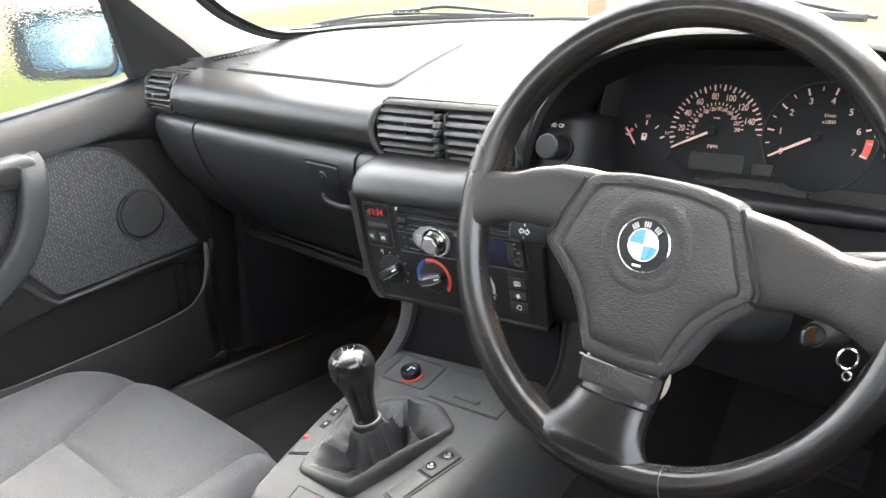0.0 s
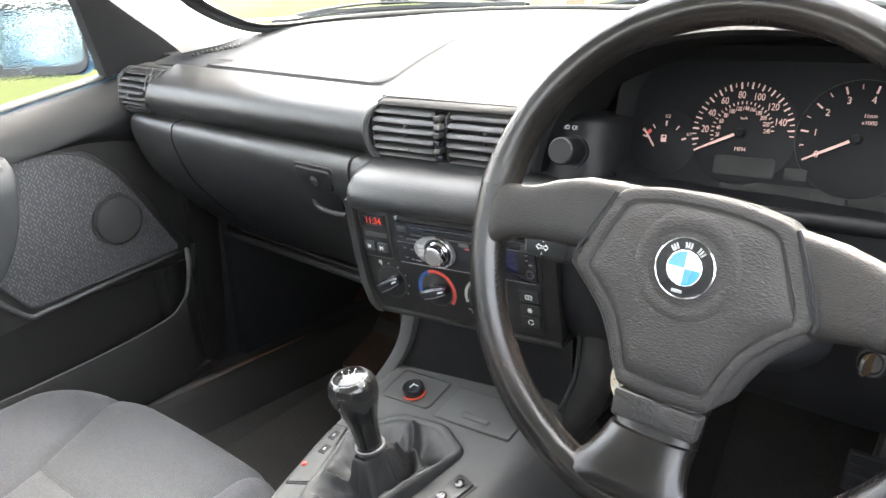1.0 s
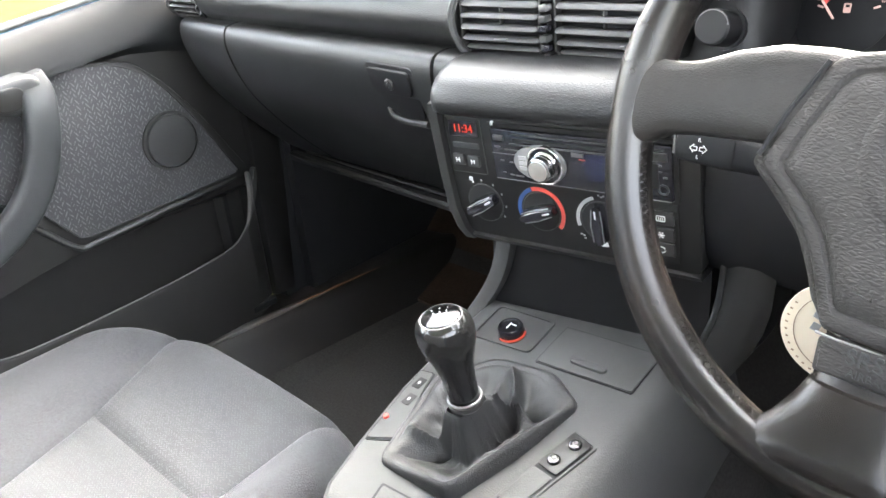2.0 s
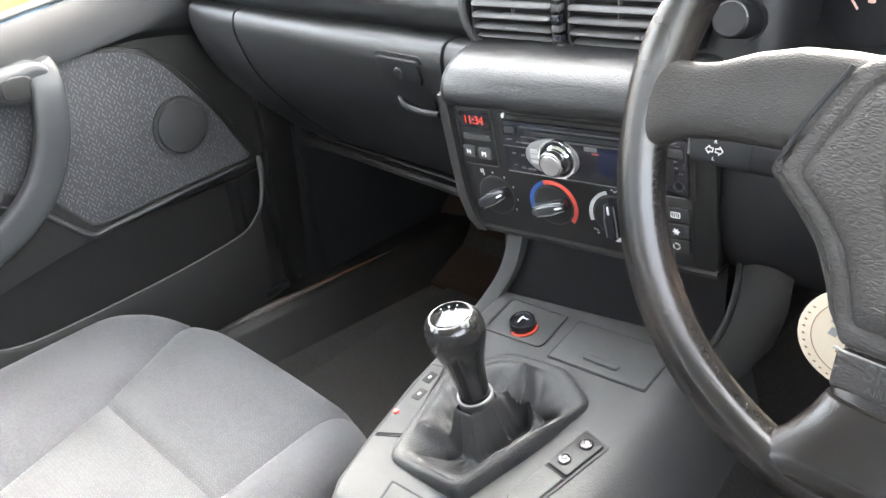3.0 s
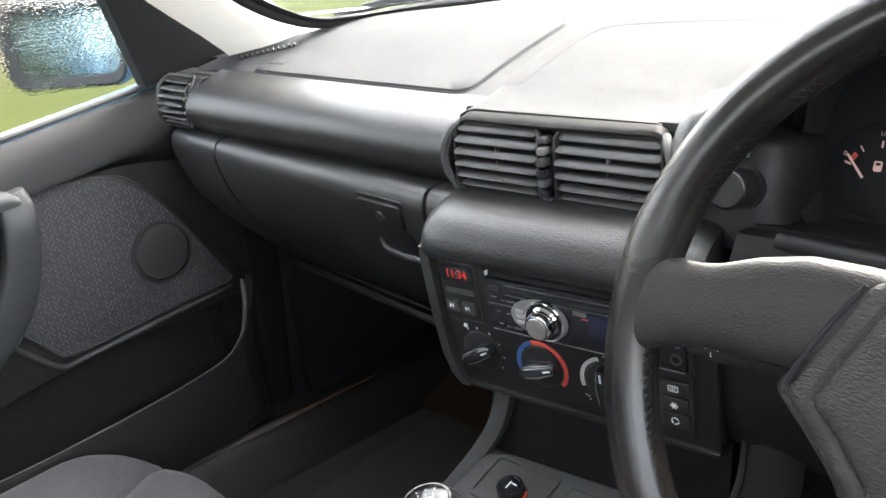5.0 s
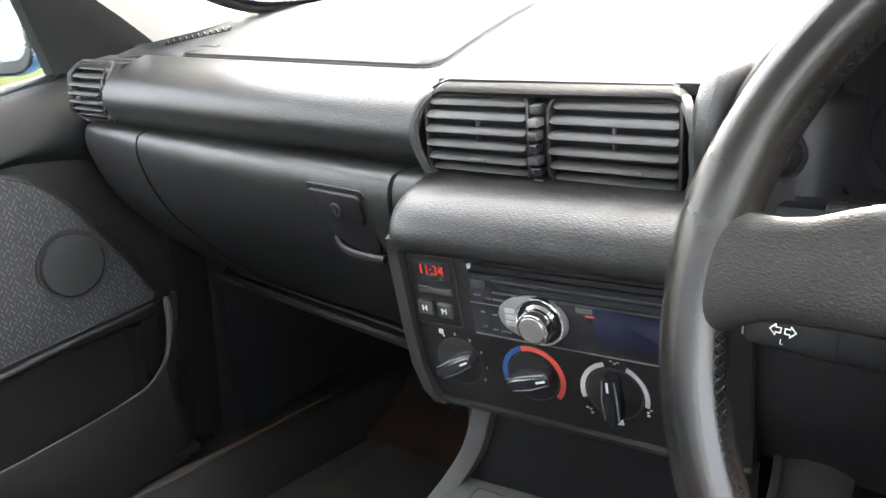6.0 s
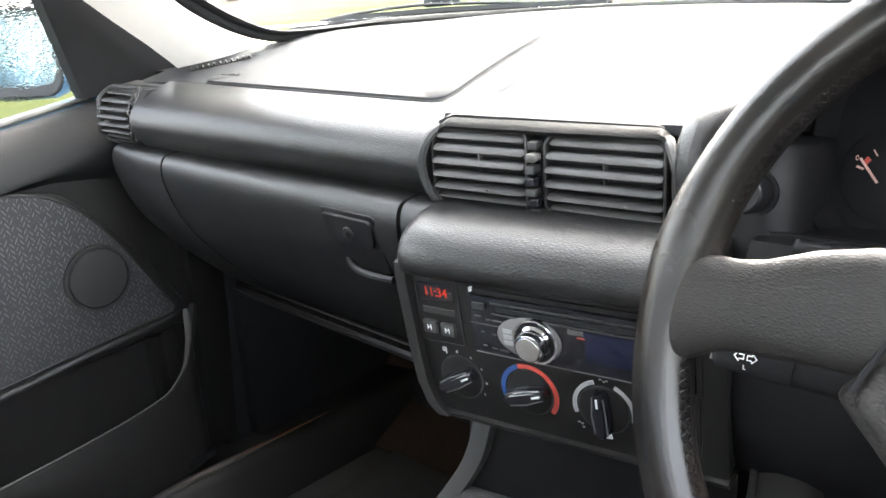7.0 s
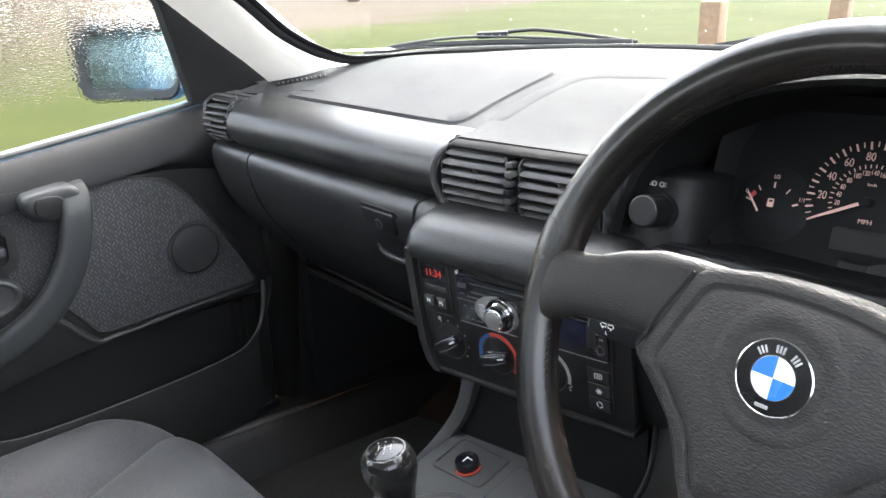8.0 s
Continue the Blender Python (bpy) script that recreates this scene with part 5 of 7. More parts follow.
pad = bmesh.new()
levels = ((0.06, 0.022), (0.016, 0.010), (0.0, 0.002), (0.004, -0.0008), (0.014, -0.0026), (0.04, -0.0040), (0.09, -0.0046), (0.115, -0.0046), (0.135, -0.0030), (0.15, -0.0026), (0.165, -0.0034), (0.20, -0.0060), (0.30, -0.0080), (0.50, -0.0090), (0.75, -0.0092))
hub = part("airbag_pad", loft([[(x, y, z) for x, z in pad_outline(k)] for k, y in levels]), LEATHER_PAD, sw, "creased black airbag cover with a pressed inner line")


def flare(k):
    """The pad's outline grown outwards, more so below."""
    return [(x * (1 + k * (0.05 + 0.95 * ease((0.01 - z) / 0.05)) * (1 - ease((-0.088 - z) / 0.014))), z) for x, z in pad_outline()]


part("pad_skirt", loft([[(x, y, z) for x, z in flare(k)] for k, y in ((0.16, 0.024), (0.16, 0.012), (0.13, 0.006), (0.08, 0.0022), (0.03, 0.0008), (-0.02, 0.0008))]), LEATHER_PAD, sw, "rounded shoulder under the airbag cover")
part("slot", tube([(-0.0695, -0.0036, 0.0445), (-0.0850, -0.0040, 0.0120), (-0.0950, -0.0040, -0.0140)], 0.0014, 6), DARK, sw, "open joint beside the airbag cover")
plaq = part("lower_plaque", plate(rounded([(-0.0350, -0.1065), (0.0350, -0.1065), (0.0340, -0.1275), (-0.0340, -0.1275)], 0.003), -0.0058, 0.01, 0.003, 4), LEATHER_PAD, sw, "plain black plaque with raised letters")
writing("letters", "SRS", 0.0135, PLASTIC_SOFT, plaq, Matrix.Translation((-0.008, -0.0058, -0.1130)), depth=0.0006)
writing("letters", "AIRBAG", 0.0066, PLASTIC_SOFT, plaq, Matrix.Translation((-0.004, -0.0058, -0.1220)), depth=0.0005)
# bright line modelled in place of the highlight along the plaque's top left
part("plaque_highlight", tube([(-0.037, -0.0045, -0.1052), (-0.03, -0.006, -0.1054), (-0.01, -0.0068, -0.1056), (0.0, -0.0066, -0.1056)], [0.0010, 0.0008, 0.0006, 0.0002], 6), ALU, sw, "highlight on the plaque's edge, laid on in silver")
horn = [(-0.0235, -0.0715), (-0.0175, -0.0690), (-0.0135, -0.0680), (-0.0135, -0.0790), (-0.0175, -0.0775), (-0.0235, -0.0760)]
part("horn_mark", tube([(x, -0.0077, z) for x, z in horn], 0.0006, 5, True), LEATHER, hub, "embossed horn mark")
part("emblem_dish", lathe([(0.0, -0.0070), (0.0250, -0.0080), (0.029, -0.0091), (0.033, -0.0106), (0.0370, -0.0103), (0.0415, -0.0086), (0.0440, -0.0070), (0.0, -0.0060)], 56), LEATHER_PAD, hub, "soft ring round the emblem")
part("slot", tube([(0.0695, -0.0046, 0.0445), (0.0850, -0.0050, 0.0120), (0.0955, -0.0050, -0.0140), (0.0945, -0.0045, -0.021)], 0.0019, 6), DARK, sw, "open joint beside the airbag cover")
em = part("emblem", lathe([(0.0, -0.0100), (0.0215, -0.0105), (0.0224, -0.0116), (0.0232, -0.0112), (0.0238, -0.0080), (0.0, -0.0080)], 56), CHROME, hub, "round enamel emblem with a chrome edge")
part("black_ring", ring_plate(circle(0.0221, 56), circle(0.0133, 56), -0.0113, -0.010), EMB_BLACK, em)
part("inner_edge", ring_plate(circle(0.0134, 56), circle(0.0129, 56), -0.0117, -0.010), CHROME, em)
for q in range(4):
    part("quadrant", plate([(0, 0)] + [(0.0130 * math.cos(radians(90 * q + 90 * i / 14)), 0.0130 * math.sin(radians(90 * q + 90 * i / 14))) for i in range(15)], -0.0114, -0.010, 0), EMB_BLUE if q % 2 else EMB_WHITE, em, "blue quarter" if q % 2 else "white quarter")
for a in (126, 90, 54):
    for da in (-7, 0, 7):
        part("mark", box((0, 0, 0.0172), (0.0012, 0.0008, 0.0046), 0.0001, 1, Matrix.Translation((0, -0.0114, 0)) @ pose(0, 0, 0, 0, 90 - a + da, 0)), GREY_INK, em)
part("chip", box((-0.002, -0.0114, -0.0178), (0.008, 0.0006, 0.0022), 0.0002, 1), ALU, em, "worn bright patch")

# ---- steering column, stalk and ignition ----
col = thing("steering_column", WHEEL @ pose(0, 0, 0, 0, -1.8, 0), "black plastic steering column shroud", "steering column")
part("shroud", loft([[(w * math.copysign(abs(math.cos(b)) ** 0.5, math.cos(b)), y, cz + h * math.copysign(abs(math.sin(b)) ** 0.5, math.sin(b))) for b in (2 * math.pi * j / 32 for j in range(32))] for y, w, h, cz in ((0.035, 0.045, 0.04, -0.01), (0.045, 0.066, 0.052, -0.018), (0.12, 0.076, 0.060, -0.026), (0.30, 0.078, 0.062, -0.03))]), DARK, col)
part("hub_boss", lathe([(0.040, 0.012), (0.043, 0.03), (0.043, 0.05), (0.0, 0.05), (0.0, 0.012)], 32), PLASTIC, col)

stalk = thing("turn_signal_stalk", axes((0.203, 0.072, 0.825), (1, 0.06, -0.02), (0, 1, -0.2)), "dark grey indicator stalk with white arrow symbols", "control stalk")
part("blade", loft([[(x, d * math.sin(b), cz + w * math.copysign(abs(math.cos(b)) ** 0.6, math.cos(b))) for b in (2 * math.pi * j / 20 for j in range(20))] for x, w, d, cz in ((-0.0145, 0.0115, 0.005, 0), (-0.012, 0.0145, 0.0085, 0), (0.0, 0.0152, 0.0100, 0), (0.025, 0.0150, 0.0105, -0.001), (0.030, 0.0142, 0.0098, -0.0015))]), DARK, stalk, "flat grey stalk end")
part("arm", loft([[(x, d * math.sin(b), cz + w * math.copysign(abs(math.cos(b)) ** 0.6, math.cos(b))) for b in (2 * math.pi * j / 20 for j in range(20))] for x, w, d, cz in ((0.030, 0.0140, 0.0092, -0.0015), (0.055, 0.0125, 0.0095, -0.003), (0.08, 0.009, 0.009, -0.004), (0.13, 0.008, 0.008, -0.004))]), DARK, stalk)
part("tip_edge", tube([(-0.0135, -0.006, 0.011), (-0.0148, -0.006, 0.003), (-0.0140, -0.006, -0.010)], 0.0008, 6), WORN, stalk)
for s in (-1, 1):
    pts = [(0.0075 * s, 0), (0.0042 * s, 0.0034), (0.0042 * s, 0.0016), (0.0012 * s, 0.0016), (0.0012 * s, -0.0016), (0.0042 * s, -0.0016), (0.0042 * s, -0.0034)]
    part("arrow", tube([(0.0055 + x * 0.82, -0.0106, z * 0.82 - 0.003) for x, z in pts], 0.00045, 5, True), WHITE_INK, stalk, "white arrow outline")
writing("letter", "R", 0.0036, WHITE_INK, stalk, Matrix.Translation((0.0055, -0.0103, 0.0030)))
writing("letter", "L", 0.0036, WHITE_INK, stalk, Matrix.Translation((0.0055, -0.0103, -0.0090)))

wst = thing("wiper_stalk", axes((0.470, 0.085, 0.842), (1, -0.05, 0.22), (0, 1, -0.2)), "dark grey wiper stalk behind the steering wheel", "control stalk")
part("arm", loft([[(x, d * math.sin(b), w * math.copysign(abs(math.cos(b)) ** 0.6, math.cos(b))) for b in (2 * math.pi * j / 20 for j in range(20))] for x, w, d in ((-0.03, 0.007, 0.007), (0.01, 0.008, 0.008), (0.03, 0.0115, 0.009), (0.060, 0.0125, 0.0095), (0.072, 0.0120, 0.0085), (0.075, 0.009, 0.005))]), PLASTIC_SOFT, wst)

ign = thing("ignition_lock", axes((0.490, 0.072, 0.790), (1, -0.1, 0), (0.25, 1, -0.3)), "ignition lock with a brass key and ring in it", "ignition lock")
part("barrel", lathe([(0.0, 0.004), (0.0068, 0.003), (0.0090, -0.001), (0.0102, -0.001), (0.0110, 0.004), (0.0135, 0.05), (0, 0.05)], 32), PLASTIC, ign)
part("face", lathe([(0.0, 0.0018), (0.0070, 0.0018), (0.008, 0.003), (0, 0.004)], 28), PLASTIC_SOFT, ign, "scuffed metal lock face")
key = part("key", plate(rounded([(-0.004, 0.010), (0.004, 0.010), (0.0045, -0.010), (-0.0045, -0.010)], 0.003), -0.022, 0.004, 0.001, m=pose(0, 0, 0, 0, 0, 0) @ Matrix.Diagonal((0.22, 0.8, 0.8, 1))), BRASS, ign, "brass ignition key")
part("bow", plate(rrect(0.010, 0.011, 0.004, 5), -0.0010, 0.0010, 0.0005, m=Matrix.Translation((0.0, -0.021, 0.0)) @ pose(0, 0, 0, 0, 0, 90)), PLASTIC, key)
part("ring", tube([(0.040 + 0.0060 * math.cos(a), -0.038 + 0.004 * math.cos(a), -0.003 + 0.0080 * math.sin(a)) for a in (2 * math.pi * i / 32 for i in range(32))], 0.0011, 6, True), CHROME, key, "split steel ring")
part("link", tube([(0.042 + 0.003 * math.cos(a), -0.037, -0.016 + 0.0035 * math.sin(a)) for a in (2 * math.pi * i / 20 for i in range(20))], 0.0009, 6, True), CHROME, key)

card = thing("paper_disc", axes((0.3145, 0.095, 0.690), (1, 0.12, 0), (0, 1, 0.05)) @ pose(0, 0, 0, 0, 20, 0), "round cream card disc with brown print hanging under the column", "paper disc")
part("disc", plate(circle(0.0445, 56), -0.0006, 0.0006, 0.0002), PAPER, card)
part("print_ring", ring_plate(circle(0.0355, 56), circle(0.0349, 56), -0.0009, 0), PAPER_INK, card)
for ch, a in (("S", 128), ("A", 108), ("L", 90)):
    writing("letter", ch, 0.0115, PAPER_INK, card, Matrix.Translation((0, -0.0009, 0)) @ pose(0, 0, 0, 0, 90 - a, 0) @ Matrix.Translation((0, 0, 0.0262)))
for a0 in range(170, 330, 9):
    part("print_bar", box((0.0405 * math.cos(radians(a0)), -0.0008, 0.0405 * math.sin(radians(a0))), (0.0020, 0.0004, 0.0012), 0, 1), PAPER_INK, card)
for x, z, w, h in ((0.0, 0.002, 0.016, 0.018), (-0.022, 0.008, 0.007, 0.01), (-0.020, -0.004, 0.006, 0.007), (0.0, -0.0165, 0.024, 0.004), (0.002, -0.024, 0.018, 0.002), (0.014, -0.004, 0.006, 0.012)):
    part("print_patch", box((x, -0.0008, z), (w, 0.0004, h), 0, 1), GREY_INK if w < 0.01 else PAPER_INK, card)

# ---- instruments ----
cl = thing("instrument_cluster", DIALS, "black instrument cluster with round dials in pale orange print", "instrument cluster")
part("backplate", plate(rounded([(-0.150, -0.085), (0.30, -0.085), (0.30, 0.05), (0.22, 0.095), (-0.05, 0.095), (-0.150, 0.04)], 0.03), 0.0015, 0.02, 0.001), FACE2, cl)
# darker plastic stands in for the shade inside the hood
part("surround", loft([[(x, y, z) for x, z in rrect(w, h, r, 10, 0.074, 0.002)] for w, h, r, y in ((0.414, 0.166, 0.056, 0.002), (0.412, 0.164, 0.056, -0.020), (0.408, 0.160, 0.055, -0.022), (0.398, 0.150, 0.052, -0.012), (0.388, 0.140, 0.050, 0.001))], caps=False), SHADE, cl, "sunk black wall round the dials, darkened for the hood's shade")


def ray_box(bm, a, r0, r1, w, y=-0.0012, c=(0, 0)):
    box((0, y, (r0 + r1) / 2), (w, 0.0006, r1 - r0), 0, 1, Matrix.Translation((c[0], 0, c[1])) @ pose(0, 0, 0, 0, 90 - a, 0), bm)


def dial(name, u, v, r, label):
    y0 = 0.0 if u or v else 0.0008
    d = part(name, lathe([(0.0, y0), (r, y0), (r + 0.0015, y0 + 0.0009), (r + 0.0015, 0.008), (0, 0.008)], 56, m=Matrix.Translation((u, 0, v))), FACE2, cl, label)
    if u > 0.1 and u < 0.2:
        part("rim", ring_plate(circle(r + 0.0022, 56, u, v), circle(r + 0.0014, 56, u, v), 0.0002, 0.004), FACE, d)
    return d


def needle(d, u, v, a, length, tail=0.0):
    m = Matrix.Translation((u, 0, v)) @ pose(0, 0, 0, 0, 90 - a, 0)
    part("needle", loft([[(-w, -0.0062, z), (w, -0.0062, z), (w, -0.0052, z), (-w, -0.0052, z)] for w, z in ((0.0013, 0.006), (0.0012, length * 0.6), (0.0007, length))], m=m), PINK_INK, d, "pale orange needle")
    part("needle_hub", lathe([(0.0, -0.0066), (0.0036, -0.0064), (0.0042, -0.005), (0.0044, 0.0), (0, 0)], 28, m=Matrix.Translation((u, 0, v))), FACE2, d)


spd = dial("speedometer", 0.0, 0.0, 0.0520, "speedometer with two rings of figures")
mph = lambda q: 205 - 1.325 * q
ticks = bmesh.new()
for q in range(0, 156, 5):
    ray_box(ticks, mph(q), 0.0440 if q % 10 == 0 else 0.0462, 0.0505, 0.0016 if q % 10 == 0 else 0.0009)
part("scale", ticks, PINK_INK, spd)
fine = bmesh.new()
for q in range(0, 250, 10):
    ray_box(fine, mph(q / 1.609), 0.0285, 0.0315, 0.0008)
part("inner_scale", fine, PINK_INK, spd)
for q in range(20, 141, 20):
    a = radians(mph(q))
    writing("figure", str(q), 0.0098, PINK_INK, spd, Matrix.Translation((0.0378 * math.cos(a), -0.0009, 0.0378 * math.sin(a))) @ Matrix.Diagonal((0.8, 1, 1, 1)))
for q in range(20, 241, 20):
    a = radians(mph(q / 1.609))
    writing("small_figure", str(q), 0.0060, PINK_INK, spd, Matrix.Translation((0.0245 * math.cos(a), -0.0009, 0.0245 * math.sin(a))) @ Matrix.Diagonal((0.72, 1, 1, 1)))
writing("unit", "MPH", 0.0056, PINK_INK, spd, Matrix.Translation((0.001, -0.0009, -0.0165)))
writing("small_unit", "km/h", 0.0036, PINK_INK, spd, Matrix.Translation((0.0, -0.0009, 0.0145)))
needle(spd, 0, 0, mph(0) + 1, 0.0465)
part("odometer", plate(rrect(0.060, 0.0190, 0.003, 3, 0.007, -0.0330), -0.0008, 0.004, 0.0004), FACE, spd, "dark odometer window")

tac = dial("rev_counter", 0.1060, 0.002, 0.0535, "rev counter with a red zone")
rpm = lambda q: 207 - 32.4 * q
ticks = bmesh.new()
for q in range(0, 15):
    ray_box(ticks, rpm(q / 2), 0.0435 if q % 2 == 0 else 0.0465, 0.0505, 0.0017 if q % 2 == 0 else 0.0009, c=(0.1060, 0.002))
part("scale", ticks, PINK_INK, tac)
for q in range(0, 8):
    a = radians(rpm(q))
    writing("figure", str(q), 0.0092, PINK_INK, tac, Matrix.Translation((0.1060 + 0.0372 * math.cos(a), -0.0009, 0.002 + 0.0372 * math.sin(a))))
red = arc_band(0.0440, 0.0505, rpm(7), rpm(6.35), -0.0012, 0, 10)
part("red_zone", red, RED, tac).location = (0.1060, 0, 0.002)
writing("unit", "1/min", 0.0052, PINK_INK, tac, Matrix.Translation((0.1135, -0.0009, 0.024)))
writing("unit", "x1000", 0.0052, PINK_INK, tac, Matrix.Translation((0.1135, -0.0009, 0.0175)))
needle(tac, 0.1060, 0.002, rpm(0) + 1, 0.0455)

for u, v, nm, lab in ((-0.0800, -0.0150, "fuel_gauge", "fuel gauge"), (0.2120, -0.0160, "temperature_gauge", "temperature gauge")):
    d = dial(nm, u, v, 0.0335, lab)
    ticks = bmesh.new()
    for a, w in ((160, 0.0016), (125, 0.0009), (90, 0.0014), (55, 0.0009), (20, 0.0016)):
        ray_box(ticks, a, 0.0205, 0.0255, w, c=(u, v - 0.004))
    part("scale", ticks, PINK_INK, d)
    part("red_mark", arc_band(0.0205, 0.0240, 138, 152, -0.0012, 0, 6) if u < 0 else arc_band(0.0205, 0.0250, 20, 44, -0.0012, 0, 6), RED, d).location = (u, 0, v - 0.004)
    if u < 0:
        writing("figure", "0", 0.0050, PINK_INK, d, Matrix.Translation((u - 0.0245, -0.0009, v + 0.0105)))
        writing("figure", "1/2", 0.0050, PINK_INK, d, Matrix.Translation((u, -0.0009, v + 0.0265)))
        writing("figure", "1/1", 0.0050, PINK_INK, d, Matrix.Translation((u + 0.0265, -0.0009, v + 0.009)))
        part("pump_symbol", ring_plate(rrect(0.0055, 0.0075, 0.0008, 3, u - 0.0008, v + 0.003), rrect(0.0036, 0.0022, 0.0004, 3, u - 0.0008, v + 0.0046), -0.0012, 0), PINK_INK, d)
    m = Matrix.Translation((u - 0.0085, 0, v - 0.0065)) @ pose(0, 0, 0, 0, -38, 0)
    part("needle", box((0, -0.0055, 0.0105), (0.0018, 0.001, 0.021), 0.0003, 1, m), PINK_INK, d)
part("warning_strip", plate(rrect(0.118, 0.020, 0.002, 3, 0.046, -0.0575), 0.0008, 0.008, 0.0005), FACE, cl)
part("warning_strip", plate(rrect(0.09, 0.020, 0.002, 3, 0.153, -0.0575), 0.0008, 0.008, 0.0005), FACE, cl)
part("small_display", plate(rrect(0.021, 0.0115, 0.001, 3, 0.0575, -0.0360), -0.0004, 0.008, 0.0005), FACE, cl)
for u in (0.012, 0.075):
    part("strip_divider", box((u, 0.0006, -0.0575), (0.0008, 0.001, 0.012), 0, 1), PLASTIC_SOFT, cl)

hoodb = thing("instrument_hood", pose(0, 0, 0), "arched black vinyl hood over the instruments", "instrument hood")


def arch(y, w, h, zb, cx=0.378, n=40, p=2.5):
    out = []
    for i in range(n + 1):
        a = math.pi * (1 - i / n)
        x = cx + w * math.copysign(abs(math.cos(a)) ** (2 / p), math.cos(a))
        if math.cos(a) < 0:
            x -= 0.024 * (1 - abs(math.sin(a)) ** (2 / p)) ** 1.2
        out.append((x, y, zb + h * abs(math.sin(a)) ** (2 / p)))
    return out


outer = [arch(0.52, 0.27, 0.115, 0.85), arch(0.40, 0.262, 0.138, 0.85), arch(0.28, 0.255, 0.160, 0.85), arch(0.21, 0.246, 0.168, 0.85), arch(0.190, 0.240, 0.1665, 0.85), arch(0.184, 0.234, 0.162, 0.85), arch(0.188, 0.228, 0.157, 0.85), arch(0.24, 0.222, 0.150, 0.85), arch(0.31, 0.215, 0.135, 0.85)]
part("hood", loft(outer, closed=False), HOOD, hoodb)
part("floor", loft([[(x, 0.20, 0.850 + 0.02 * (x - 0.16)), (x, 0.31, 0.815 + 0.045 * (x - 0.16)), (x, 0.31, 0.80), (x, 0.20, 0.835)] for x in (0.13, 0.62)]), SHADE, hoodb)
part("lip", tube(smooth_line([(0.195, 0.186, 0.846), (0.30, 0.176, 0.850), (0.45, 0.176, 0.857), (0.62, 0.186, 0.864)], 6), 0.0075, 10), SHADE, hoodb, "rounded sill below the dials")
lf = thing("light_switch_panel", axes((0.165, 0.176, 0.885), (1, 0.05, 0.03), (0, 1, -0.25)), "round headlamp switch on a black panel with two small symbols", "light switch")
# panel, well and knob coloured darker for the shade under the hood
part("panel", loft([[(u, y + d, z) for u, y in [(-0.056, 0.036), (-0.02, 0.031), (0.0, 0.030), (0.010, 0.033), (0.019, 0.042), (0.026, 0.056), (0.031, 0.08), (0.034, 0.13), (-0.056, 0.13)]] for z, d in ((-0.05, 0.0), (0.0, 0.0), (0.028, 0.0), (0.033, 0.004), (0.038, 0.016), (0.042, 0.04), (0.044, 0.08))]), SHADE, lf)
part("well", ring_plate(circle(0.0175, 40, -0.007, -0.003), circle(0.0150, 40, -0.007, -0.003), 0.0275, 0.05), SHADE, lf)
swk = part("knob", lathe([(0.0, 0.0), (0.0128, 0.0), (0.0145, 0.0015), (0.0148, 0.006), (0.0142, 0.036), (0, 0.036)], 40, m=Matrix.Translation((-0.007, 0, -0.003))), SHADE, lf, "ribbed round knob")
# pale arc drawn over the knob's upper edge as its highlight
part("knob_lit_edge", tube([(-0.007 + 0.0136 * math.cos(radians(a)), 0.0004, -0.003 + 0.0136 * math.sin(radians(a))) for a in range(10, 150, 10)], 0.0005, 5), WORN, swk)
for u, side in ((-0.0165, -1), (-0.0085, 1)):
    part("lamp_symbol", ring_plate(circle(0.0024, 20, u, 0.022), circle(0.0016, 20, u, 0.022), 0.0290, 0.0315), GREY_INK, lf)
    for dz in (-0.0016, 0, 0.0016):
        part("symbol_bar", box((u + side * 0.0036, 0.0298, 0.022 + dz), (0.0020, 0.0014, 0.0006), 0, 1), GREY_INK, lf)
cover = thing("dash_shoulder", pose(0, 0, 0), "padded black shoulder between vents and instruments", "dash trim")
part("pad", loft([[(x, yf0 + p[0], zz + p[1]) for p in smooth_line([(0.06, 0.018, 0), (0.02, 0.012, 0), (0.0, -0.006, 0), (-0.008, -0.030, 0), (-0.004, -0.055, 0), (0.012, -0.075, 0), (0.05, -0.08, 0)], 3)] for x, yf0, zz in ((0.1035, 0.198, 0.913), (0.110, 0.191, 0.916), (0.118, 0.190, 0.918), (0.125, 0.196, 0.919), (0.129, 0.206, 0.919), (0.138, 0.220, 0.920), (0.150, 0.245, 0.920))], closed=False), DASH, cover)
knee = thing("knee_panel", pose(0, 0, 0), "black plastic panel under the instruments", "lower dash panel")
# knee panel's shade is painted in with the near-black colour
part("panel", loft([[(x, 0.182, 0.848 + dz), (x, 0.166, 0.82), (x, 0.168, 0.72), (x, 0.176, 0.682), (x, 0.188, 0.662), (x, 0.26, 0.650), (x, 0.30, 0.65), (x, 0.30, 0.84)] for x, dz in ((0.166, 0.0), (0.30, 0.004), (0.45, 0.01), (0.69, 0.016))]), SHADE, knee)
part("edge", tube([(0.17, 0.252, 0.648), (0.30, 0.248, 0.640), (0.69, 0.250, 0.640)], 0.008, 8), PLASTIC_SOFT, knee)


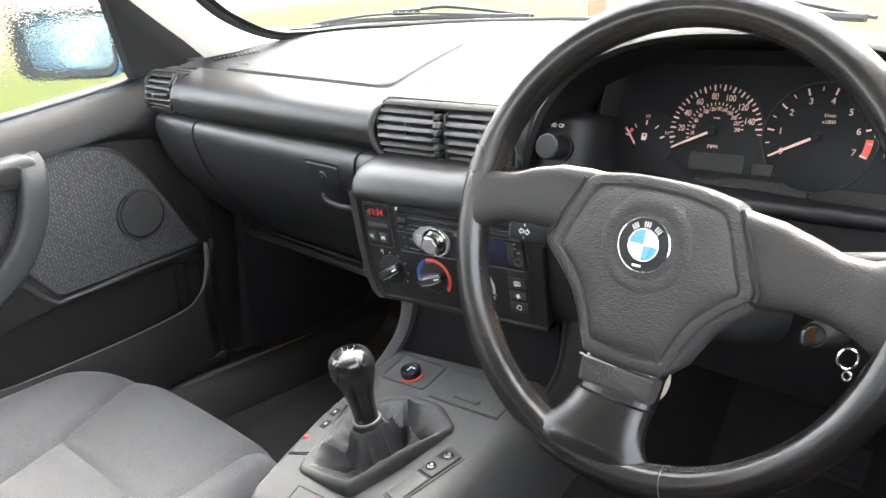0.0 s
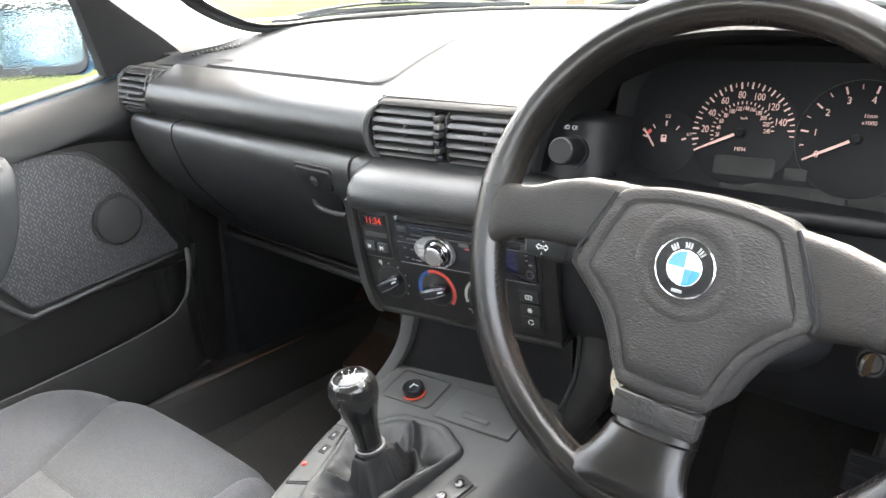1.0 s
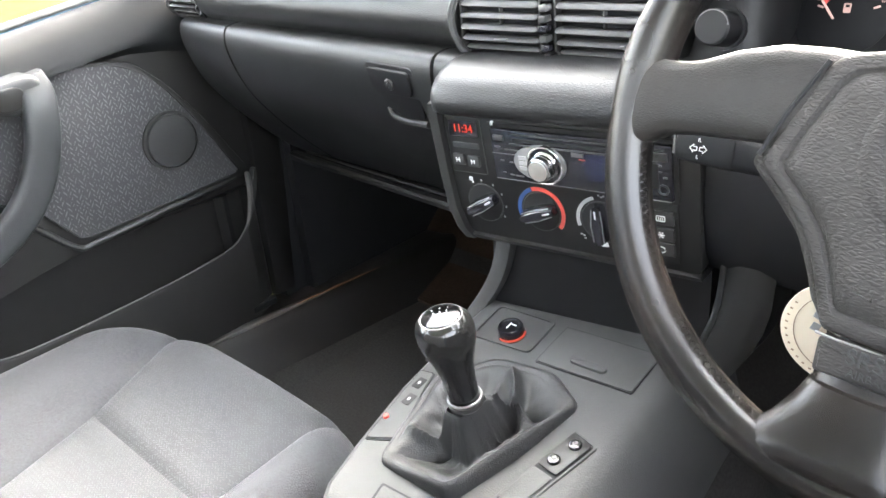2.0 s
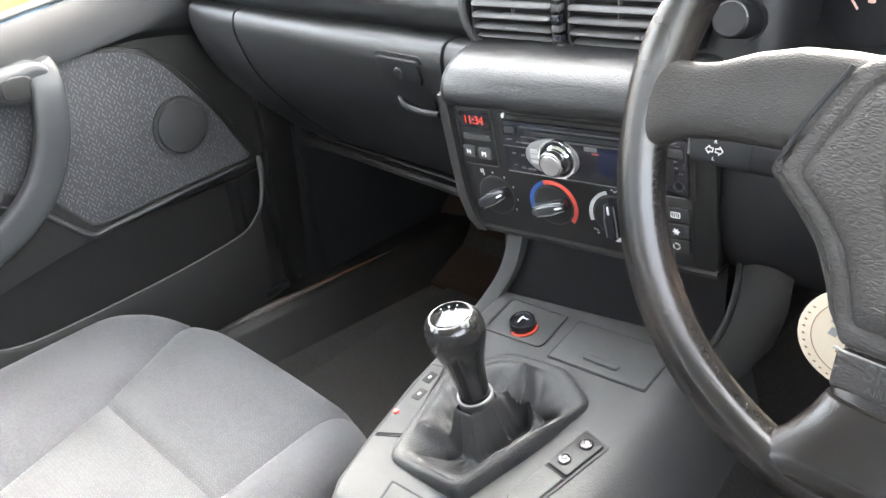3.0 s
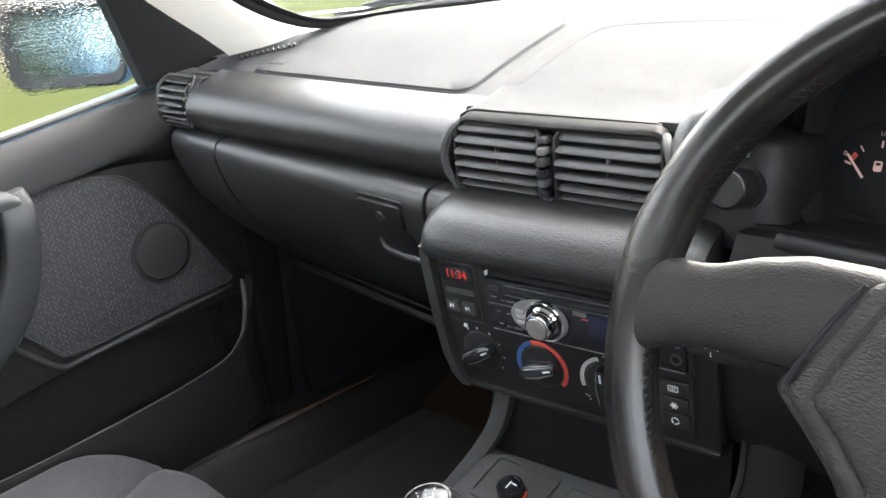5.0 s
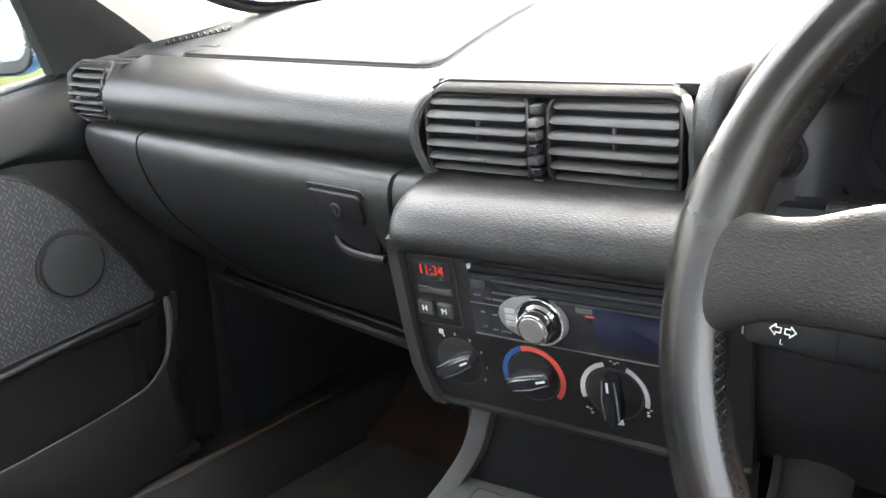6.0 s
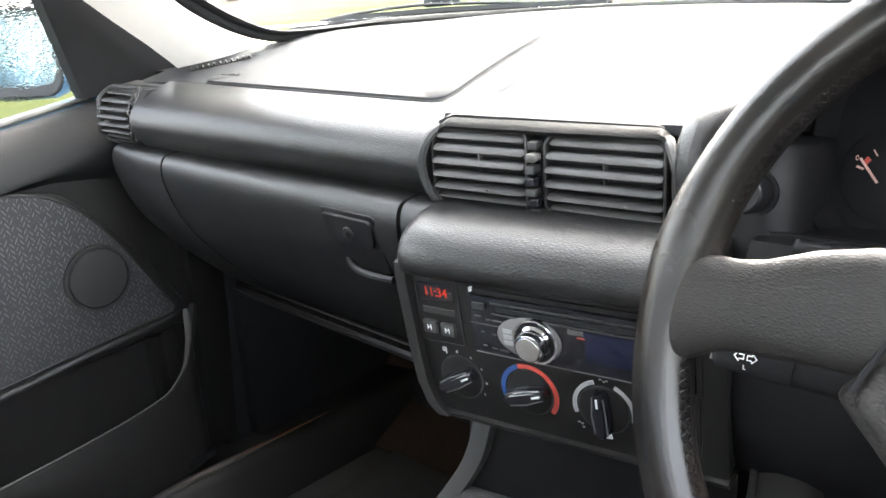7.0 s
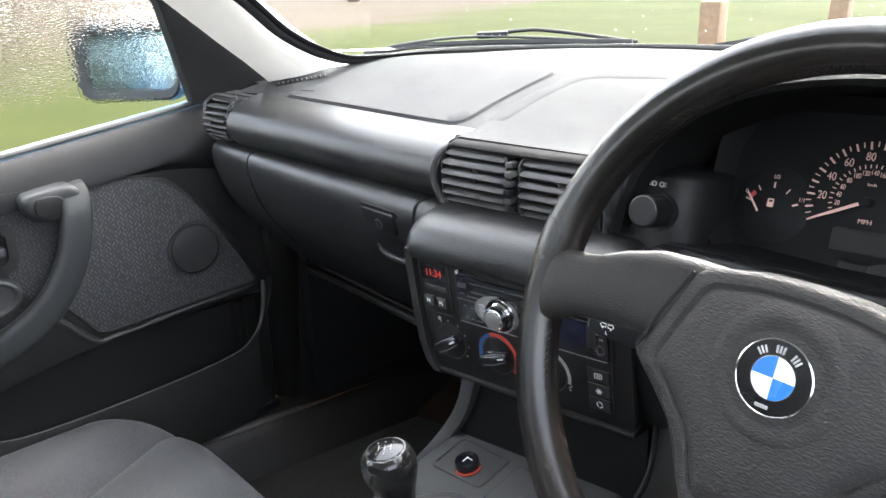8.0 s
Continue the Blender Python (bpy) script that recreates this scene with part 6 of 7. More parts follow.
def pedal(x, y, z, name, label):
    t = thing(name, pose(x, y, z, -35, 0, 0), label, "pedal", "foot pedals")
    part("pad", box((0, 0, 0), (0.06, 0.016, 0.05), 0.005, 3), DARK, t)
    for k in range(4):
        part("rib", box((0, -0.009, -0.018 + 0.012 * k), (0.05, 0.004, 0.004), 0.0012, 1), DARK, t)
    part("arm", tube(smooth_line([(0, 0.01, 0), (0, 0.04, 0.08), (0, 0.03, 0.2)], 4), 0.008, 8), PLASTIC, t)


pedal(0.465, 0.39, 0.475, "clutch_pedal", "black rubber-faced pedal hanging in the footwell")
pedal(0.556, 0.40, 0.495, "brake_pedal", "black rubber-faced pedal hanging in the footwell")

# ---- passenger door ----
door = thing("passenger_door", pose(0, 0, 0), "closed passenger door with black trim, grey cloth insert and wet window", "car door")


def belt(y):
    return 0.868 + 0.132 * y


def x_win(z):
    return -0.758 + 0.285 * (z - 0.88)


def upper_ring(y):
    b = belt(y) - 0.017
    k = max(0.0, (y - 0.12) / 0.2)
    pr = smooth_line([(-0.757, b - 0.004, 0), (-0.750, b + 0.003, 0), (-0.733, b - 0.001, 0), (-0.712, b - 0.020, 0), (-0.698, b - 0.045, 0), (-0.694, b - 0.060, 0), (-0.699, 0.800 - 0.03 * k, 0), (-0.714, 0.788 - 0.04 * k, 0)], 4)
    return [(p[0], y, p[1]) for p in pr] + [(-0.757, y, 0.788)]


part("top_roll", loft([upper_ring(y) for y in lin(-0.75, 0.30, 22)]), ROLL, door, "padded black top roll below the window")
part("window_seal", tube([(-0.762, y, belt(y) - 0.010) for y in lin(-0.75, 0.2, 12)], 0.0045, 8), WORN, door)
part("outer_skin", loft([[(-0.772, y, belt(y) - 0.012), (-0.785, y, belt(y) - 0.0090), (-0.805, y, belt(y) - 0.0115), (-0.838, y, belt(y) - 0.05), (-0.85, y, 0.62), (-0.83, y, 0.30), (-0.80, y, 0.28), (-0.765, y, 0.28), (-0.765, y, belt(y) - 0.006)] for y in lin(-0.80, 0.34, 12)]), PAINT, door, "light blue painted outer skin")
part("base_panel", loft([[(-0.765, y, 0.79), (-0.7115, y, 0.79), (-0.7115, y, 0.56), (-0.716, y, 0.53), (-0.742, y, 0.515), (-0.742, y, 0.30), (-0.765, y, 0.30)] for y in lin(-0.75, 0.315, 8)]), PLASTIC, door)


def side_plate(outline, x0, x1, bevel=0.002, seg=2):
    """A slab facing +x: outline in y and z."""
    return plate([(y, z) for y, z in outline], -x1, -x0, bevel, seg, m=Matrix(((0, -1, 0, 0), (1, 0, 0, 0), (0, 0, 1, 0), (0, 0, 0, 1))))


trim = [(-0.30, 0.785), (0.04, 0.793), (0.10, 0.778), (0.145, 0.735), (0.19, 0.675), (0.232, 0.605), (0.256, 0.565), (0.250, 0.553), (0.232, 0.546), (0.10, 0.537), (-0.035, 0.526), (-0.10, 0.520), (-0.30, 0.48)]
part("trim_frame", side_plate(rounded(trim, 0.012, 3), -0.735, -0.705, 0.003), PLASTIC, door, "black moulded frame round the cloth")
cloth = smooth_line([(-0.16, 0.785, 0), (-0.02, 0.792, 0), (0.038, 0.789, 0), (0.085, 0.775, 0), (0.122, 0.749, 0), (0.155, 0.707, 0), (0.193, 0.645, 0), (0.224, 0.588, 0)], 4)
cloth = [(p[0], p[1]) for p in cloth] + [(0.236, 0.569), (0.230, 0.560), (0.10, 0.554), (-0.030, 0.546), (-0.048, 0.551), (-0.090, 0.608), (-0.135, 0.635), (-0.16, 0.65)]
part("cloth_insert", side_plate(cloth, -0.72, -0.7015, 0.0035, 3), CLOTH, door, "grey herringbone cloth insert")
edge = [(-0.7035, y, z) for y, z in cloth]
part("cloth_piping", tube(edge, 0.0022, 6, True), RUBBER, door)
part("ledge", tube(smooth_line([(-0.716, 0.252, 0.562), (-0.709, 0.22, 0.550), (-0.706, 0.10, 0.543), (-0.706, -0.02, 0.534), (-0.706, -0.055, 0.537), (-0.706, -0.105, 0.590), (-0.708, -0.16, 0.625)], 5), [0.003] + [0.0055] * 28 + [0.004, 0.002], 12, flat=0.9), PLASTIC_SOFT, door, "rounded ledge under the cloth")
MX = Matrix(((0, -1, 0, 0), (1, 0, 0, 0), (0, 0, 1, 0), (0, 0, 0, 1)))
spk = part("speaker_cover", lathe([(0.0, -0.0075), (0.036, -0.0080), (0.0405, -0.0072), (0.042, -0.004), (0.042, 0.004), (0, 0.004)], 56, m=Matrix.Translation((-0.7015, 0.128, 0.650)) @ MX), PLASTIC_SOFT, door, "round black speaker cover")
part("speaker_ring", ring_plate(circle(0.0475, 56), circle(0.0432, 56), -0.0045, 0.004, m=Matrix.Translation((-0.7015, 0.128, 0.650)) @ MX), RUBBER, door)
# pull handle
hp = smooth_line([(-0.688, -0.060, 0.800), (-0.672, -0.058, 0.783), (-0.663, -0.062, 0.755), (-0.660, -0.074, 0.708), (-0.660, -0.098, 0.660), (-0.661, -0.132, 0.622), (-0.664, -0.180, 0.592), (-0.672, -0.25, 0.566), (-0.69, -0.36, 0.555)], 5)
rings = []
for i, p in enumerate(hp):
    d = (hp[min(i + 1, len(hp) - 1)] - hp[max(i - 1, 0)]).normalized()
    out = Vector((1, 0, 0))
    side = d.cross(out).normalized()
    w = 0.0225
    rings.append([p + side * w * math.copysign(abs(math.cos(b)) ** 0.4, math.cos(b)) + out * 0.0125 * math.copysign(abs(math.sin(b)) ** 0.5, math.sin(b)) for b in (2 * math.pi * j / 18 for j in range(18))])
part("pull_handle", loft(rings), HANDLE, door, "curved grey-black pull handle")
knuckle = part("handle_knuckle", side_plate(rounded([(-0.130, 0.797), (-0.060, 0.805), (-0.042, 0.79), (-0.050, 0.755), (-0.080, 0.752), (-0.112, 0.757), (-0.13, 0.772)], 0.014, 4), -0.71, -0.663, 0.010, 4), HANDLE, door)
part("handle_button", side_plate([(-0.095 + 0.021 * math.copysign(abs(math.cos(a)) ** 0.7, math.cos(a)), 0.7785 + 0.0155 * math.copysign(abs(math.sin(a)) ** 0.7, math.sin(a))) for a in (2 * math.pi * i / 36 for i in range(36))], -0.67, -0.6605, 0.0025, 3), FACE, knuckle, "oval inset button")
bez = part("release_bezel", ring_plate(rrect(0.085, 0.075, 0.02, 5, -0.185, 0.722), rrect(0.062, 0.052, 0.014, 5, -0.185, 0.722), -0.009, 0.004, m=Matrix.Translation((-0.7015, 0, 0)) @ MX), PLASTIC, door, "black bezel of the door release")
part("release_cup", side_plate(rrect(0.064, 0.054, 0.014, 5, -0.185, 0.722), -0.71, -0.7005, 0.0), DARK, bez)
part("release_lever", side_plate(rrect(0.05, 0.016, 0.005, 4, -0.182, 0.718), -0.70, -0.688, 0.004, 3), PLASTIC_SOFT, bez)
part("armrest_cup", lathe([(0.0, -0.006), (0.030, -0.008), (0.036, -0.014), (0.041, -0.012), (0.044, 0.0), (0, 0.0)], 40, m=Matrix.Translation((-0.690, -0.192, 0.655)) @ MX @ Matrix.Diagonal((1, 1, 0.7, 1))), PLASTIC_SOFT, door, "grey dished grip")
# pocket
pk = smooth_line([(-0.30, 0.478, -0.690), (-0.245, 0.446, -0.672), (-0.20, 0.434, -0.664), (-0.12, 0.433, -0.660), (0.0, 0.436, -0.660), (0.10, 0.441, -0.662), (0.17, 0.450, -0.664), (0.200, 0.464, -0.668), (0.222, 0.486, -0.674), (0.240, 0.522, -0.684), (0.248, 0.557, -0.695)], 5)
part("pocket_wall", loft([[(p[2], p[0], p[1]), (p[2] + 0.0015, p[0], p[1] - 0.003), (p[2] - 0.002, p[0] + 0.002, 0.305), (p[2] - 0.010, p[0], 0.300), (p[2] - 0.0015, p[0], p[1] - 0.002)] for p in pk]), PLASTIC, door, "black door pocket")
# pale colour and wider front end imitate the light on the rim
part("pocket_rim", tube([(p[2] - 0.003, p[0], p[1] + 0.001) for p in pk], [0.0013] * (len(pk) - 13) + [0.0015, 0.0018, 0.0022, 0.0028, 0.0034, 0.0040, 0.0046, 0.0050, 0.0052, 0.0052, 0.0050, 0.0044, 0.0030], 8), WORN, door, "thin rim of the pocket, coloured pale as if lit")
part("pocket_floor", box((-0.705, -0.05, 0.318), (0.075, 0.58, 0.012), 0.002), DARK, door)
# upright strip added where the pocket only has a soft slanted highlight
part("pocket_highlight", loft([[(-0.735, 0.195, z), (-0.720, 0.205, z), (-0.720, 0.213, z), (-0.735, 0.22, z)] for z in (0.34, 0.52)]), FACE, door)
# front part of the door that runs under the dash
part("front_edge", loft([[(-0.765, 0.24, z), (-0.700 - d, 0.27, z), (-0.695 - d, 0.300, z), (-0.705 - d, 0.330, z), (-0.765, 0.34, z)] for z, d in ((0.30, 0.012), (0.42, 0.008), (0.56, 0.004), (0.68, 0.0), (0.80, 0.0), (0.875, 0.012))]), FACE, door)
# paler strip put in for the lit front of the pocket
part("end_strip", loft([[(-0.700, y - w, z), (-0.690, y - w * 0.6, z), (-0.690, y + w * 0.6, z), (-0.700, y + w, z)] for y, w, z in ((0.232, 0.003, 0.468), (0.240, 0.005, 0.490), (0.252, 0.007, 0.525), (0.258, 0.006, 0.550), (0.260, 0.003, 0.562))]), PLASTIC_SOFT, door, "strip at the end of the door trim, coloured paler as if lit")
# window, its frame and the mirror
wf = [(0.180, 0.886), (0.37, 0.900), (0.34, 0.93), (0.15, 1.066), (-0.17, 1.305), (-0.24, 1.305), (0.085, 1.088), (0.122, 1.05)]
tri = bmesh.new()
front = [tri.verts.new((x_win(z) + 0.014, y, z)) for y, z in wf]
back = [tri.verts.new((x_win(z) - 0.012, y, z)) for y, z in wf]
tri.faces.new(front)
tri.faces.new(back[::-1])
for i in range(len(wf)):
    tri.faces.new((front[i], front[(i + 1) % len(wf)], back[(i + 1) % len(wf)], back[i]))
part("mirror_corner", tri, DARK, door, "black triangular corner in front of the window")
pane = bmesh.new()
wp = [(-0.72, belt(-0.72) - 0.01), (0.185, 0.880), (0.125, 1.05), (0.09, 1.085), (-0.235, 1.30), (-0.72, 1.30)]
front = [pane.verts.new((x_win(z) + 0.0015, y, z)) for y, z in wp]
back = [pane.verts.new((x_win(z) - 0.0015, y, z)) for y, z in wp]
pane.faces.new(front)
pane.faces.new(back[::-1])
for i in range(len(wp)):
    pane.faces.new((front[i], front[(i + 1) % len(wp)], back[(i + 1) % len(wp)], back[i]))
win = part("window_pane", pane, PANE, door, "side window covered with rain drops")
win.visible_shadow = False


def drops(count, place, seed, big, normal):
    """Flat beads of rain on a pane."""
    rnd = random.Random(seed)
    bm = bmesh.new()
    n = Vector(normal).normalized()
    s = n.orthogonal().normalized()
    u = n.cross(s)
    for k in range(count):
        p = Vector(place(rnd))
        r = big * (0.28 + 0.72 * rnd.random() ** 2.2)
        kx, ky = rnd.uniform(0.8, 1.2), rnd.uniform(0.85, 1.25)
        rows = []
        for h, q in ((0.0, 1.0), (0.12, 0.8), (0.19, 0.45)):
            rows.append([bm.verts.new(p + (s * math.cos(a) * kx + u * math.sin(a) * ky) * r * q + n * r * h) for a in (2 * math.pi * j / 6 for j in range(6))])
        tip = bm.verts.new(p + n * r * 0.21)
        base = bm.verts.new(p)
        for a, b in zip(rows, rows[1:]):
            for j in range(6):
                bm.faces.new((a[j], a[(j + 1) % 6], b[(j + 1) % 6], b[j]))
        for j in range(6):
            bm.faces.new((rows[-1][j], rows[-1][(j + 1) % 6], tip))
            bm.faces.new((rows[0][(j + 1) % 6], rows[0][j], base))
    return bm


def on_window(rnd):
    while True:
        z = 0.885 + 0.235 * rnd.random() ** 0.7
        y = rnd.uniform(-0.32, 0.178)
        if y < 0.178 - max(0.0, (z - 0.89)) * 0.33:
            return (x_win(z) - 0.0018, y, z)


rain = part("rain_drops", drops(1500, on_window, 3, 0.0011, (-1, 0, -0.28)), WATER, None, sharp=60)
tagged(rain, "beads of rain on the side window", "rain drops", kind="stuff")
rain.visible_shadow = False

MIR = axes((-0.882, 0.133, 0.948), (0.150, 0.110, 0.004), (-0.58, 0.80, -0.035))
house = part("mirror_housing", loft([[(x * k, y, z * k) for x, z in rrect(0.204, 0.132, 0.032, 6)] for k, y in ((0.985, -0.010), (1.0, -0.006), (1.02, 0.004), (1.0, 0.02), (0.85, 0.05), (0.5, 0.07), (0.02, 0.074))], caps=False, m=MIR), PAINT, door, "light blue door mirror housing")
part("mirror_edge", loft([[(x, y, z) for x, z in rrect(w, h, r, 6, cx, 0.001)] for w, h, r, cx, y in ((0.202, 0.130, 0.031, 0, -0.006), (0.200, 0.128, 0.030, 0, -0.012), (0.196, 0.124, 0.029, 0, -0.013), (0.166, 0.094, 0.022, 0.008, -0.008), (0.164, 0.092, 0.021, 0.008, 0.0))], caps=False, m=MIR), RUBBER, house, "wet dark border of the mirror")
part("mirror_glass", plate(rrect(0.167, 0.095, 0.022, 6, 0.008, 0.001), -0.0070, 0.0, 0, m=MIR), MIRROR, house, "wet mirror glass")
part("mirror_foot", tube([(-0.765, 0.205, 0.902), (-0.80, 0.205, 0.898), (-0.85, 0.20, 0.907)], 0.012, 10), RUBBER, door)


def on_mirror(rnd):
    return MIR @ Vector((0.008 + rnd.uniform(-0.081, 0.081), -0.0072, rnd.uniform(-0.044, 0.045)))


beads = part("rain_drops", drops(2200, on_mirror, 5, 0.0010, MIR.to_3x3() @ Vector((0, -1, 0))), WATER, None, sharp=60)
tagged(beads, "beads of rain on the door mirror", "rain drops", kind="stuff")

# ---- pillar, windscreen, wiper ----
pil = thing("windscreen_pillar", pose(0, 0, 0), "pale grey windscreen pillar trim", "pillar trim", "windscreen pillars")
pst = []
for z, xl, yl, xr, yr in ((0.90, -0.650, 0.292, -0.565, 0.400), (0.927, -0.645, 0.262, -0.575, 0.372), (0.955, -0.640, 0.228, -0.580, 0.332), (0.99, -0.635, 0.182, -0.584, 0.285), (1.053, -0.625, 0.103, -0.575, 0.203), (1.15, -0.600, -0.020, -0.552, 0.075), (1.34, -0.545, -0.255, -0.50, -0.165)):
    ring = []
    for s in lin(0, 1, 9):
        x, y = xl + (xr - xl) * s, yl + (yr - yl) * s
        bow = 0.018 * math.sin(math.pi * s)
        ring.append((x + bow * 0.9, y - bow * 0.45, z + bow * 0.1))
    ring += [(xr - 0.03, yr + 0.03, z + 0.01), (xl - 0.05, yl + 0.05, z + 0.01)]
    pst.append(ring)
part("trim", loft(pst), CREAM, pil)
pil2 = copy_thing(pil, Matrix.Diagonal((-1, 1, 1, 1)))

wsn = thing("windscreen", pose(0, 0, 0), "windscreen with a black border and scattered rain drops", "windscreen")
rows = []
for k in range(9):
    s = k / 8
    row = []
    for x in lin(-1, 1, 17):
        hw = 0.70 - 0.10 * s
        xx = x * hw
        y0 = min(0.72 - 0.80 * xx * xx, 0.72)
        z0 = 0.955 + 0.012 * (1 - x * x)
        y1, z1 = -0.06 - 0.15 * abs(x) ** 2, 1.345 - 0.03 * x * x
        row.append((xx, y0 + (y1 - y0) * s, z0 + (z1 - z0) * s + 0.035 * math.sin(math.pi * s)))
    rows.append(row)
gl = loft([r + [(x, y + 0.003, z + 0.004) for x, y, z in reversed(r)] for r in rows])
gp = part("glass", gl, SCREEN_GLASS, wsn, "laminated glass")
gp.visible_shadow = False
band = smooth_line([(-0.512, 0.02, 1.155), (-0.545, 0.125, 1.095), (-0.556, 0.190, 1.052), (-0.559, 0.255, 0.999), (-0.554, 0.335, 0.960), (-0.535, 0.400, 0.952), (-0.47, 0.505, 0.957), (-0.36, 0.62, 0.959), (-0.20, 0.69, 0.963), (0.0, 0.712, 0.965), (0.25, 0.688, 0.965), (0.45, 0.558, 0.962), (0.56, 0.36, 0.957)], 6)
part("black_frit", tube([(p[0] + 0.009, p[1] + 0.006, p[2] + 0.003) for p in band[:40]], [0.011] * 34 + [0.009, 0.007, 0.005, 0.003, 0.002, 0.001], 10, flat=0.3), DARK, wsn, "black printed margin of the glass")
part("black_border", tube(band, 0.0095, 10, flat=0.8), DARK, wsn, "black rubber edge of the glass")


def on_screen(rnd):
    s, x = rnd.uniform(0.02, 0.35), rnd.uniform(-0.95, 0.4)
    hw = 0.70 - 0.10 * s
    xx = x * hw
    y0, z0 = 0.72 - 0.80 * xx * xx, 0.955 + 0.012 * (1 - x * x)
    y1, z1 = -0.06 - 0.15 * abs(x) ** 2, 1.345 - 0.03 * x * x
    return (xx, y0 + (y1 - y0) * s + 0.004, z0 + (z1 - z0) * s + 0.035 * math.sin(math.pi * s) + 0.004)


wd = part("rain_drops", drops(160, on_screen, 8, 0.0016, (0, 0.45, 0.89)), WATER, None, sharp=60)
tagged(wd, "scattered rain drops on the windscreen", "rain drops", kind="stuff")

wip = thing("wiper", pose(0, 0, 0), "black windscreen wiper resting on the wet glass", "wiper")
part("blade", tube(smooth_line([(-0.623, 0.453, 0.948), (-0.581, 0.490, 0.958), (-0.550, 0.517, 0.963), (-0.502, 0.553, 0.965), (-0.454, 0.587, 0.967), (-0.379, 0.634, 0.968), (-0.302, 0.673, 0.969), (-0.233, 0.700, 0.970)], 5), 0.0042, 6, flat=1.6), RUBBER, wip, "black rubber wiper blade")
part("bow", tube(smooth_line([(-0.590, 0.484, 0.962), (-0.550, 0.519, 0.970), (-0.502, 0.556, 0.976), (-0.454, 0.590, 0.978), (-0.379, 0.637, 0.976), (-0.302, 0.676, 0.973), (-0.245, 0.698, 0.972)], 5), 0.0036, 6, flat=0.7), PLASTIC_SOFT, wip, "jointed metal bow of the blade")
for a, b in (((-0.600, 0.474, 0.955), (-0.530, 0.534, 0.966)), ((-0.400, 0.624, 0.970), (-0.330, 0.661, 0.970))):
    part("claw", tube([a, tuple((p + q) / 2 + d for p, q, d in zip(a, b, (0, 0.002, 0.006))), b], 0.0026, 6), PLASTIC_SOFT, wip)
joint = part("joint_plate", box((0, 0, 0), (0.054, 0.010, 0.012), 0.003, 2, axes((-0.450, 0.600, 0.980), (0.045, 0.030, 0.002), (-0.03, 0.045, 0))), PLASTIC_SOFT, wip, "flat joint plate with bolt heads")
for d in (-0.016, 0.0, 0.014):
    part("bolt", lathe([(0.0, -0.0075), (0.0022, -0.0072), (0.0026, -0.006), (0.0026, 0.0), (0, 0)], 12, m=axes((-0.450 + d * 0.83, 0.600 + d * 0.55, 0.9785), (0.045, 0.030, 0.002), (-0.03, 0.045, 0))), ALU, joint)
part("arm", tube(smooth_line([(-0.454, 0.602, 0.981), (-0.438, 0.613, 0.984), (-0.396, 0.639, 0.988), (-0.363, 0.658, 0.986), (-0.329, 0.675, 0.982), (-0.276, 0.699, 0.975), (-0.233, 0.715, 0.970)], 5), 0.0034, 8), RUBBER, wip, "arched wiper arm")
wip2 = copy_thing(wip, pose(0.053, -0.018, 0.018, 0, 0, -42))
cowl = part("cowl", loft([[(x, 0.70 - 0.8 * x * x, 0.93), (x, 0.74 - 0.7 * x * x, 0.935), (x, 0.86 - 0.5 * x * x, 0.905), (x, 0.86 - 0.5 * x * x, 0.86), (x, 0.70 - 0.8 * x * x, 0.86)] for x in lin(-0.66, 0.66, 15)]), RUBBER)
tagged(cowl, "black plastic scuttle below the windscreen", "scuttle", kind="structure")

# pale grey holds the sill ridge's highlight; brown patches are stains
LIT_RIDGE = material("lit_ridge_plastic", (0.085, 0.083, 0.080), 0.42, grain=0.4, grain_scale=400, vary=0.3, second=(0.08, 0.052, 0.034), second_scale=10, second_amount=0.6)
# ---- sill, kick panel, toe board ----


def sill_in(y):
    """The sill leans inwards towards the front."""
    return max(0.0, -0.010 + 0.112 * y)


sill = part("sill", loft([[(x + sill_in(y) * (x > -0.74), y, z) for x, z in ((-0.745, 0.20), (-0.745, 0.284), (-0.705, 0.292), (-0.680, 0.296), (-0.664, 0.290), (-0.655, 0.278), (-0.640, 0.250), (-0.625, 0.228), (-0.615, 0.215), (-0.615, 0.19))] for y in lin(-1.0, 0.78, 24)]), SILL)
RUST = material("rusty_scuff", (0.13, 0.055, 0.022), 0.7, vary=0.5, vary_scale=40)
# ridge painted pale as if lit, thinning out towards the front
part("ridge", tube([(-0.679 + sill_in(y), y, 0.294) for y in lin(-0.6, 0.40, 24)], [0.0095] * 18 + [0.009, 0.008, 0.0065, 0.005, 0.003, 0.001], 10, flat=0.7), LIT_RIDGE, sill, "grey ridge with its highlight in the colour")
part("rust_streak", tube([(-0.674 + sill_in(y), y, 0.2985) for y in lin(0.27, 0.46, 12)], [0.0004, 0.0010, 0.002, 0.0014, 0.0020, 0.0026, 0.0022, 0.0016, 0.0018, 0.0012, 0.0008, 0.0004], 6), RUST, sill, "orange-brown rusty scuff")
tagged(sill, "black plastic door sill trim with a rusty scuff", "sill trim", kind="structure")
kick = part("kick_panel", loft([[(-0.70, y, 0.20), (-0.688, y, 0.28), (-0.690, y, 0.82), (-0.76, y, 0.82), (-0.76, y, 0.2)] for y in (0.338, 0.45, 0.90)]), DARK)
tagged(kick, "black plastic kick panel beside the footwell", "trim panel", kind="structure")
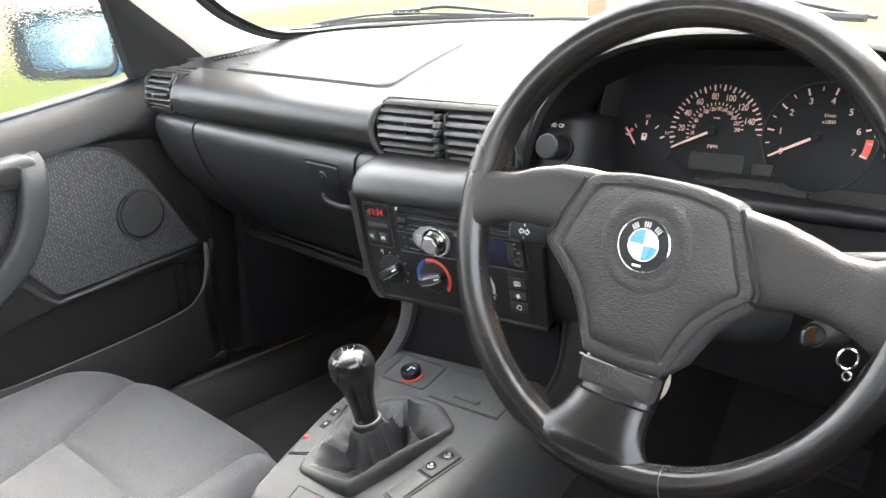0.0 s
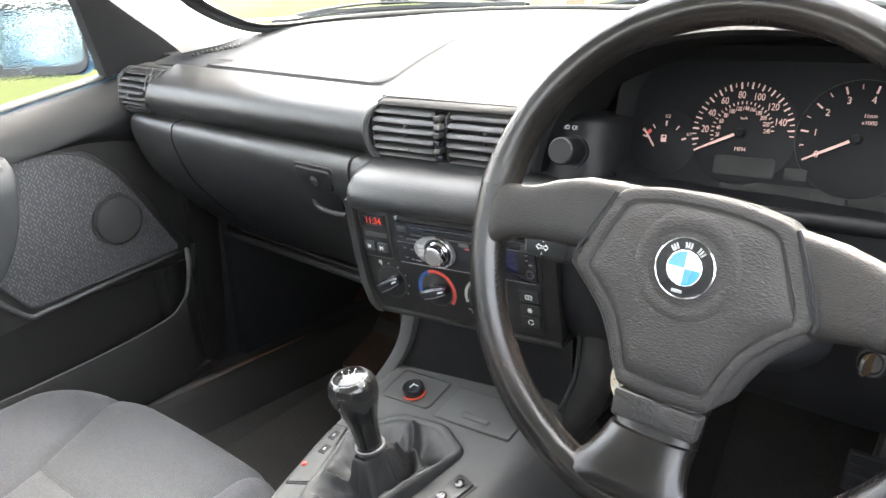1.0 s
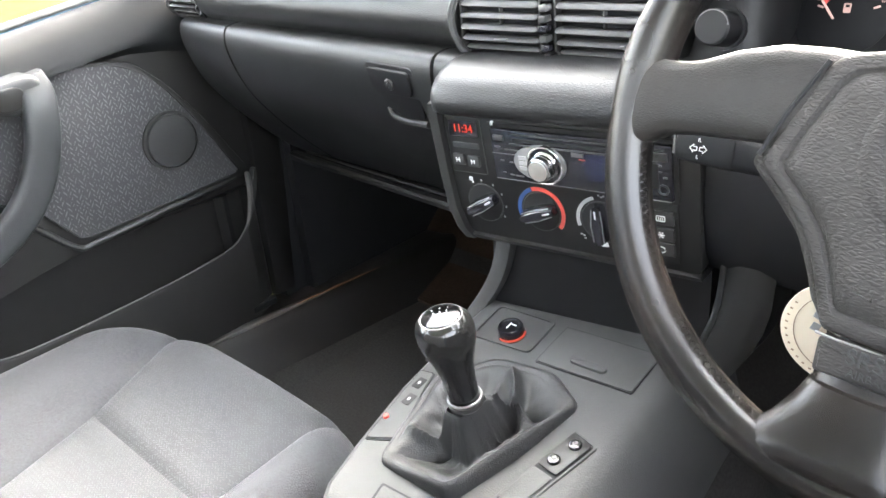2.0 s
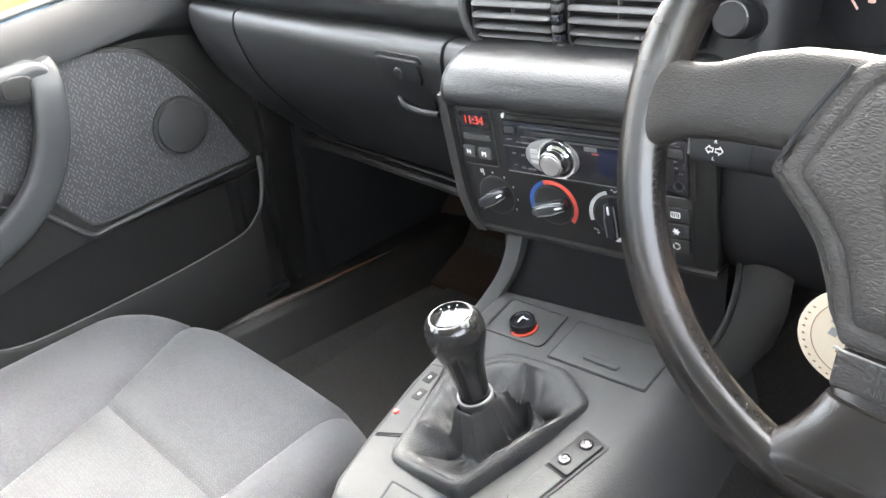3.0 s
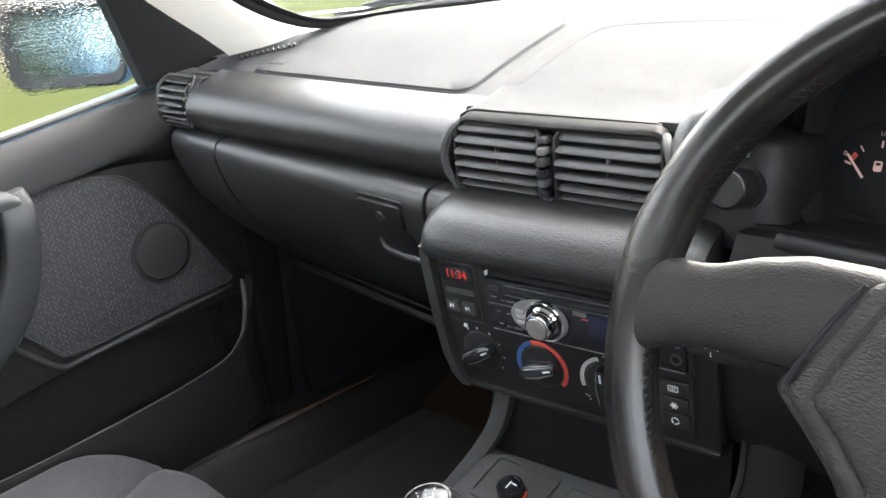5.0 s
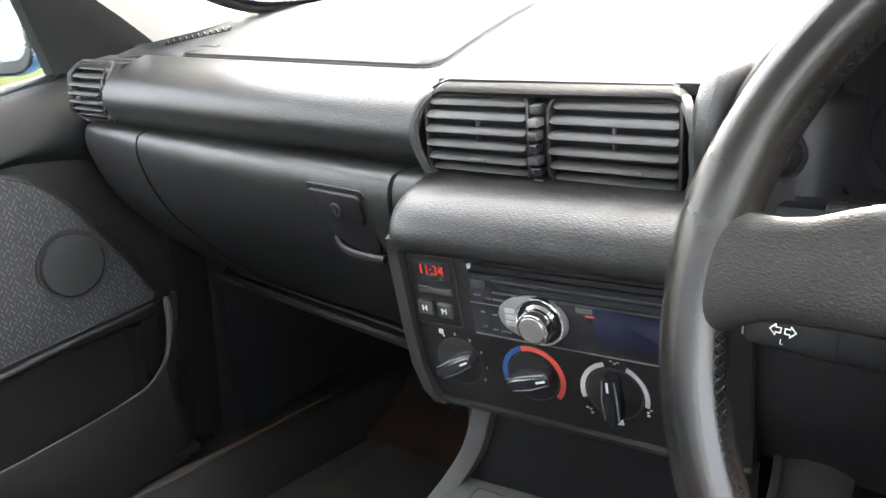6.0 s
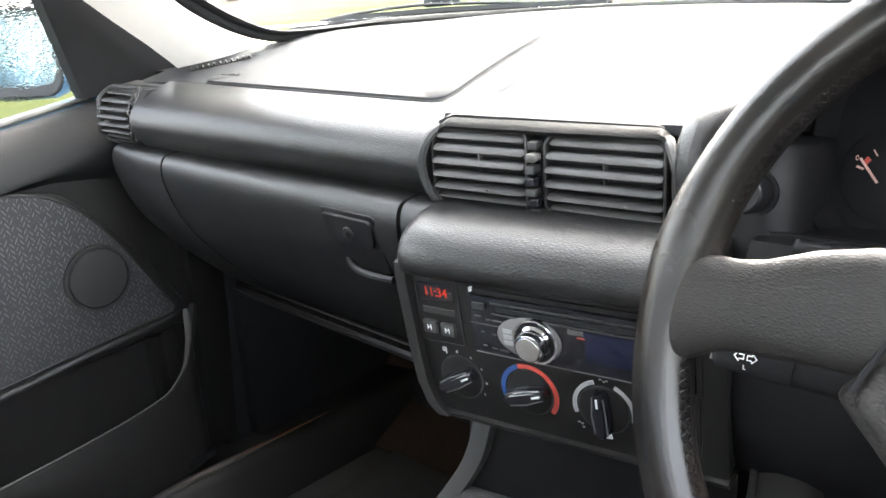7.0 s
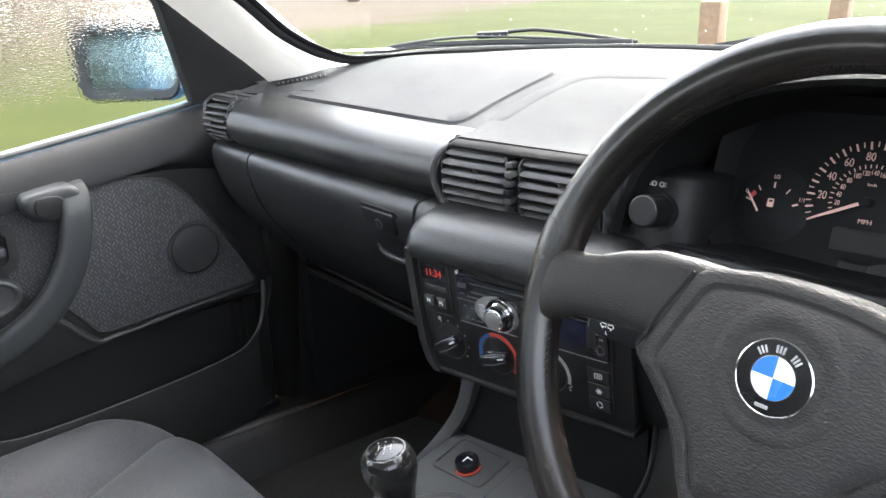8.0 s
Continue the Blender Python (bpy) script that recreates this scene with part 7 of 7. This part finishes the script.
toe = part("toe_board", loft([[(x, 0.50, 0.225), (x, 0.62, 0.262), (x, 0.80, 0.42), (x, 0.88, 0.60), (x, 0.90, 0.60), (x, 0.90, 0.2), (x, 0.5, 0.2)] for x in (-0.69, -0.45, -0.17)]), RUST_CARPET)
tagged(toe, "brown stained carpet on the toe board", "carpet", kind="structure")
mat_ = thing("floor_mat", pose(0, 0, 0), "thin dark floor mat in the passenger footwell", "floor mat")
part("mat", loft([[(-0.53, y, 0.224), (-0.528, y, 0.231), (-0.20, y, 0.231), (-0.198, y, 0.224)] for y in lin(-0.25, 0.50, 6)]), CARPET, mat_)

# ---- passenger seat ----
seat = thing("passenger_seat", pose(0, 0, 0), "grey cloth front passenger seat cushion with stitched panels", "car seat")


def xl_f(y):
    """Seam towards the door."""
    return -0.453 - (0.50 if y > -0.182 else 0.30) * (y + 0.182)


def xr_f(y):
    """Seam towards the tunnel."""
    return -0.206 - 0.06 * (y + 0.04)


def seat_z(x, y):
    xl, xr = xl_f(y), xr_f(y)
    z = 0.432 - 0.05 * (y + 0.03) * -0.35
    if x < xl:
        z += 0.016 * math.sin(min(1.0, (xl - x) / 0.08) * math.pi / 2)
    if x > xr:
        z += 0.008 * math.sin(min(1.0, (x - xr) / 0.05) * math.pi / 2)
    for d in (x - xl, x - xr):
        z -= 0.005 * math.exp(-(d / 0.005) ** 2)
    if xl < x < xr:
        z -= 0.009 * math.exp(-((y + 0.180) / 0.006) ** 2)
        z += 0.006 * math.sin(math.pi * (x - xl) / (xr - xl)) * (1 - math.exp(-((y + 0.18) / 0.03) ** 2))
    return z


def seat_patch(x0f, x1f, y0, y1, nx, ny):
    """Top skin of the cushion between two lines, with its front and sides rolled down."""
    bm = bmesh.new()
    grid = []
    for j in range(ny + 1):
        y = y0 + (y1 - y0) * j / ny
        row = []
        for i in range(nx + 1):
            x = x0f(y) + (x1f(y) - x0f(y)) * i / nx
            z = seat_z(x, y)
            lim = y_nose(x)
            f = max(0.0, (y - (lim - 0.075)) / 0.075)
            z -= 0.085 * (1 - math.sqrt(max(0.0, 1 - min(1, f) ** 2.2)))
            for edge, sgn in ((-0.655, -1), (-0.128, 1)):
                g = max(0.0, 1 - abs(edge - x) / 0.05)
                z -= 0.06 * (1 - math.sqrt(max(0.0, 1 - min(1, g) ** 2.2)))
            row.append(bm.verts.new((x, min(y, lim), z)))
        grid.append(row)
    for j in range(ny):
        for i in range(nx):
            bm.faces.new((grid[j][i], grid[j][i + 1], grid[j + 1][i + 1], grid[j + 1][i]))
    low = [[bm.verts.new((v.co.x, v.co.y, 0.30)) for v in r] for r in (grid[0], grid[-1])]
    for g, l in ((grid[0], low[0]), (grid[-1], low[1])):
        for i in range(nx):
            bm.faces.new((g[i], g[i + 1], l[i + 1], l[i]))
    for c in (0, nx):
        a = bm.verts.new((grid[0][c].co.x, grid[0][c].co.y, 0.29))
        b = bm.verts.new((grid[-1][c].co.x, grid[-1][c].co.y, 0.29))
        bm.faces.new([grid[j][c] for j in range(ny + 1)] + [b, a])
    return bm


def y_nose(x):
    return 0.030 - 1.9 * max(0.0, abs(x + 0.36) - 0.12) ** 1.7


part("front_panel", seat_patch(xl_f, xr_f, -0.181, 0.031, 24, 30), SEAT_WEAVE, seat, "grey front panel with woven dashes")
part("rear_panel", seat_patch(xl_f, xr_f, -0.62, -0.181, 24, 30), SEAT_WEAVE, seat)
part("outer_bolster", seat_patch(lambda y: -0.655, xl_f, -0.62, 0.031, 22, 60), SEAT, seat, "smooth grey side bolster")
part("inner_bolster", seat_patch(xr_f, lambda y: -0.128, -0.62, 0.031, 16, 60), SEAT, seat, "smooth grey side bolster")
part("piping", tube([(-0.142, y, seat_z(-0.142, y) - 0.030) for y in lin(-0.6, -0.09, 14)], 0.0024, 6), SEAT, seat)
part("base", box((-0.39, -0.33, 0.275), (0.44, 0.56, 0.09), 0.015, 3), PLASTIC, seat, "black seat base")
